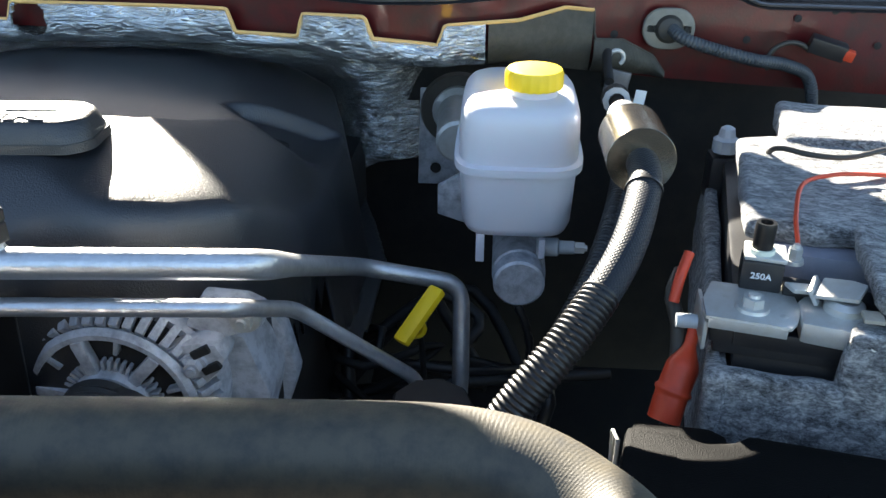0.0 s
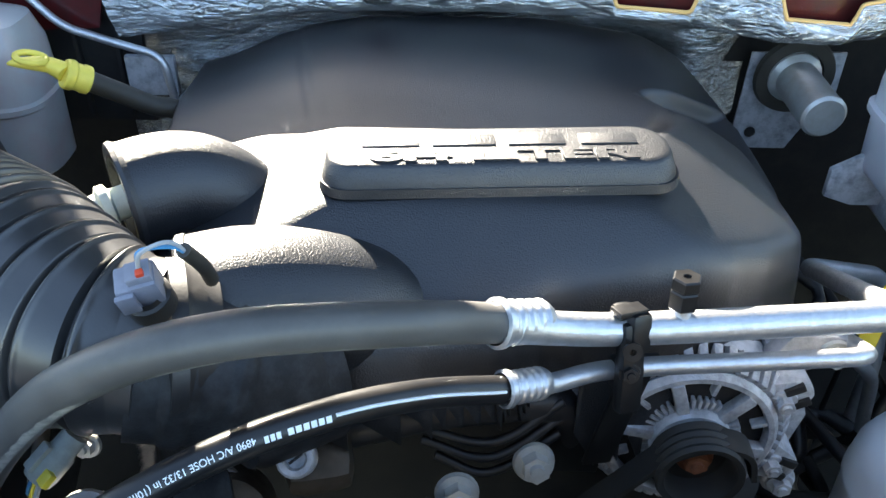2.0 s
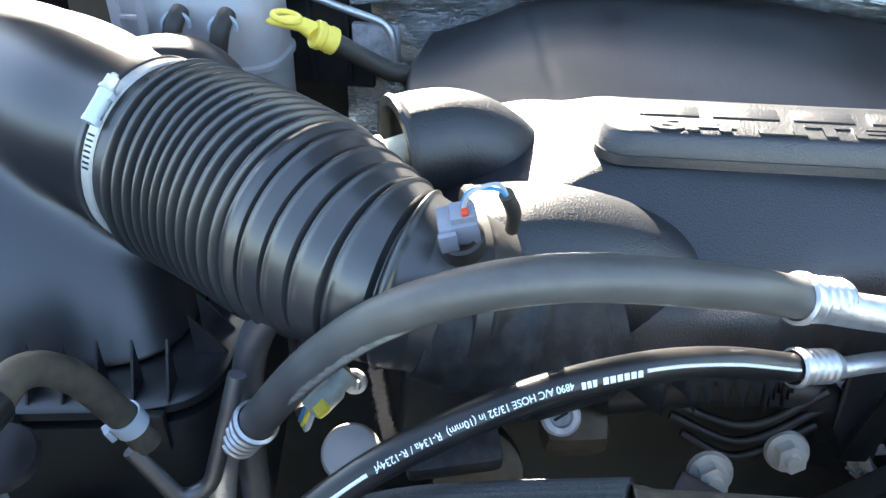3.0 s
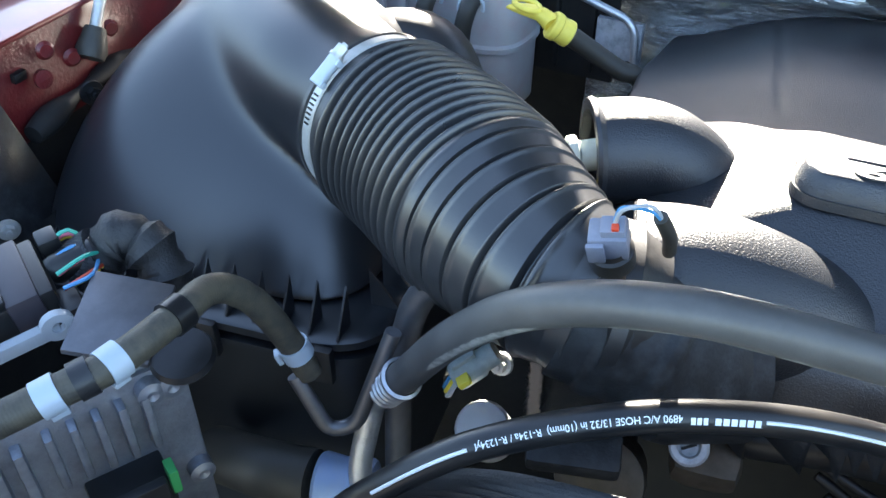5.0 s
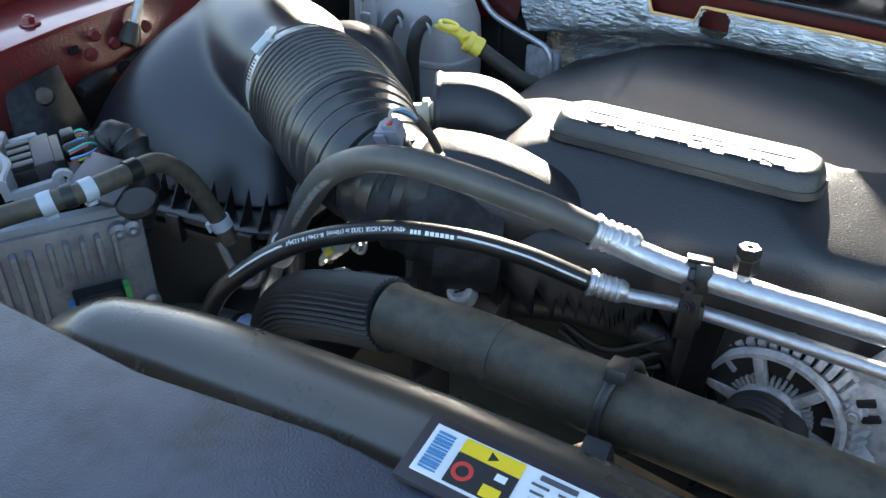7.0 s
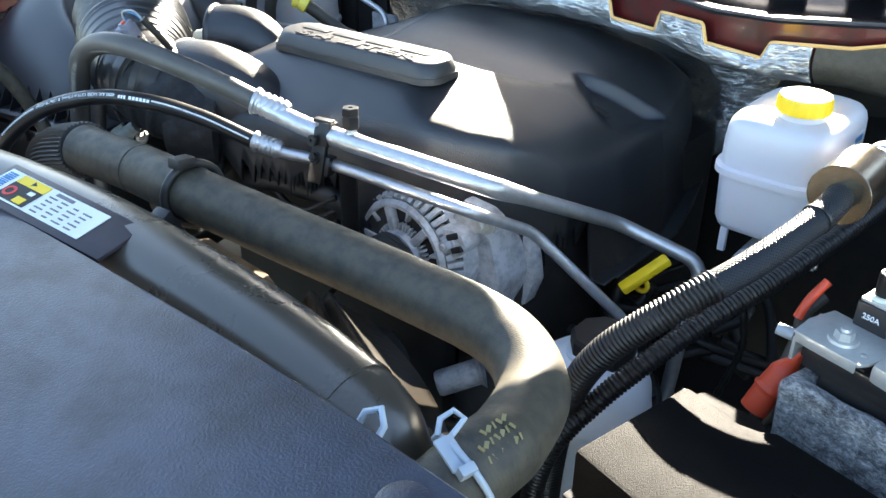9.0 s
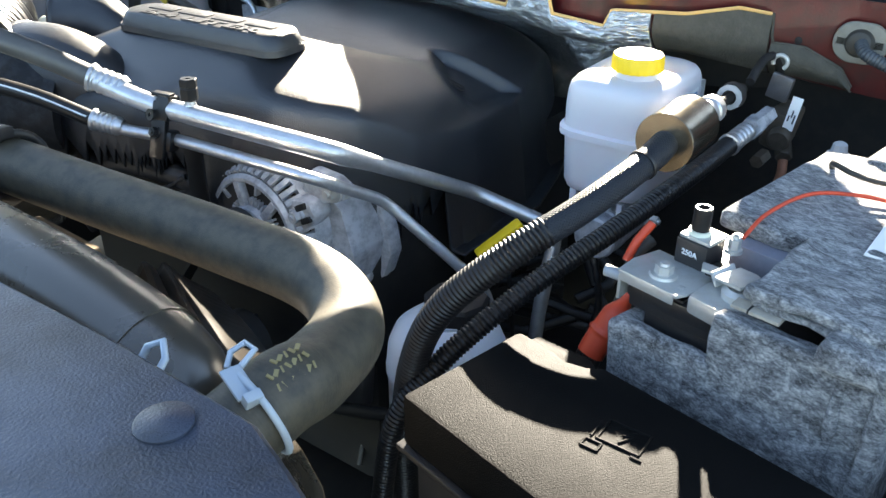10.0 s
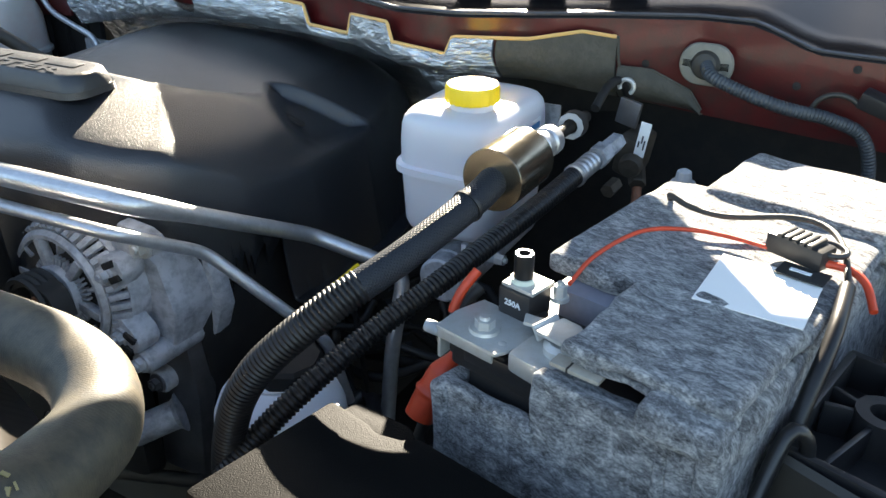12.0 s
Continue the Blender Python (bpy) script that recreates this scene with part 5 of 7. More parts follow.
part("pulley_bolt", hexbolt(0.008, 0.008, 0.012), M_COPPER, alt, "rusty bolt", Matrix.Translation((0, 0, -0.018)) @ Matrix.Rotation(math.pi, 4, "X"))
for ang, rad in ((152, 0.076), (205, 0.080), (20, 0.078)):
    E = Matrix.Rotation(math.radians(ang), 4, "Z")
    part("ear", plate([(0.050, -0.020), (rad, -0.012), (rad + 0.008, -0.006), (rad + 0.008, 0.006), (rad, 0.012), (0.050, 0.020)], 0.026, 0.004), M_CAST, alt, at=E @ Matrix.Translation((0, 0, 0.004)))
    part("bolt", hexbolt(0.006, 0.008, 0.009), M_CAST, alt, at=E @ Matrix.Translation((rad - 0.012, 0, 0.004)) @ Matrix.Rotation(math.pi, 4, "X"))
    # black blocks on the ears, painting the shade of recesses
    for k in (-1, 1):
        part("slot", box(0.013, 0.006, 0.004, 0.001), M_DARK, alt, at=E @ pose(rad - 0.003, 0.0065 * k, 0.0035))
part("rear_bracket", plate([(-0.030, -0.072), (-0.092, -0.060), (-0.102, -0.030), (-0.094, 0.010), (-0.070, 0.050), (-0.030, 0.064)], 0.020, 0.004), M_CAST, alt, at=pose(0, 0, 0.082))
part("bracket_body", plate([(-0.050, -0.064), (-0.086, -0.052), (-0.094, -0.015), (-0.080, 0.030), (-0.050, 0.052)], 0.050, 0.005), M_CAST, alt, at=pose(0, 0, 0.036))
part("foot_plate", plate([(-0.046, 0.048), (-0.072, 0.040), (-0.098, 0.050), (-0.100, 0.064), (-0.088, 0.070), (-0.060, 0.072)][::-1], 0.014, 0.003), M_CAST, alt, at=pose(0, 0, 0.020))
part("foot_bolt", hexbolt(0.007, 0.009, 0.011), M_STEEL, alt, "bright zinc bolt", pose(-0.087, 0.057, 0.020) @ Matrix.Rotation(math.pi, 4, "X"))
part("case_ridge", box(0.0025, 0.004, 0.040, 0.001), M_CAST, alt, at=Matrix.Rotation(math.radians(165), 4, "Z") @ pose(0.068, 0, 0.074))
part("case_ridge", box(0.0025, 0.004, 0.040, 0.001), M_CAST, alt, at=Matrix.Rotation(math.radians(198), 4, "Z") @ pose(0.068, 0, 0.074))
part("bushing", lathe([(0.0, 0.0), (0.010, 0.0), (0.012, 0.002), (0.012, 0.070), (0.016, 0.072), (0.016, 0.082), (0.0, 0.082)], 28), M_CAST, alt, at=pose(-0.075, -0.054, 0.010))
part("bushing_bolt", hexbolt(0.007, 0.008, 0.010), M_CAST, alt, at=pose(-0.075, -0.054, 0.010) @ Matrix.Rotation(math.pi, 4, "X"))
belt = thing("drive_belt", "black ribbed rubber drive belt running off the pulley", "belt")
BP = bent_path([(0.185, 0.230, 1.040), (0.180, 0.230, 1.066), (0.152, 0.230, 1.073), (0.125, 0.230, 1.062), (0.02, 0.230, 0.93)], 0.02, 40)
T_, A_, B_ = frames_along(BP)
secs = []
for p, t in zip(BP, T_):
    up = np.cross(t, (0, 1, 0))
    secs.append([tuple(p + np.array((0, 0.0105 * a, 0)) + up * 0.002 * b) for a, b in ((-1, -1), (1, -1), (1, 1), (-1, 1))])
part("strand", loft(secs, 30), M_BELT, belt)

# ---- brake reservoir ----
res = thing("brake_fluid_reservoir", "milky white brake fluid reservoir with a yellow cap", "reservoir")


def res_ring(z, wx, wy, cx=0.441, cy=0.551, e=4.6, n=56):
    return ring_at((cx, cy, z), (1, 0, 0), (0, 1, 0), wx, wy, n, e)


secs = [res_ring(1.080, 0.0460, 0.0660), res_ring(1.082, 0.0495, 0.0705), res_ring(1.090, 0.0525, 0.0735), res_ring(1.142, 0.0550, 0.0760), res_ring(1.144, 0.0600, 0.0810), res_ring(1.151, 0.0600, 0.0810), res_ring(1.153, 0.0555, 0.0765),
        res_ring(1.175, 0.0555, 0.0765), res_ring(1.190, 0.0545, 0.0755), res_ring(1.197, 0.0525, 0.0735), res_ring(1.202, 0.0485, 0.0695), res_ring(1.205, 0.0420, 0.0630), res_ring(1.2065, 0.0300, 0.0520)]
part("body", loft(secs, 50), M_TANK, res)
part("neck", lathe([(0.022, 0.0), (0.022, 0.010)], 32), M_TANK, res, at=pose(0.452, 0.522, 1.203))
prof = [(0.0, 0.0), (0.0255, 0.0), (0.0265, 0.001), (0.0265, 0.013), (0.0245, 0.0165), (0.018, 0.0175), (0.0, 0.0175)]
cap_me = lathe(prof, 60, 30)
for i, vv in enumerate(cap_me.vertices):
    if (i % 60) % 3 == 0 and vv.co.z < 0.015:
        vv.co.x *= 0.94
        vv.co.y *= 0.94
part("cap", cap_me, M_YELLOW, res, "bright yellow ribbed cap", pose(0.452, 0.522, 1.213))
part("label", box(0.03, 0.0008, 0.026, 0), M_PRINTWHITE, res, "white and blue label", pose(0.4955, 0.575, 1.172, 0, 0, 89))
part("label_bar", box(0.022, 0.0006, 0.006, 0), M_PRINTBLUE, res, at=pose(0.4962, 0.575, 1.178, 0, 0, 89))
mc = thing("master_cylinder", "dull cast aluminium brake master cylinder under the reservoir", "cylinder")
part("barrel", lathe([(0.0, 0.0), (0.022, 0.0), (0.0245, 0.002), (0.0245, 0.02), (0.026, 0.022), (0.026, 0.18), (0.0, 0.18)], 36), M_CAST, mc, at=along((0.446, 0.470, 1.036), (0.446, 0.9, 1.045)))
part("outlet", lathe([(0.0, 0.0), (0.009, 0.0), (0.009, 0.02), (0.0065, 0.022), (0.0065, 0.036), (0.0, 0.036)], 16), M_LIGHTGREY, mc, at=along((0.462, 0.50, 1.062), (0.60, 0.492, 1.066)))
part("tang", box(0.008, 0.006, 0.03, 0.001), M_TANK, mc, at=pose(0.408, 0.49, 1.065))
part("tang", box(0.006, 0.006, 0.02, 0.001), M_TANK, mc, at=pose(0.466, 0.485, 1.068))
part("flange", plate([(-0.06, -0.02), (-0.03, -0.03), (0.06, -0.03), (0.06, 0.03), (-0.03, 0.03), (-0.06, 0.012)], 0.008, 0.002), M_CAST, mc, at=pose(0.42, 0.60, 1.07, 90))
part("line_nut", hexbolt(0.006, 0.012, 0), M_STEEL, mc, at=along((0.495, 0.492, 1.066), (0.6, 0.49, 1.066)))
part("brake_line", tube(smooth_path([(0.446, 0.475, 1.01), (0.455, 0.47, 0.99), (0.46, 0.468, 0.95), (0.445, 0.46, 0.88)], 24), lambda s: 0.004 + 0.001 * math.sin(s * 2500), 10), M_BLACKSTEEL, mc)
acc = thing("brake_accumulator", "silver cylinder on a pale steel mounting plate", "booster")
part("can", lathe([(0.0, 0.0), (0.019, 0.0), (0.022, 0.003), (0.022, 0.008), (0.0215, 0.009), (0.0215, 0.075), (0.027, 0.08), (0.030, 0.10), (0.0, 0.10)], 36), M_STEEL, acc, at=along((0.377, 0.676, 1.100), (0.371, 0.790, 1.108)) @ Matrix.Scale(1.15, 4))
part("plate", plate([(-0.060, -0.066), (0.012, -0.066), (0.030, -0.030), (0.057, 0.0), (0.057, 0.064), (-0.056, 0.062)], 0.004, 0.001), M_CAST, acc, at=pose(0.380, 0.796, 1.066, 90))
part("ring", lathe([(0.03, 0), (0.042, 0), (0.044, 0.006), (0.03, 0.012)], 32), M_RUBBER, acc, at=along((0.3735, 0.770, 1.1065), (0.371, 0.870, 1.112)) @ Matrix.Scale(1.1, 4))
part("bolt_hole", lathe([(0.0, 0), (0.007, 0), (0.007, 0.001)], 16), M_DARK, acc, at=pose(0.343, 0.7915, 1.023, 90))

# ---- booster hoses ----
big = thing("pressure_hose", "thick black hose in braided sleeve and split loom", "hose")
BH = [(0.534, 0.42, 1.191), (0.533, 0.372, 1.183), (0.511, 0.30, 1.160), (0.474, 0.245, 1.128), (0.428, 0.213, 1.075), (0.402, 0.205, 1.01), (0.390, 0.205, 0.92), (0.385, 0.21, 0.8)]
P = smooth_path(BH, 700)
s = np.r_[0, np.cumsum(np.linalg.norm(np.diff(P, axis=0), axis=1))]
cut = int(np.searchsorted(s, 0.165))
part("braided_sleeve", tube(P[:cut + 8:4], 0.0128, 30), M_BRAID, big, "braided black sleeve")
part("split_loom", tube(P[cut:], ribbed(0.0040, 0.0015, 0.0138), 24, True, 70), M_LOOM, big, "corrugated split loom")
Mx = along(P[70], P[80])
part("zip_tie", lathe([(0.0130, -0.0015), (0.0142, -0.0015), (0.0142, 0.0015), (0.0130, 0.0015)], 30), M_PLASTIC, big, at=Mx)
can = thing("pulse_damper", "polished dark steel damper can on the pressure hose", "damper")
part("shell", lathe([(0.0, 0.0), (0.0268, 0.0), (0.0272, 0.0006), (0.0272, 0.066), (0.025, 0.069), (0.012, 0.072), (0.0, 0.072)], 44, 18), M_CHROME, can, at=along((0.534, 0.402, 1.190), (0.534, 0.64, 1.186)))
crimp_a = along((0.534, 0.474, 1.189), (0.535, 0.64, 1.183))
part("ferrule", lathe([(0.010, 0), (0.0125, 0.002), (0.0125, 0.018), (0.0145, 0.02), (0.0145, 0.026), (0.0125, 0.028), (0.0125, 0.036), (0.0145, 0.038), (0.0145, 0.05), (0.0125, 0.054), (0.010, 0.056)], 30), M_ALU, can, "crimped ferrule", crimp_a)
part("stem", lathe([(0.006, 0.055), (0.006, 0.10), (0.014, 0.10), (0.014, 0.112), (0.006, 0.113), (0.006, 0.14)], 24), M_DARK, can, at=crimp_a)
part("washer_ring", lathe([(0.008, 0.098), (0.0135, 0.099), (0.0135, 0.108), (0.008, 0.109)], 10, 20), M_LIGHTGREY, can, "pale plastic ring", crimp_a)
small = thing("return_hose", "black corrugated loom over a return hose", "hose")
SM = [(0.545, 0.575, 1.137), (0.533, 0.485, 1.126), (0.505, 0.385, 1.102), (0.462, 0.298, 1.063), (0.424, 0.222, 1.014), (0.40, 0.18, 0.96), (0.385, 0.17, 0.85)]
part("loom", tube(smooth_path(SM, 640), ribbed(0.0042, 0.0016, 0.0105), 20, True, 70), M_LOOM, small)
crimp(small, (0.544, 0.568, 1.136), (0.550, 0.61, 1.142), 0.011)
part("nut", lathe([(0.0, 0), (0.0125, 0), (0.0125, 0.018), (0.010, 0.02), (0.010, 0.05), (0.0, 0.05)], 6, 20), M_CAST, small, at=along((0.551, 0.612, 1.142), (0.556, 0.66, 1.146)))
block = thing("hydraulic_block", "grimy brown steel valve block with fittings on the firewall", "valve")
part("body", box(0.028, 0.045, 0.050, 0.008), M_GRIME, block, at=pose(0.560, 0.715, 1.118, 5, 12, -10))
part("mount_plate", box(0.026, 0.006, 0.030, 0.002), M_STEELDARK, block, at=pose(0.552, 0.705, 1.165, 0, 10, -8))
part("port", lathe([(0.0, 0.0), (0.011, 0.0), (0.013, 0.003), (0.013, 0.012), (0.010, 0.014), (0.010, 0.030), (0.0, 0.030)], 20), M_GRIME, block, at=along((0.568, 0.675, 1.112), (0.563, 0.72, 1.12)))
part("lower_port", lathe([(0.0, 0.0), (0.009, 0.0), (0.010, 0.002), (0.010, 0.03), (0.0, 0.03)], 6, 20), M_GRIME, block, at=along((0.575, 0.69, 1.088), (0.563, 0.72, 1.10)))
part("elbow", tube(smooth_path([(0.575, 0.69, 1.085), (0.578, 0.68, 1.07), (0.572, 0.68, 1.04), (0.56, 0.69, 0.98)], 20), 0.0055, 10), M_COPPER, block, "rusty steel pipe")
part("pipe_nut", lathe([(0.0, 0), (0.008, 0), (0.008, 0.02), (0, 0.02)], 6, 20), M_GRIME, block, at=along((0.56, 0.63, 1.10), (0.57, 0.7, 1.11)))
part("hook", tube([(0.548 + 0.008 * math.cos(a), 0.70, 1.195 + 0.008 * math.sin(a)) for a in np.linspace(-1, 3.6, 14)], 0.0025, 8), M_STEEL, block)
part("rear_pipe", tube(smooth_path([(0.535, 0.64, 1.185), (0.535, 0.68, 1.20), (0.54, 0.71, 1.195), (0.545, 0.75, 1.15)], 14), 0.005, 10), M_DARK, block)
tagc = thing("wire_tag", "white paper tag with black marks on a cable", "tag")
TG = pose(0.575, 0.690, 1.142, 0, 8, 0)
part("sheet", box(0.012, 0.001, 0.040, 0.0004), M_PAPER, tagc, at=TG)
for i in range(3):
    part("mark", box(0.0016, 0.0006, 0.007 + 0.002 * i, 0), M_PRINT, tagc, at=TG @ pose(-0.003 + 0.003 * i, -0.0009, -0.006 + 0.006 * (i % 2)))
# ---- battery in its felt wrap ----
BT = Matrix.Translation((0.574, 0.249, 0)) @ Matrix.Rotation(radians(-11.5), 4, "Z")
BW, BD = 0.196, 0.40


def felt_slab(x0, x1, y0, y1, z0, z1, n=26, amp=0.0022, seed=0.0, r=0.010):
    """A soft block with bulging faces and rounded edges."""
    bm = bmesh.new()
    bmesh.ops.create_cube(bm, size=1)
    for vv in bm.verts:
        vv.co = Vector((x0 + (vv.co.x + 0.5) * (x1 - x0), y0 + (vv.co.y + 0.5) * (y1 - y0), z0 + (vv.co.z + 0.5) * (z1 - z0)))
    bmesh.ops.bevel(bm, geom=bm.edges[:], offset=min(r, 0.45 * min(x1 - x0, y1 - y0, z1 - z0)), segments=3, affect="EDGES", profile=0.55)
    for cut in range(3):
        long = [e for e in bm.edges if e.calc_length() > 0.014]
        if long:
            bmesh.ops.subdivide_edges(bm, edges=long, cuts=1, use_grid_fill=True)
    bm.normal_update()
    for vv in bm.verts:
        q = vv.co * 28 + Vector((seed, seed, seed))
        vv.co += vv.normal * amp * (noise.fractal(q, 1.0, 2.0, 3) * 1.6)
    return from_bm(bm, 80)


bat = thing("battery", "black car battery wrapped in grey felt insulation", "battery", at=BT)
part("case", box(0.176, 0.33, 0.145, 0.004), M_PLASTIC, bat, "black plastic case", pose(0.096, 0.185, 1.040))
part("case_lid", box(0.180, 0.336, 0.014, 0.003), M_PLASTIC, bat, "black plastic lid", pose(0.096, 0.184, 1.119))
part("vent_cover", box(0.130, 0.030, 0.030, 0.004), M_BLUEGREY, bat, "grey vent cover", pose(0.098, 0.108, 1.134))
part("ledge", box(0.085, 0.036, 0.020, 0.003), M_PLASTIC, bat, "black plastic ledge", pose(0.036, 0.036, 1.114))
wrap = thing("felt_wrap", "thick grey felt blanket wrapped round the battery", "felt wrap", at=BT)
part("front_panel", felt_slab(0.074, BW, 0.002, 0.016, 0.97, 1.143, seed=1.0, r=0.004), M_FELT, wrap)
part("front_low_panel", felt_slab(-0.004, 0.080, 0.000, 0.014, 0.97, 1.100, seed=2.0, r=0.006), M_FELT, wrap)
part("left_panel", felt_slab(-0.008, 0.006, -0.004, BD, 0.97, 1.098, seed=3.0, r=0.006), M_FELT, wrap)
part("right_panel", felt_slab(BW - 0.008, BW + 0.008, -0.004, BD, 0.97, 1.150, seed=4.0, r=0.007), M_FELT, wrap)
part("top_front", felt_slab(0.086, BW + 0.004, 0.014, 0.125, 1.155, 1.168, seed=5.0, r=0.005, amp=0.003), M_FELT, wrap)
part("top_ply", felt_slab(0.092, BW + 0.002, 0.019, 0.12, 1.148, 1.1555, seed=9.0, r=0.003, amp=0.002), M_FELT, wrap)
part("corner_fold", felt_slab(BW - 0.045, BW + 0.005, -0.006, 0.03, 1.138, 1.160, seed=10.0, r=0.007, amp=0.003), M_FELT, wrap)
part("front_ply", felt_slab(0.080, BW - 0.004, 0.0165, 0.0225, 1.05, 1.139, seed=11.0, r=0.003), M_FELT, wrap)
part("seam", felt_slab(BW - 0.030, BW - 0.024, -0.0005, 0.004, 0.97, 1.142, seed=12.0, r=0.002), M_FELT, wrap)
part("top_back", felt_slab(0.010, BW + 0.006, 0.108, 0.30, 1.149, 1.166, seed=6.0, r=0.007), M_FELT, wrap)
part("top_rear_fold", felt_slab(0.050, BW + 0.06, 0.285, BD, 1.150, 1.174, seed=7.0, r=0.009), M_FELT, wrap)
paper = part("paper_sheet", box(0.072, 0.074, 0.0008, 0), M_PAPER, at=pose(0.758, 0.368, 1.1690, 0.6, 0, -3))
tagged(paper, "blank white paper label lying on the felt", "paper")

term = thing("battery_terminal", "zinc plated fused battery terminal with stud and nuts", "terminal", at=BT)
part("fuse_plate", plate([(-0.014, 0.010), (0.040, 0.008), (0.044, 0.016), (0.048, 0.034), (0.044, 0.058), (-0.010, 0.060), (-0.016, 0.034)], 0.003, 0.001), M_STEEL, term, at=pose(0, 0, 1.134))
part("plate_lip", box(0.050, 0.002, 0.008, 0.0008), M_STEEL, term, at=pose(0.013, 0.0095, 1.132, 0, 0, -2))
part("side_skirt", box(0.003, 0.045, 0.022, 0.001), M_STEEL, term, at=pose(-0.015, 0.034, 1.120, 0, 0, 6))
part("dark_holder", box(0.050, 0.035, 0.016, 0.002), M_PLASTIC, term, at=pose(0.016, 0.036, 1.120))
part("nut", hexbolt(0.0075, 0.009, 0.0115), M_STEEL, term, at=pose(0.016, 0.028, 1.137))
part("dimple", lathe([(0.0, 0.0005), (0.0022, 0.0005), (0.003, 0.0)], 14), M_STEEL, term, at=pose(0.036, 0.022, 1.137))
part("fuse_block", box(0.028, 0.026, 0.022, 0.002), M_PLASTIC, term, "black fuse block", pose(0.022, 0.066, 1.1475, 0, 0, -2))
part("fuse_step", box(0.030, 0.018, 0.010, 0.002), M_PLASTIC, term, at=pose(0.052, 0.060, 1.138, 0, 0, -2))
tm = text_mesh("250A", 0.0064, 0.0003, True, 0.0001)
part("rating", tm, M_PRINTWHITE, term, "white printed rating", pose(0.021, 0.0523, 1.1485, 90, 0, -2))
part("fuse_top", box(0.028, 0.026, 0.003, 0.001), M_STEEL, term, at=pose(0.023, 0.068, 1.160, 0, 0, -2))
part("stud_base", lathe([(0.0, 0), (0.009, 0), (0.009, 0.004), (0.0, 0.004)], 20), M_CREAM, term, at=pose(0.020, 0.066, 1.161))
part("stud_cap", lathe([(0.0, 0), (0.0072, 0), (0.0072, 0.018), (0.0066, 0.020), (0.0045, 0.020), (0.004, 0.016), (0.0, 0.016)], 24), M_BLACKSTEEL, term, at=pose(0.020, 0.066, 1.164))
part("side_bolt", hexbolt(0.005, 0.012, 0.007), M_STEEL, term, at=pose(0.044, 0.078, 1.150))
part("strap", box(0.040, 0.012, 0.003, 0.001), M_STEEL, term, at=pose(0.056, 0.052, 1.144, 0, 12, 28))
part("clamp_body", plate([(0.046, 0.014), (0.078, 0.010), (0.088, 0.020), (0.088, 0.044), (0.074, 0.056), (0.054, 0.058), (0.046, 0.044)], 0.016, 0.004), M_STEEL, term, at=pose(0, 0, 1.123))
part("post_ring", lathe([(0.0, 0), (0.013, 0), (0.013, 0.006), (0.009, 0.009), (0.0, 0.009)], 28), M_STEEL, term, at=pose(0.074, 0.038, 1.138))
part("latch_tab", plate([(-0.014, -0.012), (0.014, -0.012), (0.016, 0.008), (0.006, 0.012), (-0.012, 0.012)], 0.003, 0.001), M_STEEL, term, at=pose(0.070, 0.042, 1.150, 6, -10, -18))
part("latch_side", box(0.003, 0.022, 0.012, 0.001), M_STEEL, term, at=pose(0.056, 0.046, 1.147, 6, -30, -18))
part("clamp_nut", hexbolt(0.0065, 0.012, 0.009), M_STEEL, term, at=along((0.086, 0.016, 1.131), (0.090, -0.002, 1.136)))
part("side_pin", lathe([(0.0, 0), (0.005, 0.0), (0.005, 0.014), (0.0, 0.014)], 14), M_LIGHTGREY, term, at=along((-0.018, 0.022, 1.124), (-0.05, 0.018, 1.124)))
part("strip", box(0.036, 0.012, 0.003, 0.0006), M_PALESTRIP, term, "pale strip under the felt", pose(0.099, 0.018, 1.1475, 3, 0, 2))
part("strip_joint", box(0.0015, 0.0125, 0.0034, 0), M_DARK, term, at=pose(0.094, 0.018, 1.1475, 3, 0, 2))

redboot = thing("red_cable_boot", "red rubber boot on the battery cable", "cable boot")
part("boot", tube(smooth_path([(0.566, 0.296, 1.104), (0.560, 0.284, 1.087), (0.551, 0.272, 1.064), (0.546, 0.264, 1.047)], 40), lambda s: 0.0045 + 0.0075 * step(0.010, 0.030, s) + 0.0015 * (0.044 < s < 0.048), 18), M_RED, redboot)
part("tape_upper", tube(smooth_path([(0.562, 0.326, 1.150), (0.555, 0.314, 1.136), (0.551, 0.306, 1.120)], 12), 0.004, 12), M_RED, redboot)
part("cable", tube(smooth_path([(0.56, 0.335, 1.13), (0.552, 0.318, 1.118), (0.556, 0.30, 1.10), (0.552, 0.272, 1.055), (0.542, 0.255, 1.0), (0.53, 0.25, 0.92)], 30), 0.0055, 14), M_RUBBER, redboot, "black cable")

redwire = thing("red_wire", "thin red wire over the battery to an inline fuse", "wire")
L = [BT @ Vector(q) for q in ((0.046, 0.086, 1.160), (0.046, 0.120, 1.170), (0.055, 0.170, 1.174), (0.080, 0.196, 1.174), (0.108, 0.208, 1.173), (0.140, 0.208, 1.174), (0.158, 0.207, 1.176))]
part("insulation", tube(smooth_path(L, 50), 0.0018, 8), M_RED, redwire)
L2 = [BT @ Vector(q) for q in ((0.176, 0.206, 1.176), (0.196, 0.212, 1.174), (0.210, 0.206, 1.170), (0.222, 0.190, 1.160))]
part("insulation", tube(smooth_path(L2, 14), 0.003, 8), M_RED, redwire)
holder = thing("inline_fuse", "black inline blade fuse holder on the red wire", "fuse holder")
HM = BT @ pose(0.160, 0.212, 1.179, 0, 0, -12)
part("body", box(0.045, 0.020, 0.016, 0.003), M_PLASTIC, holder, at=HM)
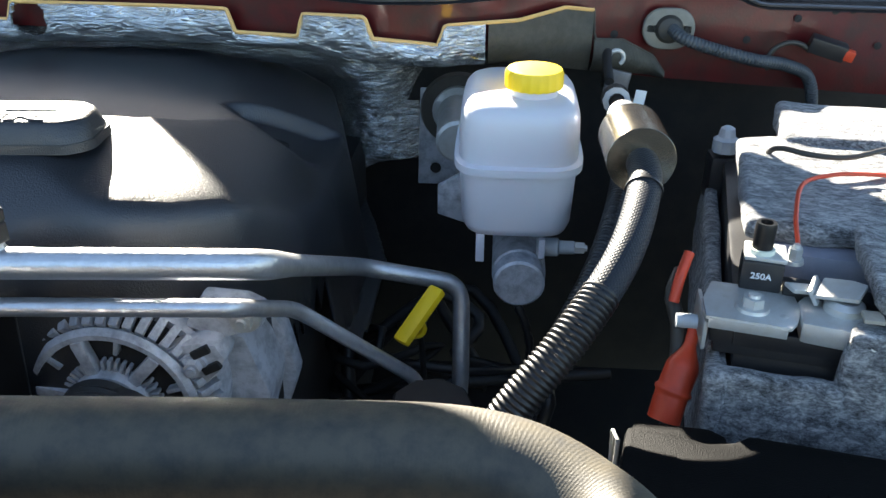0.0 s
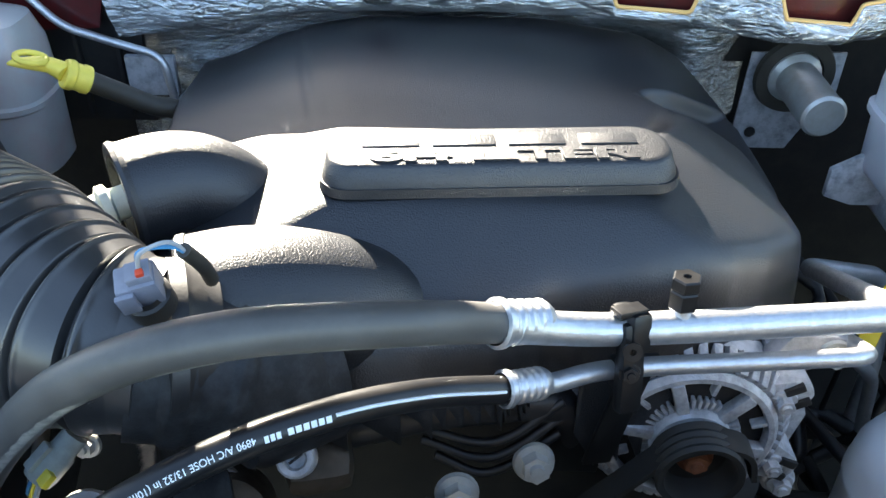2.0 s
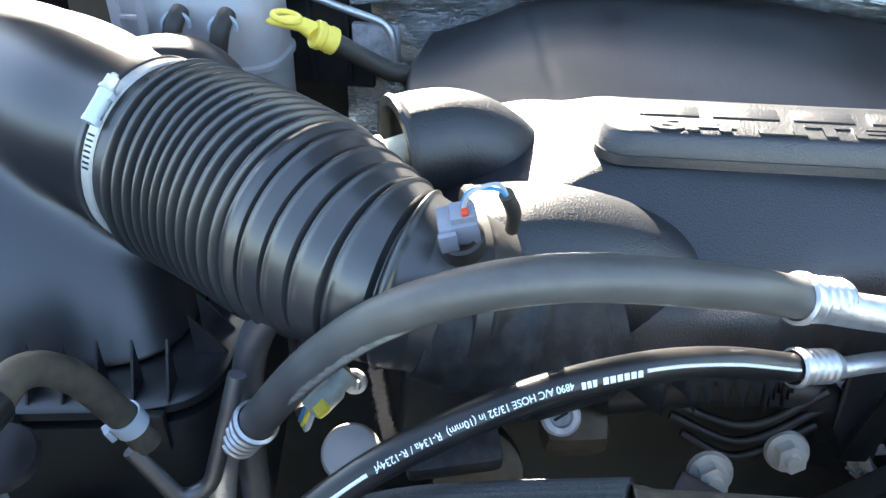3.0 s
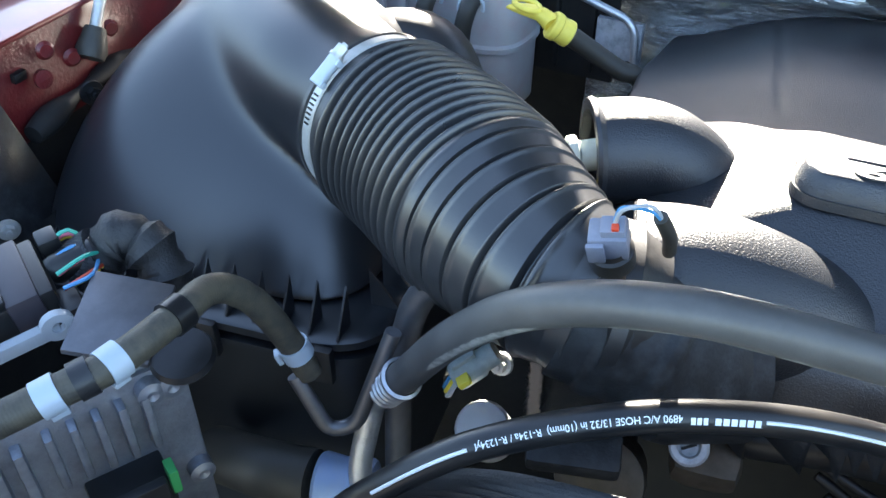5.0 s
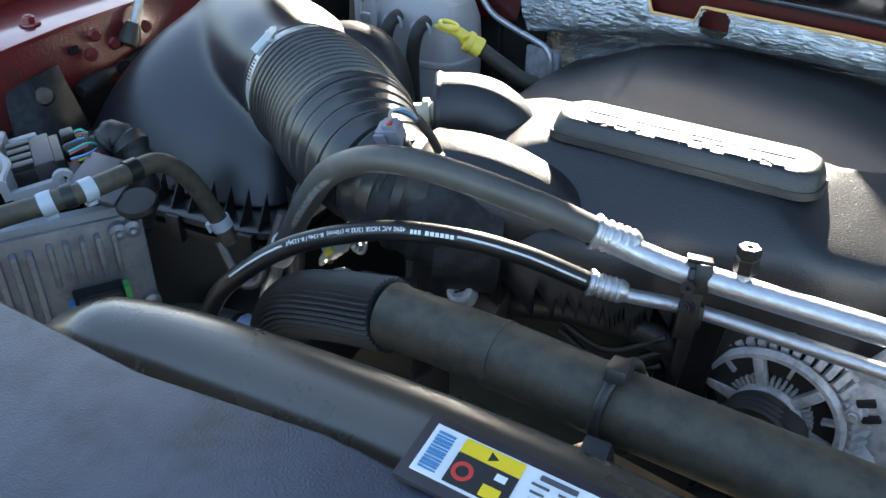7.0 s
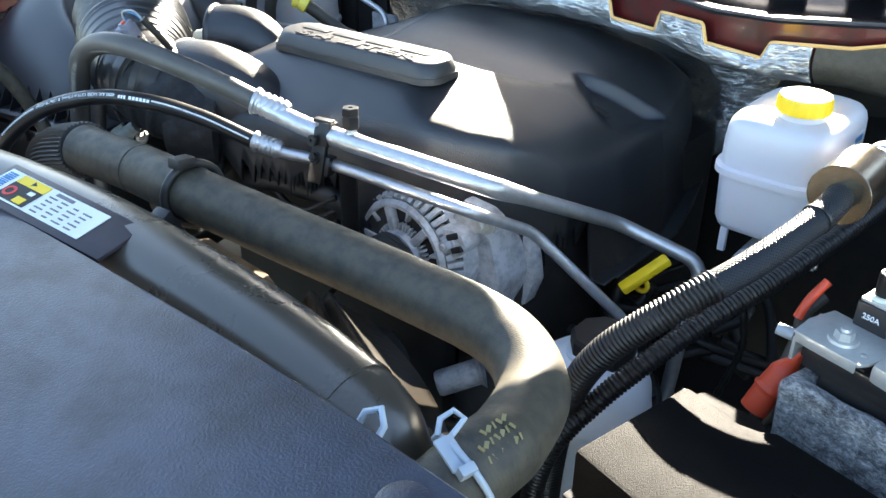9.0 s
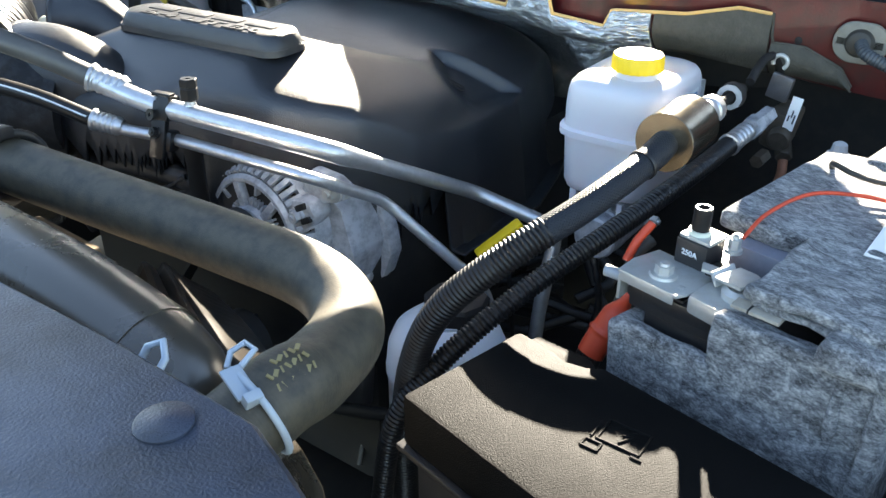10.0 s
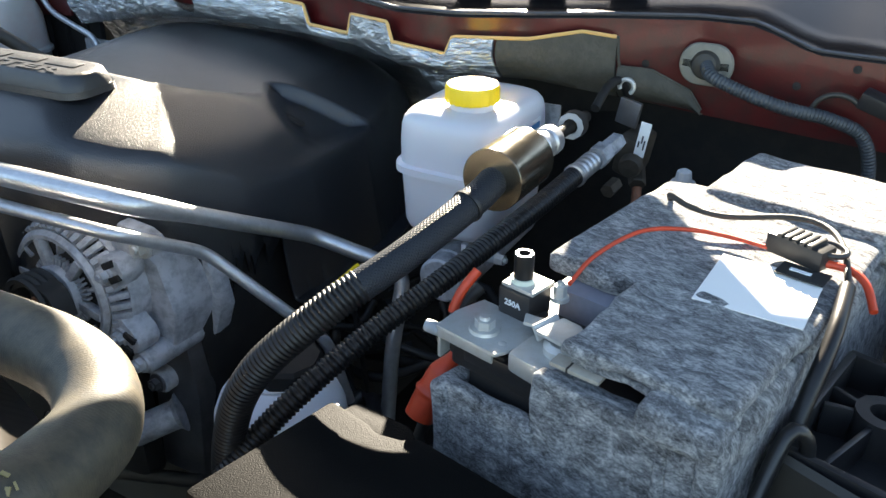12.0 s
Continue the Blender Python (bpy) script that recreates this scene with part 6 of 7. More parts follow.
for i in range(5):
    part("grip_rib", box(0.004, 0.021, 0.003, 0.0008), M_PLASTIC, holder, at=HM @ pose(-0.012 + 0.006 * i, 0, 0.0088))
part("strap", tube([HM @ Vector((0.018 + 0.012 * math.cos(a), 0.008 + 0.010 * math.sin(a), 0.004)) for a in np.linspace(-1.4, 2.6, 16)], 0.0022, 8), M_PLASTIC, holder)
part("tag", box(0.034, 0.020, 0.0008, 0), M_PRINT, holder, "black printed tag", BT @ pose(0.172, 0.190, 1.1715, 0, 0, 0))
part("tag_mark", box(0.015, 0.004, 0.0006, 0), M_PRINTWHITE, holder, at=BT @ pose(0.170, 0.190, 1.1724, 0, 0, 0))
blkwire = thing("black_wire", "thin black wire over the battery felt", "wire")
L = [BT @ Vector(q) for q in ((0.034, 0.270, 1.155), (0.040, 0.243, 1.176), (0.066, 0.228, 1.178), (0.096, 0.230, 1.178), (0.134, 0.262, 1.178), (0.160, 0.264, 1.178), (0.182, 0.238, 1.178), (0.202, 0.190, 1.172), (0.212, 0.140, 1.160), (0.215, 0.095, 1.13), (0.216, 0.06, 1.06), (0.217, 0.05, 1.0))]
part("insulation", tube(smooth_path(L, 60), 0.0024, 8), M_RUBBER, blkwire)
part("taped_end", tube(smooth_path([L[7], L[8], L[9], L[10]], 24), 0.0055, 10), M_LOOM, blkwire, "taped black end")
rcable = thing("side_cable", "black cable looped beside the battery", "cable")
L = [BT @ Vector(q) for q in ((0.214, -0.03, 0.98), (0.215, 0.02, 1.075), (0.217, 0.058, 1.128), (0.222, 0.068, 1.134), (0.228, 0.072, 1.124), (0.229, 0.073, 1.10))]
part("insulation", tube(smooth_path(L, 40), 0.005, 10), M_GLOSSHOSE, rcable)
washer = thing("grey_sensor_cap", "pale grey plastic sensor cap behind the battery", "sensor")
part("cap", lathe([(0.0, 0), (0.018, 0), (0.018, 0.018), (0.012, 0.022), (0.010, 0.034), (0.005, 0.037), (0.0, 0.037)], 9, 20), M_LIGHTGREY, washer, at=pose(0.648, 0.585, 1.133) @ Matrix.Scale(0.7, 4))
part("base", box(0.032, 0.03, 0.05, 0.006), M_PLASTIC, washer, at=pose(0.650, 0.588, 1.105))

# ---- fuse box ----
fbx = thing("fuse_box", "black textured plastic fuse box with an embossed battery symbol", "fuse box", at=Matrix.Translation((0.482, 0.088, 0)) @ Matrix.Rotation(radians(-12.5), 4, "Z"))
outline = [(0.0, 0.0), (0.26, -0.005), (0.27, 0.005), (0.27, 0.138), (0.075, 0.134), (0.066, 0.125), (0.050, 0.119), (0.036, 0.122), (0.0, 0.122)]
part("lid", plate(outline, 0.045, 0.005), M_BOX, fbx, at=pose(0, 0, 1.042))
part("low_corner", plate([(0.0, 0.10), (0.064, 0.10), (0.064, 0.142), (0.052, 0.148), (0.004, 0.142)], 0.034, 0.004), M_BOX, fbx, at=pose(0, 0, 1.042))
part("body", plate([(0.006, 0.008), (0.262, 0.004), (0.262, 0.13), (0.006, 0.13)], 0.16, 0.004), M_PLASTIC, fbx, at=pose(0, 0, 0.88))
part("rim", plate([(-0.004, -0.004), (0.272, -0.008), (0.272, 0.136), (-0.004, 0.136)], 0.006, 0.002), M_PLASTIC, fbx, at=pose(0, 0, 1.036))
part("latch", box(0.03, 0.012, 0.03, 0.002), M_PLASTIC, fbx, at=pose(0.09, -0.010, 1.035))
part("latch", box(0.012, 0.03, 0.03, 0.002), M_PLASTIC, fbx, at=pose(-0.008, 0.06, 1.035))
part("spring_wire", tube([(-0.006, 0.128, 1.02), (-0.008, 0.132, 1.072), (-0.004, 0.122, 1.074), (-0.003, 0.116, 1.02)], 0.0016, 8), M_STEEL, fbx)
SYM = pose(0.133, 0.081, 1.0872, 0, 0, 12)
for a, b in (((-0.014, -0.010), (0.016, -0.010)), ((0.016, -0.010), (0.016, 0.012)), ((0.016, 0.012), (-0.014, 0.012)), ((-0.014, 0.012), (-0.014, -0.010)), ((-0.020, -0.022), (-0.008, -0.022)), ((-0.008, -0.022), (-0.008, -0.014)), ((-0.008, -0.014), (-0.020, -0.014)), ((-0.020, -0.014), (-0.020, -0.022)), ((0.0, -0.006), (0.006, 0.004)), ((0.006, 0.004), (0.0, 0.002)), ((0.0, 0.002), (0.006, 0.010)), ((-0.018, -0.010), (-0.018, 0.0)), ((0.012, -0.014), (0.020, -0.014))):
    part("symbol_line", tube([SYM @ Vector((*a, 0)), SYM @ Vector((*b, 0))], 0.0011, 6), M_BOX, fbx)

# ---- bottle below the hoses ----
bottle = thing("washer_bottle", "bluish white plastic reservoir bottle with a black cap", "bottle", at=pose(0.372, 0.300, 0.838))
part("body", lathe([(0.0, 0.0), (0.055, 0.0), (0.062, 0.01), (0.062, 0.095), (0.064, 0.098), (0.064, 0.104), (0.063, 0.108), (0.061, 0.128), (0.055, 0.143), (0.044, 0.153), (0.028, 0.159), (0.028, 0.162)], 40), M_WHITE, bottle)
part("cap", lathe([(0.0, 0), (0.033, 0), (0.034, 0.002), (0.034, 0.02), (0.031, 0.024), (0.012, 0.026), (0.0, 0.026)], 9, 20), M_DARK, bottle, "black cap", pose(0.004, 0.010, 0.156))
part("ink_mark", box(0.003, 0.001, 0.010, 0), M_PRINTBLUE, bottle, "blue ink mark", pose(0.025, -0.0548, 0.130, -40, 20, 25))
oil = thing("oil_dipstick", "bright yellow oil dipstick handle", "dipstick")
a, b = Vector((0.372, 0.440, 1.046)), Vector((0.341, 0.400, 1.012))
part("grip", box(0.016, 0.009, (a - b).length, 0.003), M_YELLOW, oil, at=along((a + b) / 2, a))
part("eye", tube([(0.352 + 0.008 * math.cos(t), 0.424, 1.012 + 0.008 * math.sin(t)) for t in np.linspace(0, 6.28, 16)], 0.003, 8), M_YELLOW, oil)
part("stem", tube([(0.352, 0.43, 1.02), (0.356, 0.445, 0.98), (0.36, 0.46, 0.85)], 0.003, 8), M_DARK, oil)

# ---- passenger side ----
pcm = thing("engine_computer", "finned cast aluminium engine control module standing upright", "control module")
PM = Matrix.Translation((-0.421, 0.053, 1.141)) @ Matrix(((-0.43, 0.903, 0.0, 0), (-0.903, -0.43, 0.0, 0), (0.0, 0.0, 1.0, 0), (0, 0, 0, 1)))
# local x runs forward along the plate, y points away from the engine, z up
part("plate", box(0.24, 0.022, 0.19, 0.004), M_MODULE, pcm, at=PM @ pose(0.12, -0.012, -0.095))
fin = box(0.0065, 0.018, 0.165, 0.0022)
for i in range(9):
    part("fin", fin, M_MODULE, pcm, at=PM @ pose(0.106 + 0.0142 * i, 0.002, -0.096))
sfin = box(0.0055, 0.017, 0.045, 0.002)
for i in range(5):
    part("short_fin", sfin, M_MODULE, pcm, at=PM @ pose(0.030 + 0.0145 * i, 0.002, -0.034))
for x, z in ((0.012, -0.012), (0.008, -0.10), (0.010, -0.178), (0.025, -0.012)):
    part("boss", lathe([(0.0, 0), (0.009, 0), (0.009, 0.012), (0.004, 0.014), (0.0, 0.012)], 18), M_MODULE, pcm, at=PM @ pose(x, -0.004, z, -90))
part("top_rail", box(0.22, 0.014, 0.010, 0.002), M_LIGHTGREY, pcm, at=PM @ pose(0.13, -0.012, 0.004))
plug2 = thing("computer_plug", "black plug with green and red locks on the control module", "connector")
part("housing", box(0.050, 0.030, 0.055, 0.003), M_LOOM, plug2, at=PM @ pose(0.055, 0.012, -0.096))
part("face", box(0.030, 0.010, 0.032, 0.002), M_BLUEGREY, plug2, at=PM @ pose(0.054, 0.03, -0.100))
part("lever", box(0.040, 0.008, 0.018, 0.002), M_PLASTIC, plug2, at=PM @ pose(0.055, 0.032, -0.070))
part("green_lock", box(0.006, 0.014, 0.020, 0.001), M_GREEN, plug2, at=PM @ pose(0.030, 0.026, -0.068))
part("lower_housing", box(0.046, 0.024, 0.070, 0.003), M_LOOM, plug2, at=PM @ pose(0.055, 0.014, -0.150))
part("red_lock", box(0.004, 0.014, 0.075, 0.001), M_RED, plug2, at=PM @ pose(0.029, 0.024, -0.150))
part("red_lock", box(0.004, 0.014, 0.075, 0.001), M_RED, plug2, at=PM @ pose(0.081, 0.024, -0.150))
part("red_lock", box(0.052, 0.014, 0.004, 0.001), M_RED, plug2, at=PM @ pose(0.055, 0.024, -0.186))
part("blue_lock", box(0.006, 0.012, 0.012, 0.001), M_PRINTBLUE, plug2, at=PM @ pose(0.082, 0.024, -0.072))

conn = thing("wiring_connector", "large black wiring connector with a grey locking lever", "connector")
o, ux, uy = Vector((-0.523, 0.017, 1.175)), Vector((0.88, -0.42, -0.06)).normalized(), Vector((0.42, 0.88, 0.12)).normalized()
uz = ux.cross(uy)
CM = Matrix.Translation(o) @ Matrix((ux, uy, uz)).transposed().to_4x4() @ Matrix.Scale(0.98, 4)
part("core", box(0.060, 0.050, 0.032, 0.003), M_LOOM, conn, at=CM)
part("band", box(0.064, 0.020, 0.036, 0.002), M_BROWNBLK, conn, at=CM @ pose(0, 0.006, 0.001))
for i in range(4):
    part("ridge", box(0.010, 0.022, 0.006, 0.001), M_LOOM, conn, at=CM @ pose(-0.022 + 0.015 * i, -0.014, 0.018))
part("socket", lathe([(0.0, 0), (0.008, 0), (0.010, 0.004), (0.010, 0.03), (0, 0.03)], 20), M_LOOM, conn, at=CM @ pose(0.0, 0.026, 0.006, -90))
part("rear_block", box(0.026, 0.014, 0.018, 0.003), M_LOOM, conn, at=CM @ pose(0.030, 0.030, -0.004))
part("rear_block", box(0.018, 0.014, 0.018, 0.003), M_LOOM, conn, at=CM @ pose(-0.022, 0.034, 0.010))
part("lever", loft([[tuple(CM @ Vector((x, -0.030 + 0.004 * math.sin(x * 90) + dy, 0.012 + dz))) for dy, dz in ((-0.004, -0.010), (0.004, -0.010), (0.004, 0.010), (0.002, 0.012), (-0.002, 0.012), (-0.004, 0.010))] for x in np.linspace(-0.053, 0.053, 12)], 30), M_LIGHTGREY, conn, "light grey locking lever")
part("lever_arm", box(0.008, 0.050, 0.010, 0.002), M_LIGHTGREY, conn, at=CM @ pose(0.050, -0.006, 0.004))
part("lever_end", lathe([(0.004, 0), (0.010, 0), (0.010, 0.006), (0.004, 0.006)], 20), M_LIGHTGREY, conn, at=CM @ pose(0.050, 0.018, 0.008, 0, 90))
part("lever_arm", box(0.010, 0.034, 0.014, 0.003), M_LIGHTGREY, conn, at=CM @ pose(-0.050, -0.012, 0.006))
rng = random.Random(4)
loomw = thing("wire_bundle", "bundle of yellow, green and pink wires from the connector", "wires")
for i in range(14):
    a0 = CM @ Vector((-0.028 + 0.004 * i, -0.036, -0.006 + 0.006 * rng.random()))
    mid = a0 + Vector((-0.030 - 0.012 * rng.random(), -0.016 + 0.012 * rng.random(), 0.010 * rng.random()))
    low = a0 + Vector((-0.062, -0.030 + 0.016 * rng.random(), -0.022 + 0.012 * rng.random()))
    end = Vector((-0.66 + 0.02 * rng.random(), -0.09 + 0.03 * rng.random(), 1.08))
    part("wire", tube(smooth_path([a0, mid, low, end], 20), 0.0017, 6), (M_WIREYEL, M_WIREYEL, M_WIREGREEN, M_WIREYEL, M_RED, M_PRINT)[i % 6], loomw)
for i in range(12):
    a0 = CM @ Vector((-0.026 + 0.0052 * i, 0.030, 0.004 + 0.005 * (i % 3)))
    mid = a0 + Vector((0.006, 0.018, 0.001 + 0.004 * rng.random()))
    end = Vector((-0.503 + 0.012 * rng.random(), 0.070, 1.172 + 0.014 * rng.random()))
    part("wire", tube(smooth_path([a0, mid, end], 12), 0.0014, 6), (M_WIREYEL, M_WIREPINK, M_WIREGREEN, M_WIREYEL, M_RED, M_PRINTBLUE)[i % 6], loomw)
tape = thing("taped_harness", "wiring harness wrapped in black fabric tape", "harness")
v = tube(smooth_path([(-0.505, 0.065, 1.175), (-0.492, 0.085, 1.190), (-0.472, 0.09, 1.180), (-0.462, 0.085, 1.15), (-0.465, 0.07, 1.10)], 40), lambda s: 0.017 + 0.002 * math.sin(s * 300) + 0.0015 * math.sin(s * 777), 22)
part("wrap", v, M_TAPE, tape)
part("mesh_collar", tube(smooth_path([(-0.512, 0.058, 1.172), (-0.500, 0.072, 1.182)], 8), 0.020, 20), M_BRAID, tape)
arm = thing("hose_bracket", "black steel bracket holding the heater hose", "bracket")
part("sheet", box(0.05, 0.06, 0.005, 0.001), M_STEELDARK, arm, at=pose(-0.445, 0.035, 1.178, 12, 14, 30))
part("round_foot", lathe([(0.0, 0), (0.018, 0), (0.020, 0.004), (0.018, 0.008), (0.0, 0.008)], 24), M_BLACKSTEEL, arm, at=pose(-0.402, 0.04, 1.160, 12, 10))

heater = thing("heater_hose", "brownish-black rubber hose with pale spring clips", "hose")
HH = [(-0.53, -0.28, 1.13), (-0.475, -0.155, 1.172), (-0.421, -0.050, 1.190), (-0.404, -0.016, 1.195), (-0.400, 0.028, 1.197), (-0.404, 0.062, 1.192), (-0.400, 0.088, 1.165), (-0.393, 0.108, 1.115), (-0.385, 0.114, 1.085)]
HH = [(x + 0.006, y + 0.007, z + 0.004) for x, y, z in HH]
HPATH = smooth_path(HH, 100)
part("rubber", tube(HPATH, 0.0095, 24), M_RADHOSE, heater)
part("metal_pipe", tube(bent_path([(-0.386, 0.113, 1.09), (-0.362, 0.114, 1.045), (-0.345, 0.125, 1.05), (-0.325, 0.15, 1.13)], 0.012, 30), 0.0058, 14), M_STEELDARK, heater, "dark steel pipe")


def spring_clip(p, q, r):
    c = thing("spring_clip", "pale blue-grey spring clip on the heater hose", "clip", group="heater hose clips")
    m = along(p, q)
    part("band", lathe([(r, -0.006), (r + 0.0012, -0.006), (r + 0.0012, 0.006), (r, 0.006)], 26), M_PALECLIP, c, at=m)
    part("ear", box(0.008, 0.004, 0.010, 0.001), M_PALECLIP, c, at=m @ pose(0.0, -r - 0.003, 0))
    part("slot", box(0.006, 0.003, 0.0025, 0), M_DARK, c, at=m @ pose(r * 0.62, -r * 0.72, 0, 0, 0, 40))


spring_clip((-0.4125, -0.038, 1.1945), (-0.406, -0.025, 1.197), 0.0098)
spring_clip((-0.398, -0.007, 1.199), (-0.396, 0.007, 1.200), 0.0098)
spring_clip((-0.385, 0.117, 1.112), (-0.382, 0.120, 1.099), 0.0098)
part("coupling", tube(smooth_path([(-0.4065, -0.026, 1.1965), (-0.402, -0.017, 1.198)], 8), 0.0112, 20), M_PLASTIC, heater, "black ribbed coupling")
part("hose_strap", tube(smooth_path([(-0.3945, 0.031, 1.201), (-0.3945, 0.043, 1.201)], 6), 0.0112, 20), M_BLACKSTEEL, heater, "black strap")

cool = thing("coolant_tank", "aged translucent coolant tank with two hose stubs", "coolant tank")
secs = [ring_at((-0.60, 0.72, z), (1, 0, 0), (0, 1, 0), wx, wy, 40, 3.4) for z, wx, wy in ((1.00, 0.09, 0.05), (1.005, 0.10, 0.06), (1.085, 0.102, 0.062), (1.088, 0.106, 0.066), (1.094, 0.106, 0.066), (1.097, 0.102, 0.062), (1.15, 0.10, 0.06), (1.18, 0.09, 0.05), (1.187, 0.07, 0.035))]
part("body", loft(secs, 50), M_COOLANT, cool)
part("ladder_post", box(0.012, 0.008, 0.12, 0.002), M_COOLANT, cool, at=pose(-0.668, 0.648, 1.16))
part("ladder_post", box(0.012, 0.008, 0.12, 0.002), M_COOLANT, cool, at=pose(-0.635, 0.648, 1.16))
for i in range(3):
    part("rung", box(0.03, 0.006, 0.005, 0.001), M_COOLANT, cool, at=pose(-0.651, 0.648, 1.12 + 0.035 * i))
for x in (-0.592, -0.536):
    part("stub_hose", tube(smooth_path([(x, 0.655, 1.162), (x, 0.635, 1.155), (x - 0.006, 0.628, 1.12), (x - 0.012, 0.635, 1.05), (x - 0.01, 0.64, 0.95)], 30), 0.0105, 16), M_RUBBER, cool, "black hose")
    part("hose_clip", tube([(x + 0.013 * math.cos(t), 0.640 + 0.006 * math.cos(t), 1.153 + 0.013 * math.sin(t)) for t in np.linspace(-0.4, 3.6, 16)], 0.0028, 6), M_PALECLIP, cool, "pale zinc clip")
neckring = thing("air_elbow", "rounded black plastic elbow behind the air box", "duct")
part("elbow", tube(smooth_path([(-0.47, 0.47, 1.02), (-0.475, 0.475, 1.12), (-0.50, 0.47, 1.165), (-0.56, 0.45, 1.16)], 30), 0.045, 28), M_PLASTIC, neckring)

dip = thing("transmission_dipstick", "faded yellow dipstick cap on a black tube", "dipstick")
part("tube", tube(smooth_path([(-0.395, 0.598, 1.163), (-0.372, 0.615, 1.142), (-0.345, 0.628, 1.122), (-0.325, 0.64, 1.11), (-0.30, 0.66, 1.05)], 30), 0.0105, 18), M_RUBBER, dip, "black tube")
part("collar", lathe([(0.0, 0.0), (0.0135, 0.0), (0.0150, 0.002), (0.0150, 0.008), (0.0135, 0.010), (0.0135, 0.016), (0.0145, 0.018), (0.0140, 0.024), (0.0, 0.024)], 24), M_YELLOW2, dip, at=along((-0.411, 0.584, 1.177), (-0.382, 0.603, 1.156)))
part("cap", loft([ring_at((x, y, z), (0.55, 0.835, 0), (0.42, -0.28, 0.86), w, h, 24, 2.6) for x, y, z, w, h in ((-0.452, 0.572, 1.193, 0.002, 0.001), (-0.450, 0.573, 1.193, 0.008, 0.0035), (-0.440, 0.577, 1.191, 0.0125, 0.0050), (-0.428, 0.580, 1.188, 0.0130, 0.0058), (-0.418, 0.583, 1.184, 0.0100, 0.0065), (-0.408, 0.586, 1.176, 0.0105, 0.0095))], 50), M_YELLOW2, dip)
part("ring_pull", tube([(-0.436 + 0.0135 * math.cos(t), 0.578 + 0.011 * math.sin(t), 1.1945 - 0.003 * math.cos(t)) for t in np.linspace(0, 6.28, 24)], 0.0032, 10), M_YELLOW2, dip)
wash = thing("fuel_line", "bent bright steel line along the firewall", "pipe")
part("line", tube(bent_path([(-0.56, 0.78, 1.22), (-0.49, 0.765, 1.155), (-0.42, 0.76, 1.135), (-0.375, 0.755, 1.125), (-0.365, 0.75, 1.05)], 0.02, 60), 0.005, 14), M_ALU, wash)
part("bracket", box(0.06, 0.01, 0.05, 0.002), M_CAST, wash, at=pose(-0.40, 0.78, 1.09))
hv = thing("heater_box_panel", "dark panel behind the coolant tank", "panel")
part("sheet", box(0.16, 0.01, 0.20, 0.003), M_DARK, hv, at=pose(-0.49, 0.80, 1.12))
for i in range(3):
    part("rib", box(0.006, 0.012, 0.18, 0.002), M_DARK, hv, at=pose(-0.54 + 0.05 * i, 0.793, 1.12))

# ---- engine front and the clutter between hoses ----
thr = thing("throttle_body", "black throttle body with pale fittings under the hoses", "throttle")
part("body", lathe([(0.0, 0), (0.050, 0), (0.053, 0.01), (0.053, 0.06), (0.0, 0.06)], 40), M_BOOT, thr, at=along((-0.168, 0.196, 1.142), (-0.05, 0.28, 1.13)))
part("boot", tube(smooth_path([(-0.212, 0.188, 1.178), (-0.18, 0.193, 1.168), (-0.145, 0.206, 1.150), (-0.125, 0.218, 1.138)], 50), lambda s: 0.0505 - 0.05 * s + (0.0025 if 0.02 < s < 0.03 or 0.045 < s < 0.052 else 0), 44), M_BOOT, thr, "dusty black rubber boot")
part("foot", box(0.06, 0.03, 0.02, 0.005), M_BOOT, thr, at=pose(-0.19, 0.15, 1.09, 20, 0, 20))
wconn = thing("sensor_connector", "pale grey-green connector with coloured wires", "connector")
WM = along((-0.289, 0.170, 1.086), (-0.256, 0.200, 1.116)) @ Matrix.Scale(0.8, 4)
part("body", lathe([(0.0, 0.004), (0.009, 0.004), (0.0105, 0), (0.0125, 0.001), (0.0135, 0.006), (0.0135, 0.026), (0.011, 0.03), (0.011, 0.045), (0, 0.045)], 20), M_PALEGREEN, wconn, at=WM)
part("clip", box(0.010, 0.005, 0.024, 0.001), M_PALEGREEN, wconn, at=WM @ pose(0, 0.0145, 0.018))
part("lock", box(0.012, 0.006, 0.012, 0.001), M_WIREYEL, wconn, "yellow lock tab", WM @ pose(-0.014, 0.006, 0.01))
for k, mm in enumerate((M_PRINTBLUE, M_WIREYEL, M_LIGHTGREY)):
    part("wire", tube(smooth_path([WM @ Vector((0.006 - 0.006 * k, 0, 0)), WM @ Vector((0.004 - 0.006 * k, -0.006, -0.014)), WM @ Vector((0.02, -0.02, -0.012)), WM @ Vector((0.05, -0.03, 0.0))], 14), 0.002, 6), mm, wconn)
part("sleeve", tube(smooth_path([WM @ Vector((0.02, -0.02, -0.012)), WM @ Vector((0.055, -0.03, 0.0)), WM @ Vector((0.10, -0.03, 0.03))], 14), 0.006, 10), M_RUBBER, wconn)
for i, (p, q) in enumerate((((-0.266, 0.198, 1.088), (-0.266, 0.11, 1.13)), ((-0.180, 0.200, 1.055), (-0.180, 0.12, 1.10)))):
    bo = thing("engine_bolt", "small zinc flange bolt on the engine", "bolt", group="engine bolts")
    part("head", hexbolt(0.006, 0.010, 0.009), M_STEEL, bo, at=along(p, q))
for p in ((0.031, 0.234, 1.040), (-0.024, 0.200, 1.046)):
    bo = thing("pulley_bolt", "grey steel flange bolt on the engine front", "bolt", group="engine bolts")
    part("head", hexbolt(0.0105, 0.016, 0.0155), M_STEEL, bo, at=along(p, (p[0] + 0.01, p[1] - 0.12, p[2] + 0.05)))
disc = thing("round_cap", "pale round plastic cap below the hoses", "cap")
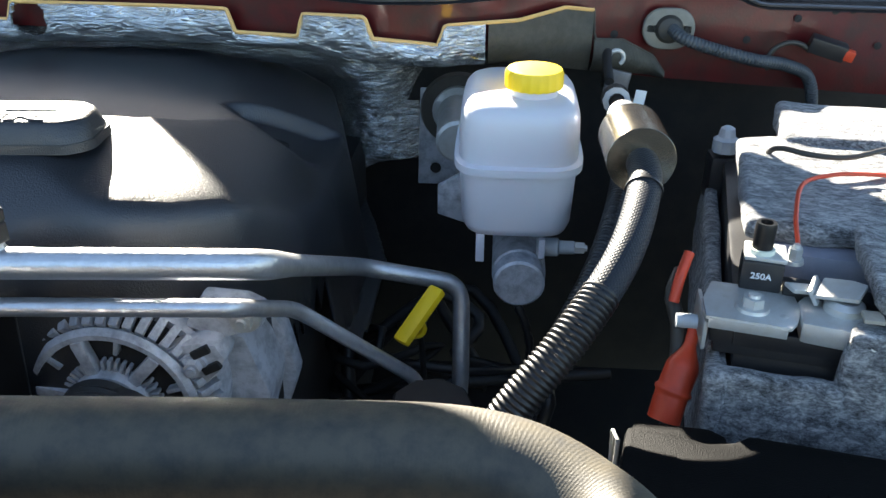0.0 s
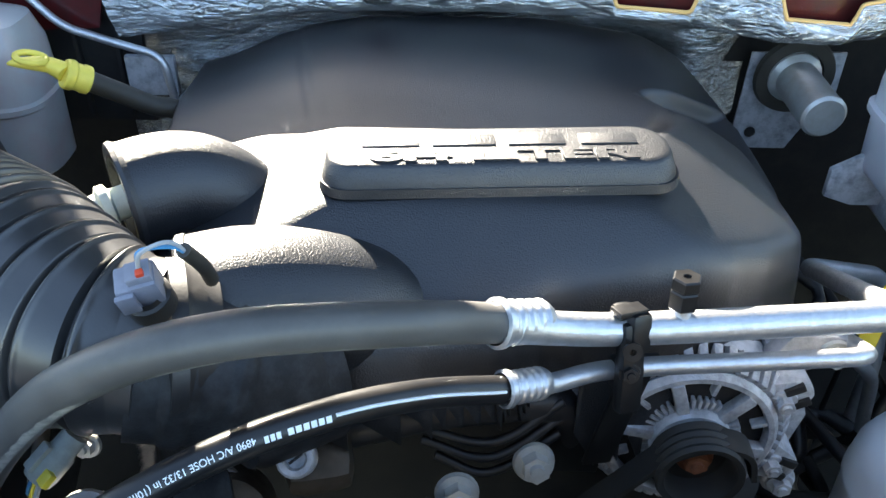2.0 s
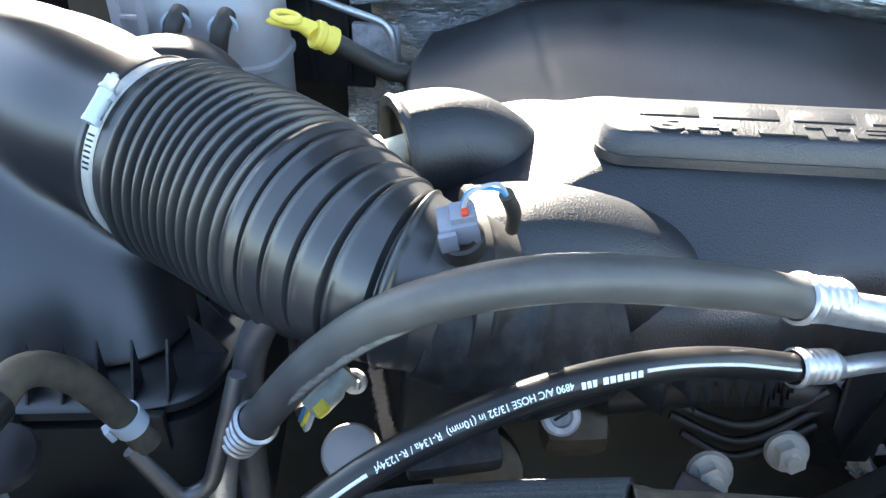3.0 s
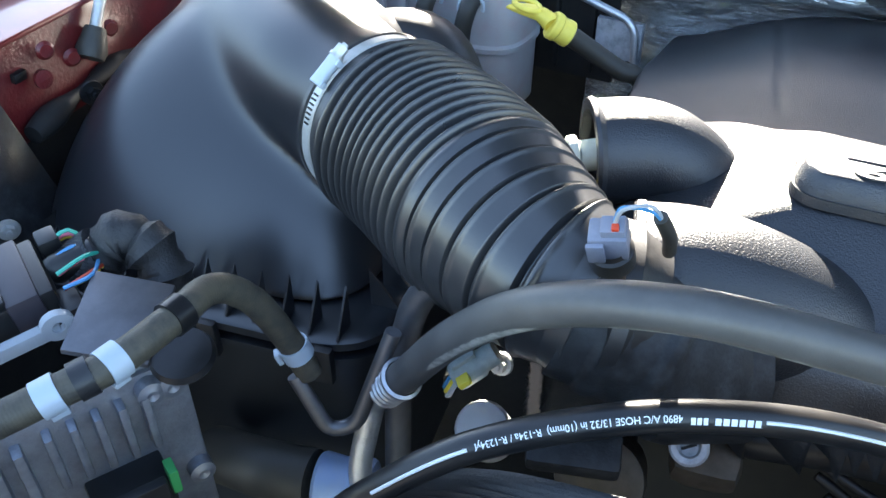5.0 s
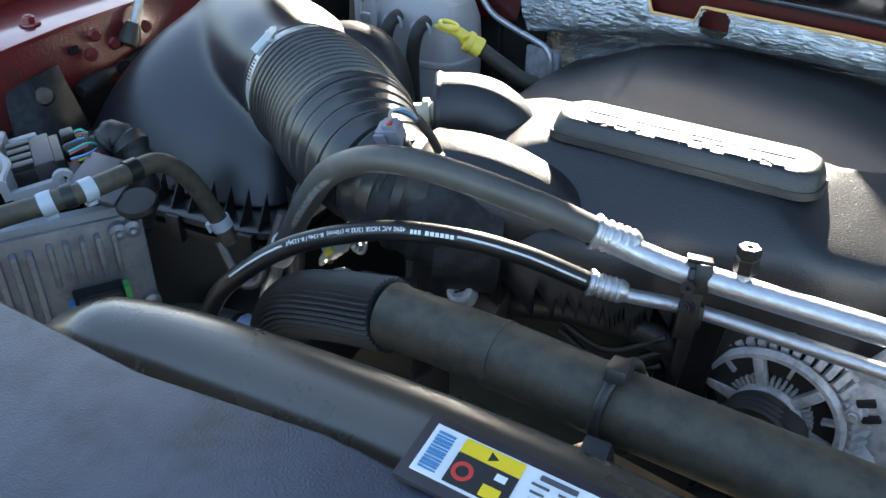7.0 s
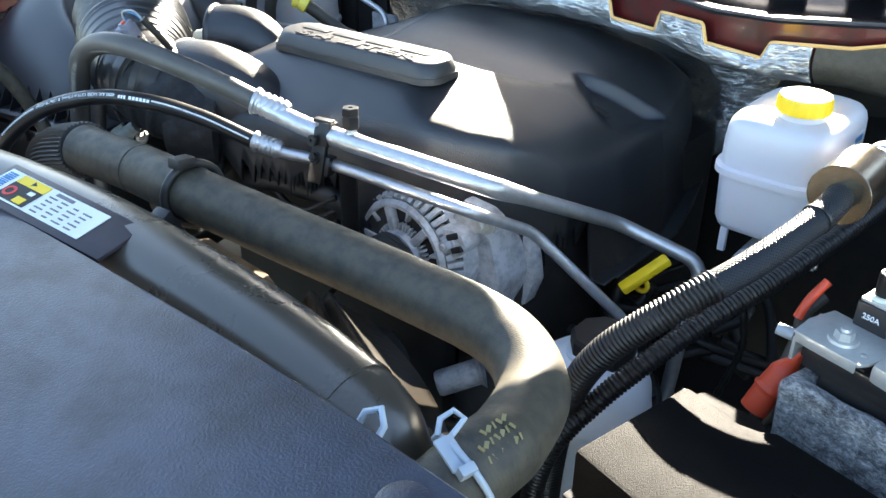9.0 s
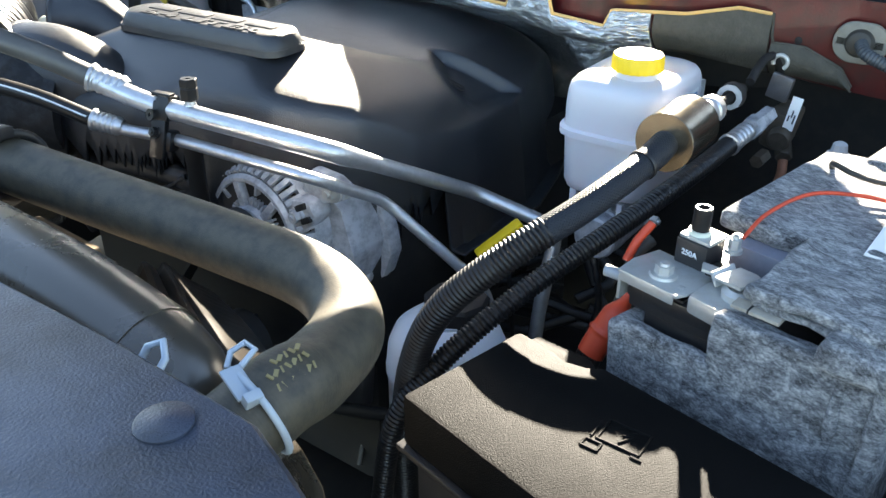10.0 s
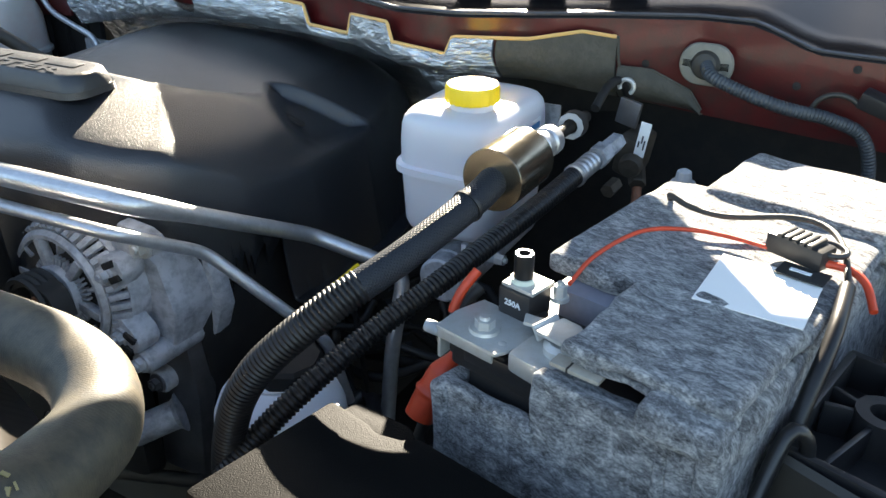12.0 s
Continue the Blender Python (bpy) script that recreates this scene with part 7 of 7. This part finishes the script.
part("body", lathe([(0.0, 0.006), (0.012, 0.006), (0.018, 0.004), (0.020, 0.0), (0.020, -0.03), (0.0, -0.03)], 28), M_COOLANT, disc, at=along((-0.258, 0.155, 1.066), (-0.235, 0.02, 1.27)))
blue = thing("blue_coupling", "blue-grey hose coupling low in the bay", "coupling")
part("sleeve", lathe([(0.023, 0), (0.025, 0.003), (0.023, 0.02), (0.025, 0.042), (0.023, 0.045), (0.0, 0.045)], 28), M_BLUEPAINT, blue, at=along((-0.385, 0.12, 0.965), (-0.34, 0.135, 0.965)))
part("hose", tube(smooth_path([(-0.39, 0.12, 0.965), (-0.44, 0.11, 0.96), (-0.50, 0.12, 0.93)], 14), 0.024, 18), M_RUBBER, blue)
tstat = thing("thermostat_housing", "grimy cast aluminium thermostat housing with a hose flange", "housing")
part("body", box(0.046, 0.05, 0.034, 0.013), M_GRIME, tstat, at=pose(-0.118, 0.208, 1.072, 20, 0, 12))
part("flange", lathe([(0.0, 0.004), (0.006, 0.004), (0.0075, 0.008), (0.011, 0.008), (0.0125, 0.006), (0.0125, -0.012), (0, -0.012)], 24), M_CAST, tstat, at=along((-0.126, 0.182, 1.098), (-0.118, 0.082, 1.208)))
part("slot", box(0.010, 0.0018, 0.001, 0), M_DARK, tstat, at=along((-0.126, 0.182, 1.098), (-0.118, 0.082, 1.208)) @ pose(0, 0, 0.0047, 0, 0, 35))
part("round_housing", lathe([(0.0, 0.0), (0.022, 0.0), (0.030, -0.004), (0.032, -0.02), (0.032, -0.06), (0.0, -0.06)], 32), M_GRIME, tstat, at=along((-0.175, 0.165, 1.050), (-0.15, 0.05, 1.15)))
part("plug", box(0.04, 0.02, 0.018, 0.003), M_PLASTIC, tstat, at=pose(-0.03, 0.175, 1.045, 20, 10, -20))
front_cover = thing("timing_cover", "black front of the engine with moulded ridges", "engine block")
part("plate", box(0.40, 0.03, 0.34, 0.012), M_DARK, front_cover, at=pose(-0.02, 0.30, 0.96))
for k in range(3):
    part("ridge", tube(smooth_path([(-0.06 + 0.01 * k, 0.24, 1.07 - 0.016 * k), (0.0, 0.235, 1.058 - 0.016 * k), (0.05, 0.25, 1.085 - 0.016 * k)], 20), 0.0035, 8), M_PLASTIC, front_cover)
part("inlet_arm", tube(smooth_path([(-0.10, 0.235, 1.070), (-0.03, 0.245, 1.082), (0.05, 0.262, 1.07), (0.06, 0.28, 1.0)], 30), 0.015, 24), M_PLASTIC, front_cover)
block2 = thing("engine_block", "dark engine block and brackets deep in the bay", "engine block")
# one plain black block fills the depth of the bay
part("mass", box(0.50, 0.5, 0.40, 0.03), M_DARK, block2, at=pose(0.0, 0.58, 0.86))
rng = random.Random(11)
for i in range(26):
    p = Vector((0.20 + 0.20 * rng.random(), 0.36 + 0.30 * rng.random(), 0.82 + 0.08 * rng.random()))
    h = thing("deep_hose", "dark hose or harness deep in the bay", "hose", group="deep hoses")
    q = [p + Vector((rng.uniform(-0.08, 0.08), rng.uniform(-0.06, 0.06), rng.uniform(-0.05, 0.03))) * k for k in range(4)]
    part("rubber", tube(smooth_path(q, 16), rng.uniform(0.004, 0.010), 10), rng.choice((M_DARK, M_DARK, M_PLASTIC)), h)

# ---- driver side at the back ----
grom = thing("cable_grommet", "flanged rubber grommet with a corrugated cable through the red cowl", "grommet")
GM = along((0.614, 0.770, 1.212), (0.610, 0.0, 1.27))
part("flange", pad_mesh(0.030, 0.0235, 0.0225, [(0.0, 0.0), (0.001, 0.003), (0.005, 0.0045)]), M_OLIVE, grom, at=GM @ pose(0, 0, 0))
part("cone", lathe([(0.017, 0.003), (0.013, 0.010), (0.008, 0.012), (0.0, 0.012)], 28), M_RUBBER, grom, at=GM)
part("cable_loom", tube(smooth_path([(0.616, 0.760, 1.214), (0.628, 0.742, 1.207), (0.66, 0.735, 1.198), (0.705, 0.735, 1.187), (0.75, 0.755, 1.176), (0.785, 0.775, 1.155), (0.800, 0.785, 1.10), (0.80, 0.79, 1.0)], 420), ribbed(0.004, 0.0012, 0.0075), 16, True, 70), M_DUSTLOOM, grom, "dusty corrugated loom")
rc = thing("rear_connector", "black connector with a red tab on the cowl", "connector")
part("body", box(0.042, 0.019, 0.019, 0.003), M_PLASTIC, rc, at=pose(0.795, 0.765, 1.195, 10, 15, -10))
part("tab", box(0.014, 0.010, 0.012, 0.001), M_RED, rc, at=pose(0.816, 0.757, 1.189, 10, 15, -10))
part("ring", tube([(0.755 + 0.025 * math.cos(t), 0.765, 1.178 + 0.022 * math.sin(t)) for t in np.linspace(0.6, 3.6, 20)], 0.003, 8), M_RUBBER, rc)
hl = thing("headlamp_housing", "black ribbed plastic back of the headlamp housing", "headlamp housing", at=pose(0.886, 0.322, 1.098, 0, 3, -12))
part("floor", box(0.16, 0.13, 0.006, 0.001), M_PLASTIC, hl, at=pose(0, 0, -0.012))
for i in range(2):
    part("wall", box(0.16, 0.006, 0.036, 0.0015), M_PLASTIC, hl, at=pose(0, -0.065 + 0.13 * i, 0.0))
part("wall", box(0.006, 0.13, 0.036, 0.0015), M_PLASTIC, hl, at=pose(-0.078, 0, 0.0))
part("front_skirt", loft([[(x, -0.069 - 0.010 * math.sin((x + 0.08) * 14) + dy, z) for dy, z in ((0.0, 0.016), (-0.004, 0.012), (-0.006, -0.04), (0.0, -0.04))] for x in np.linspace(-0.084, 0.08, 12)], 40), M_RUBBER, hl, "dusty grey curved skirt")
part("boss", lathe([(0.009, 0), (0.018, 0), (0.018, 0.030), (0.009, 0.030)], 28), M_PLASTIC, hl, at=pose(-0.040, 0.010, -0.012))
part("boss_floor", lathe([(0.0, 0), (0.0095, 0), (0.0095, 0.012), (0.0, 0.012)], 20), M_PLASTIC, hl, at=pose(-0.040, 0.010, -0.012))
for ang in (20, 100, 165, 200, 260, 320):
    L_ = {20: 0.085, 100: 0.055, 165: 0.036, 200: 0.036, 260: 0.070, 320: 0.085}[ang]
    part("rib", box(L_ - 0.017, 0.004, 0.026, 0.001), M_PLASTIC, hl, at=pose(-0.040, 0.010, 0.002, 0, 0, ang) @ pose(0.017 + (L_ - 0.017) / 2, 0, 0))
lamp_red = thing("side_reflector", "dark red plastic reflector under the headlamp housing", "reflector")
part("lens", box(0.05, 0.012, 0.022, 0.004), M_FENDER, lamp_red, at=pose(0.850, 0.243, 1.062, 0, 0, -12))

# ---- castings under the alternator ----
br = thing("accessory_bracket", "grey cast bracket with bolts under the alternator", "bracket")
part("web", plate([(-0.035, -0.16), (0.03, -0.16), (0.04, -0.04), (0.032, 0.03), (-0.02, 0.03)], 0.03, 0.006), M_STEELDARK, br, at=pose(0.205, 0.345, 0.955, 90))
part("boss", lathe([(0.0, 0.0), (0.012, 0.0), (0.014, 0.003), (0.014, 0.03), (0.0, 0.03)], 24), M_CAST, br, at=along((0.205, 0.300, 0.930), (0.205, 0.4, 0.93)))
part("bolt", hexbolt(0.007, 0.009, 0.011), M_STEELDARK, br, at=along((0.205, 0.300, 0.930), (0.205, 0.1, 0.95)))
part("outlet", lathe([(0.0, 0.0), (0.014, 0.0), (0.016, 0.004), (0.016, 0.05), (0.022, 0.056), (0.0, 0.06)], 24), M_CAST, br, at=along((0.185, 0.27, 0.875), (0.24, 0.33, 0.90)))
idl = thing("idler_pulley", "black idler pulley low on the engine front", "pulley")
part("wheel", lathe([(0.0, 0.004), (0.010, 0.004), (0.012, 0.0), (0.036, 0.0), (0.038, 0.002), (0.038, 0.024), (0.0, 0.024)], 40), M_BELT, idl, at=along((0.125, 0.225, 0.900), (0.125, 1.0, 0.90)))
part("bolt", hexbolt(0.007, 0.009, 0.011), M_STEELDARK, idl, at=along((0.125, 0.228, 0.900), (0.125, 0.0, 0.90)))


# ---- pieces that sit on a part of their thing ----
def nest(thing_name, part_name, pieces):
    """Hang the named pieces of a thing under one of its parts, where they stand."""
    kin = bpy.data.objects[thing_name].children
    host = next(o for o in kin if o.name.split(".")[0] == part_name)
    for ob in kin:
        if ob is not host and ob.name.split(".")[0] in pieces:
            ob.parent = host
            ob.matrix_parent_inverse = host.matrix_basis.inverted()


nest("battery_terminal", "fuse_block", ("rating", "fuse_top"))
nest("battery_terminal", "fuse_plate", ("nut", "dimple", "plate_lip"))
nest("battery", "case_lid", ("vent_cover",))
nest("fuse_box", "lid", ("symbol_line",))
nest("engine_cover", "badge_plinth", ("lettering", "emblem_bar"))
nest("engine_cover", "shell", ("vent_rim", "vent_tube", "vent_back", "inlet_rim"))
nest("brake_fluid_reservoir", "body", ("label",))
nest("intake_duct", "clamp_band", ("clamp_bolt", "clamp_screw", "clamp_slot"))
nest("air_box", "housing", ("rib", "clip"))
nest("oil_dipstick", "grip", ("eye",))
nest("washer_bottle", "body", ("ink_mark",))
nest("engine_computer", "plate", ("fin", "short_fin", "boss"))
nest("radiator_hose", "main_tube", ("mark",))
nest("inline_fuse", "body", ("grip_rib",))
nest("transmission_dipstick", "cap", ("ring_pull",))
nest("alternator", "case", ("case_ridge", "bolt", "ear"))
nest("brake_accumulator", "plate", ("bolt_hole",))
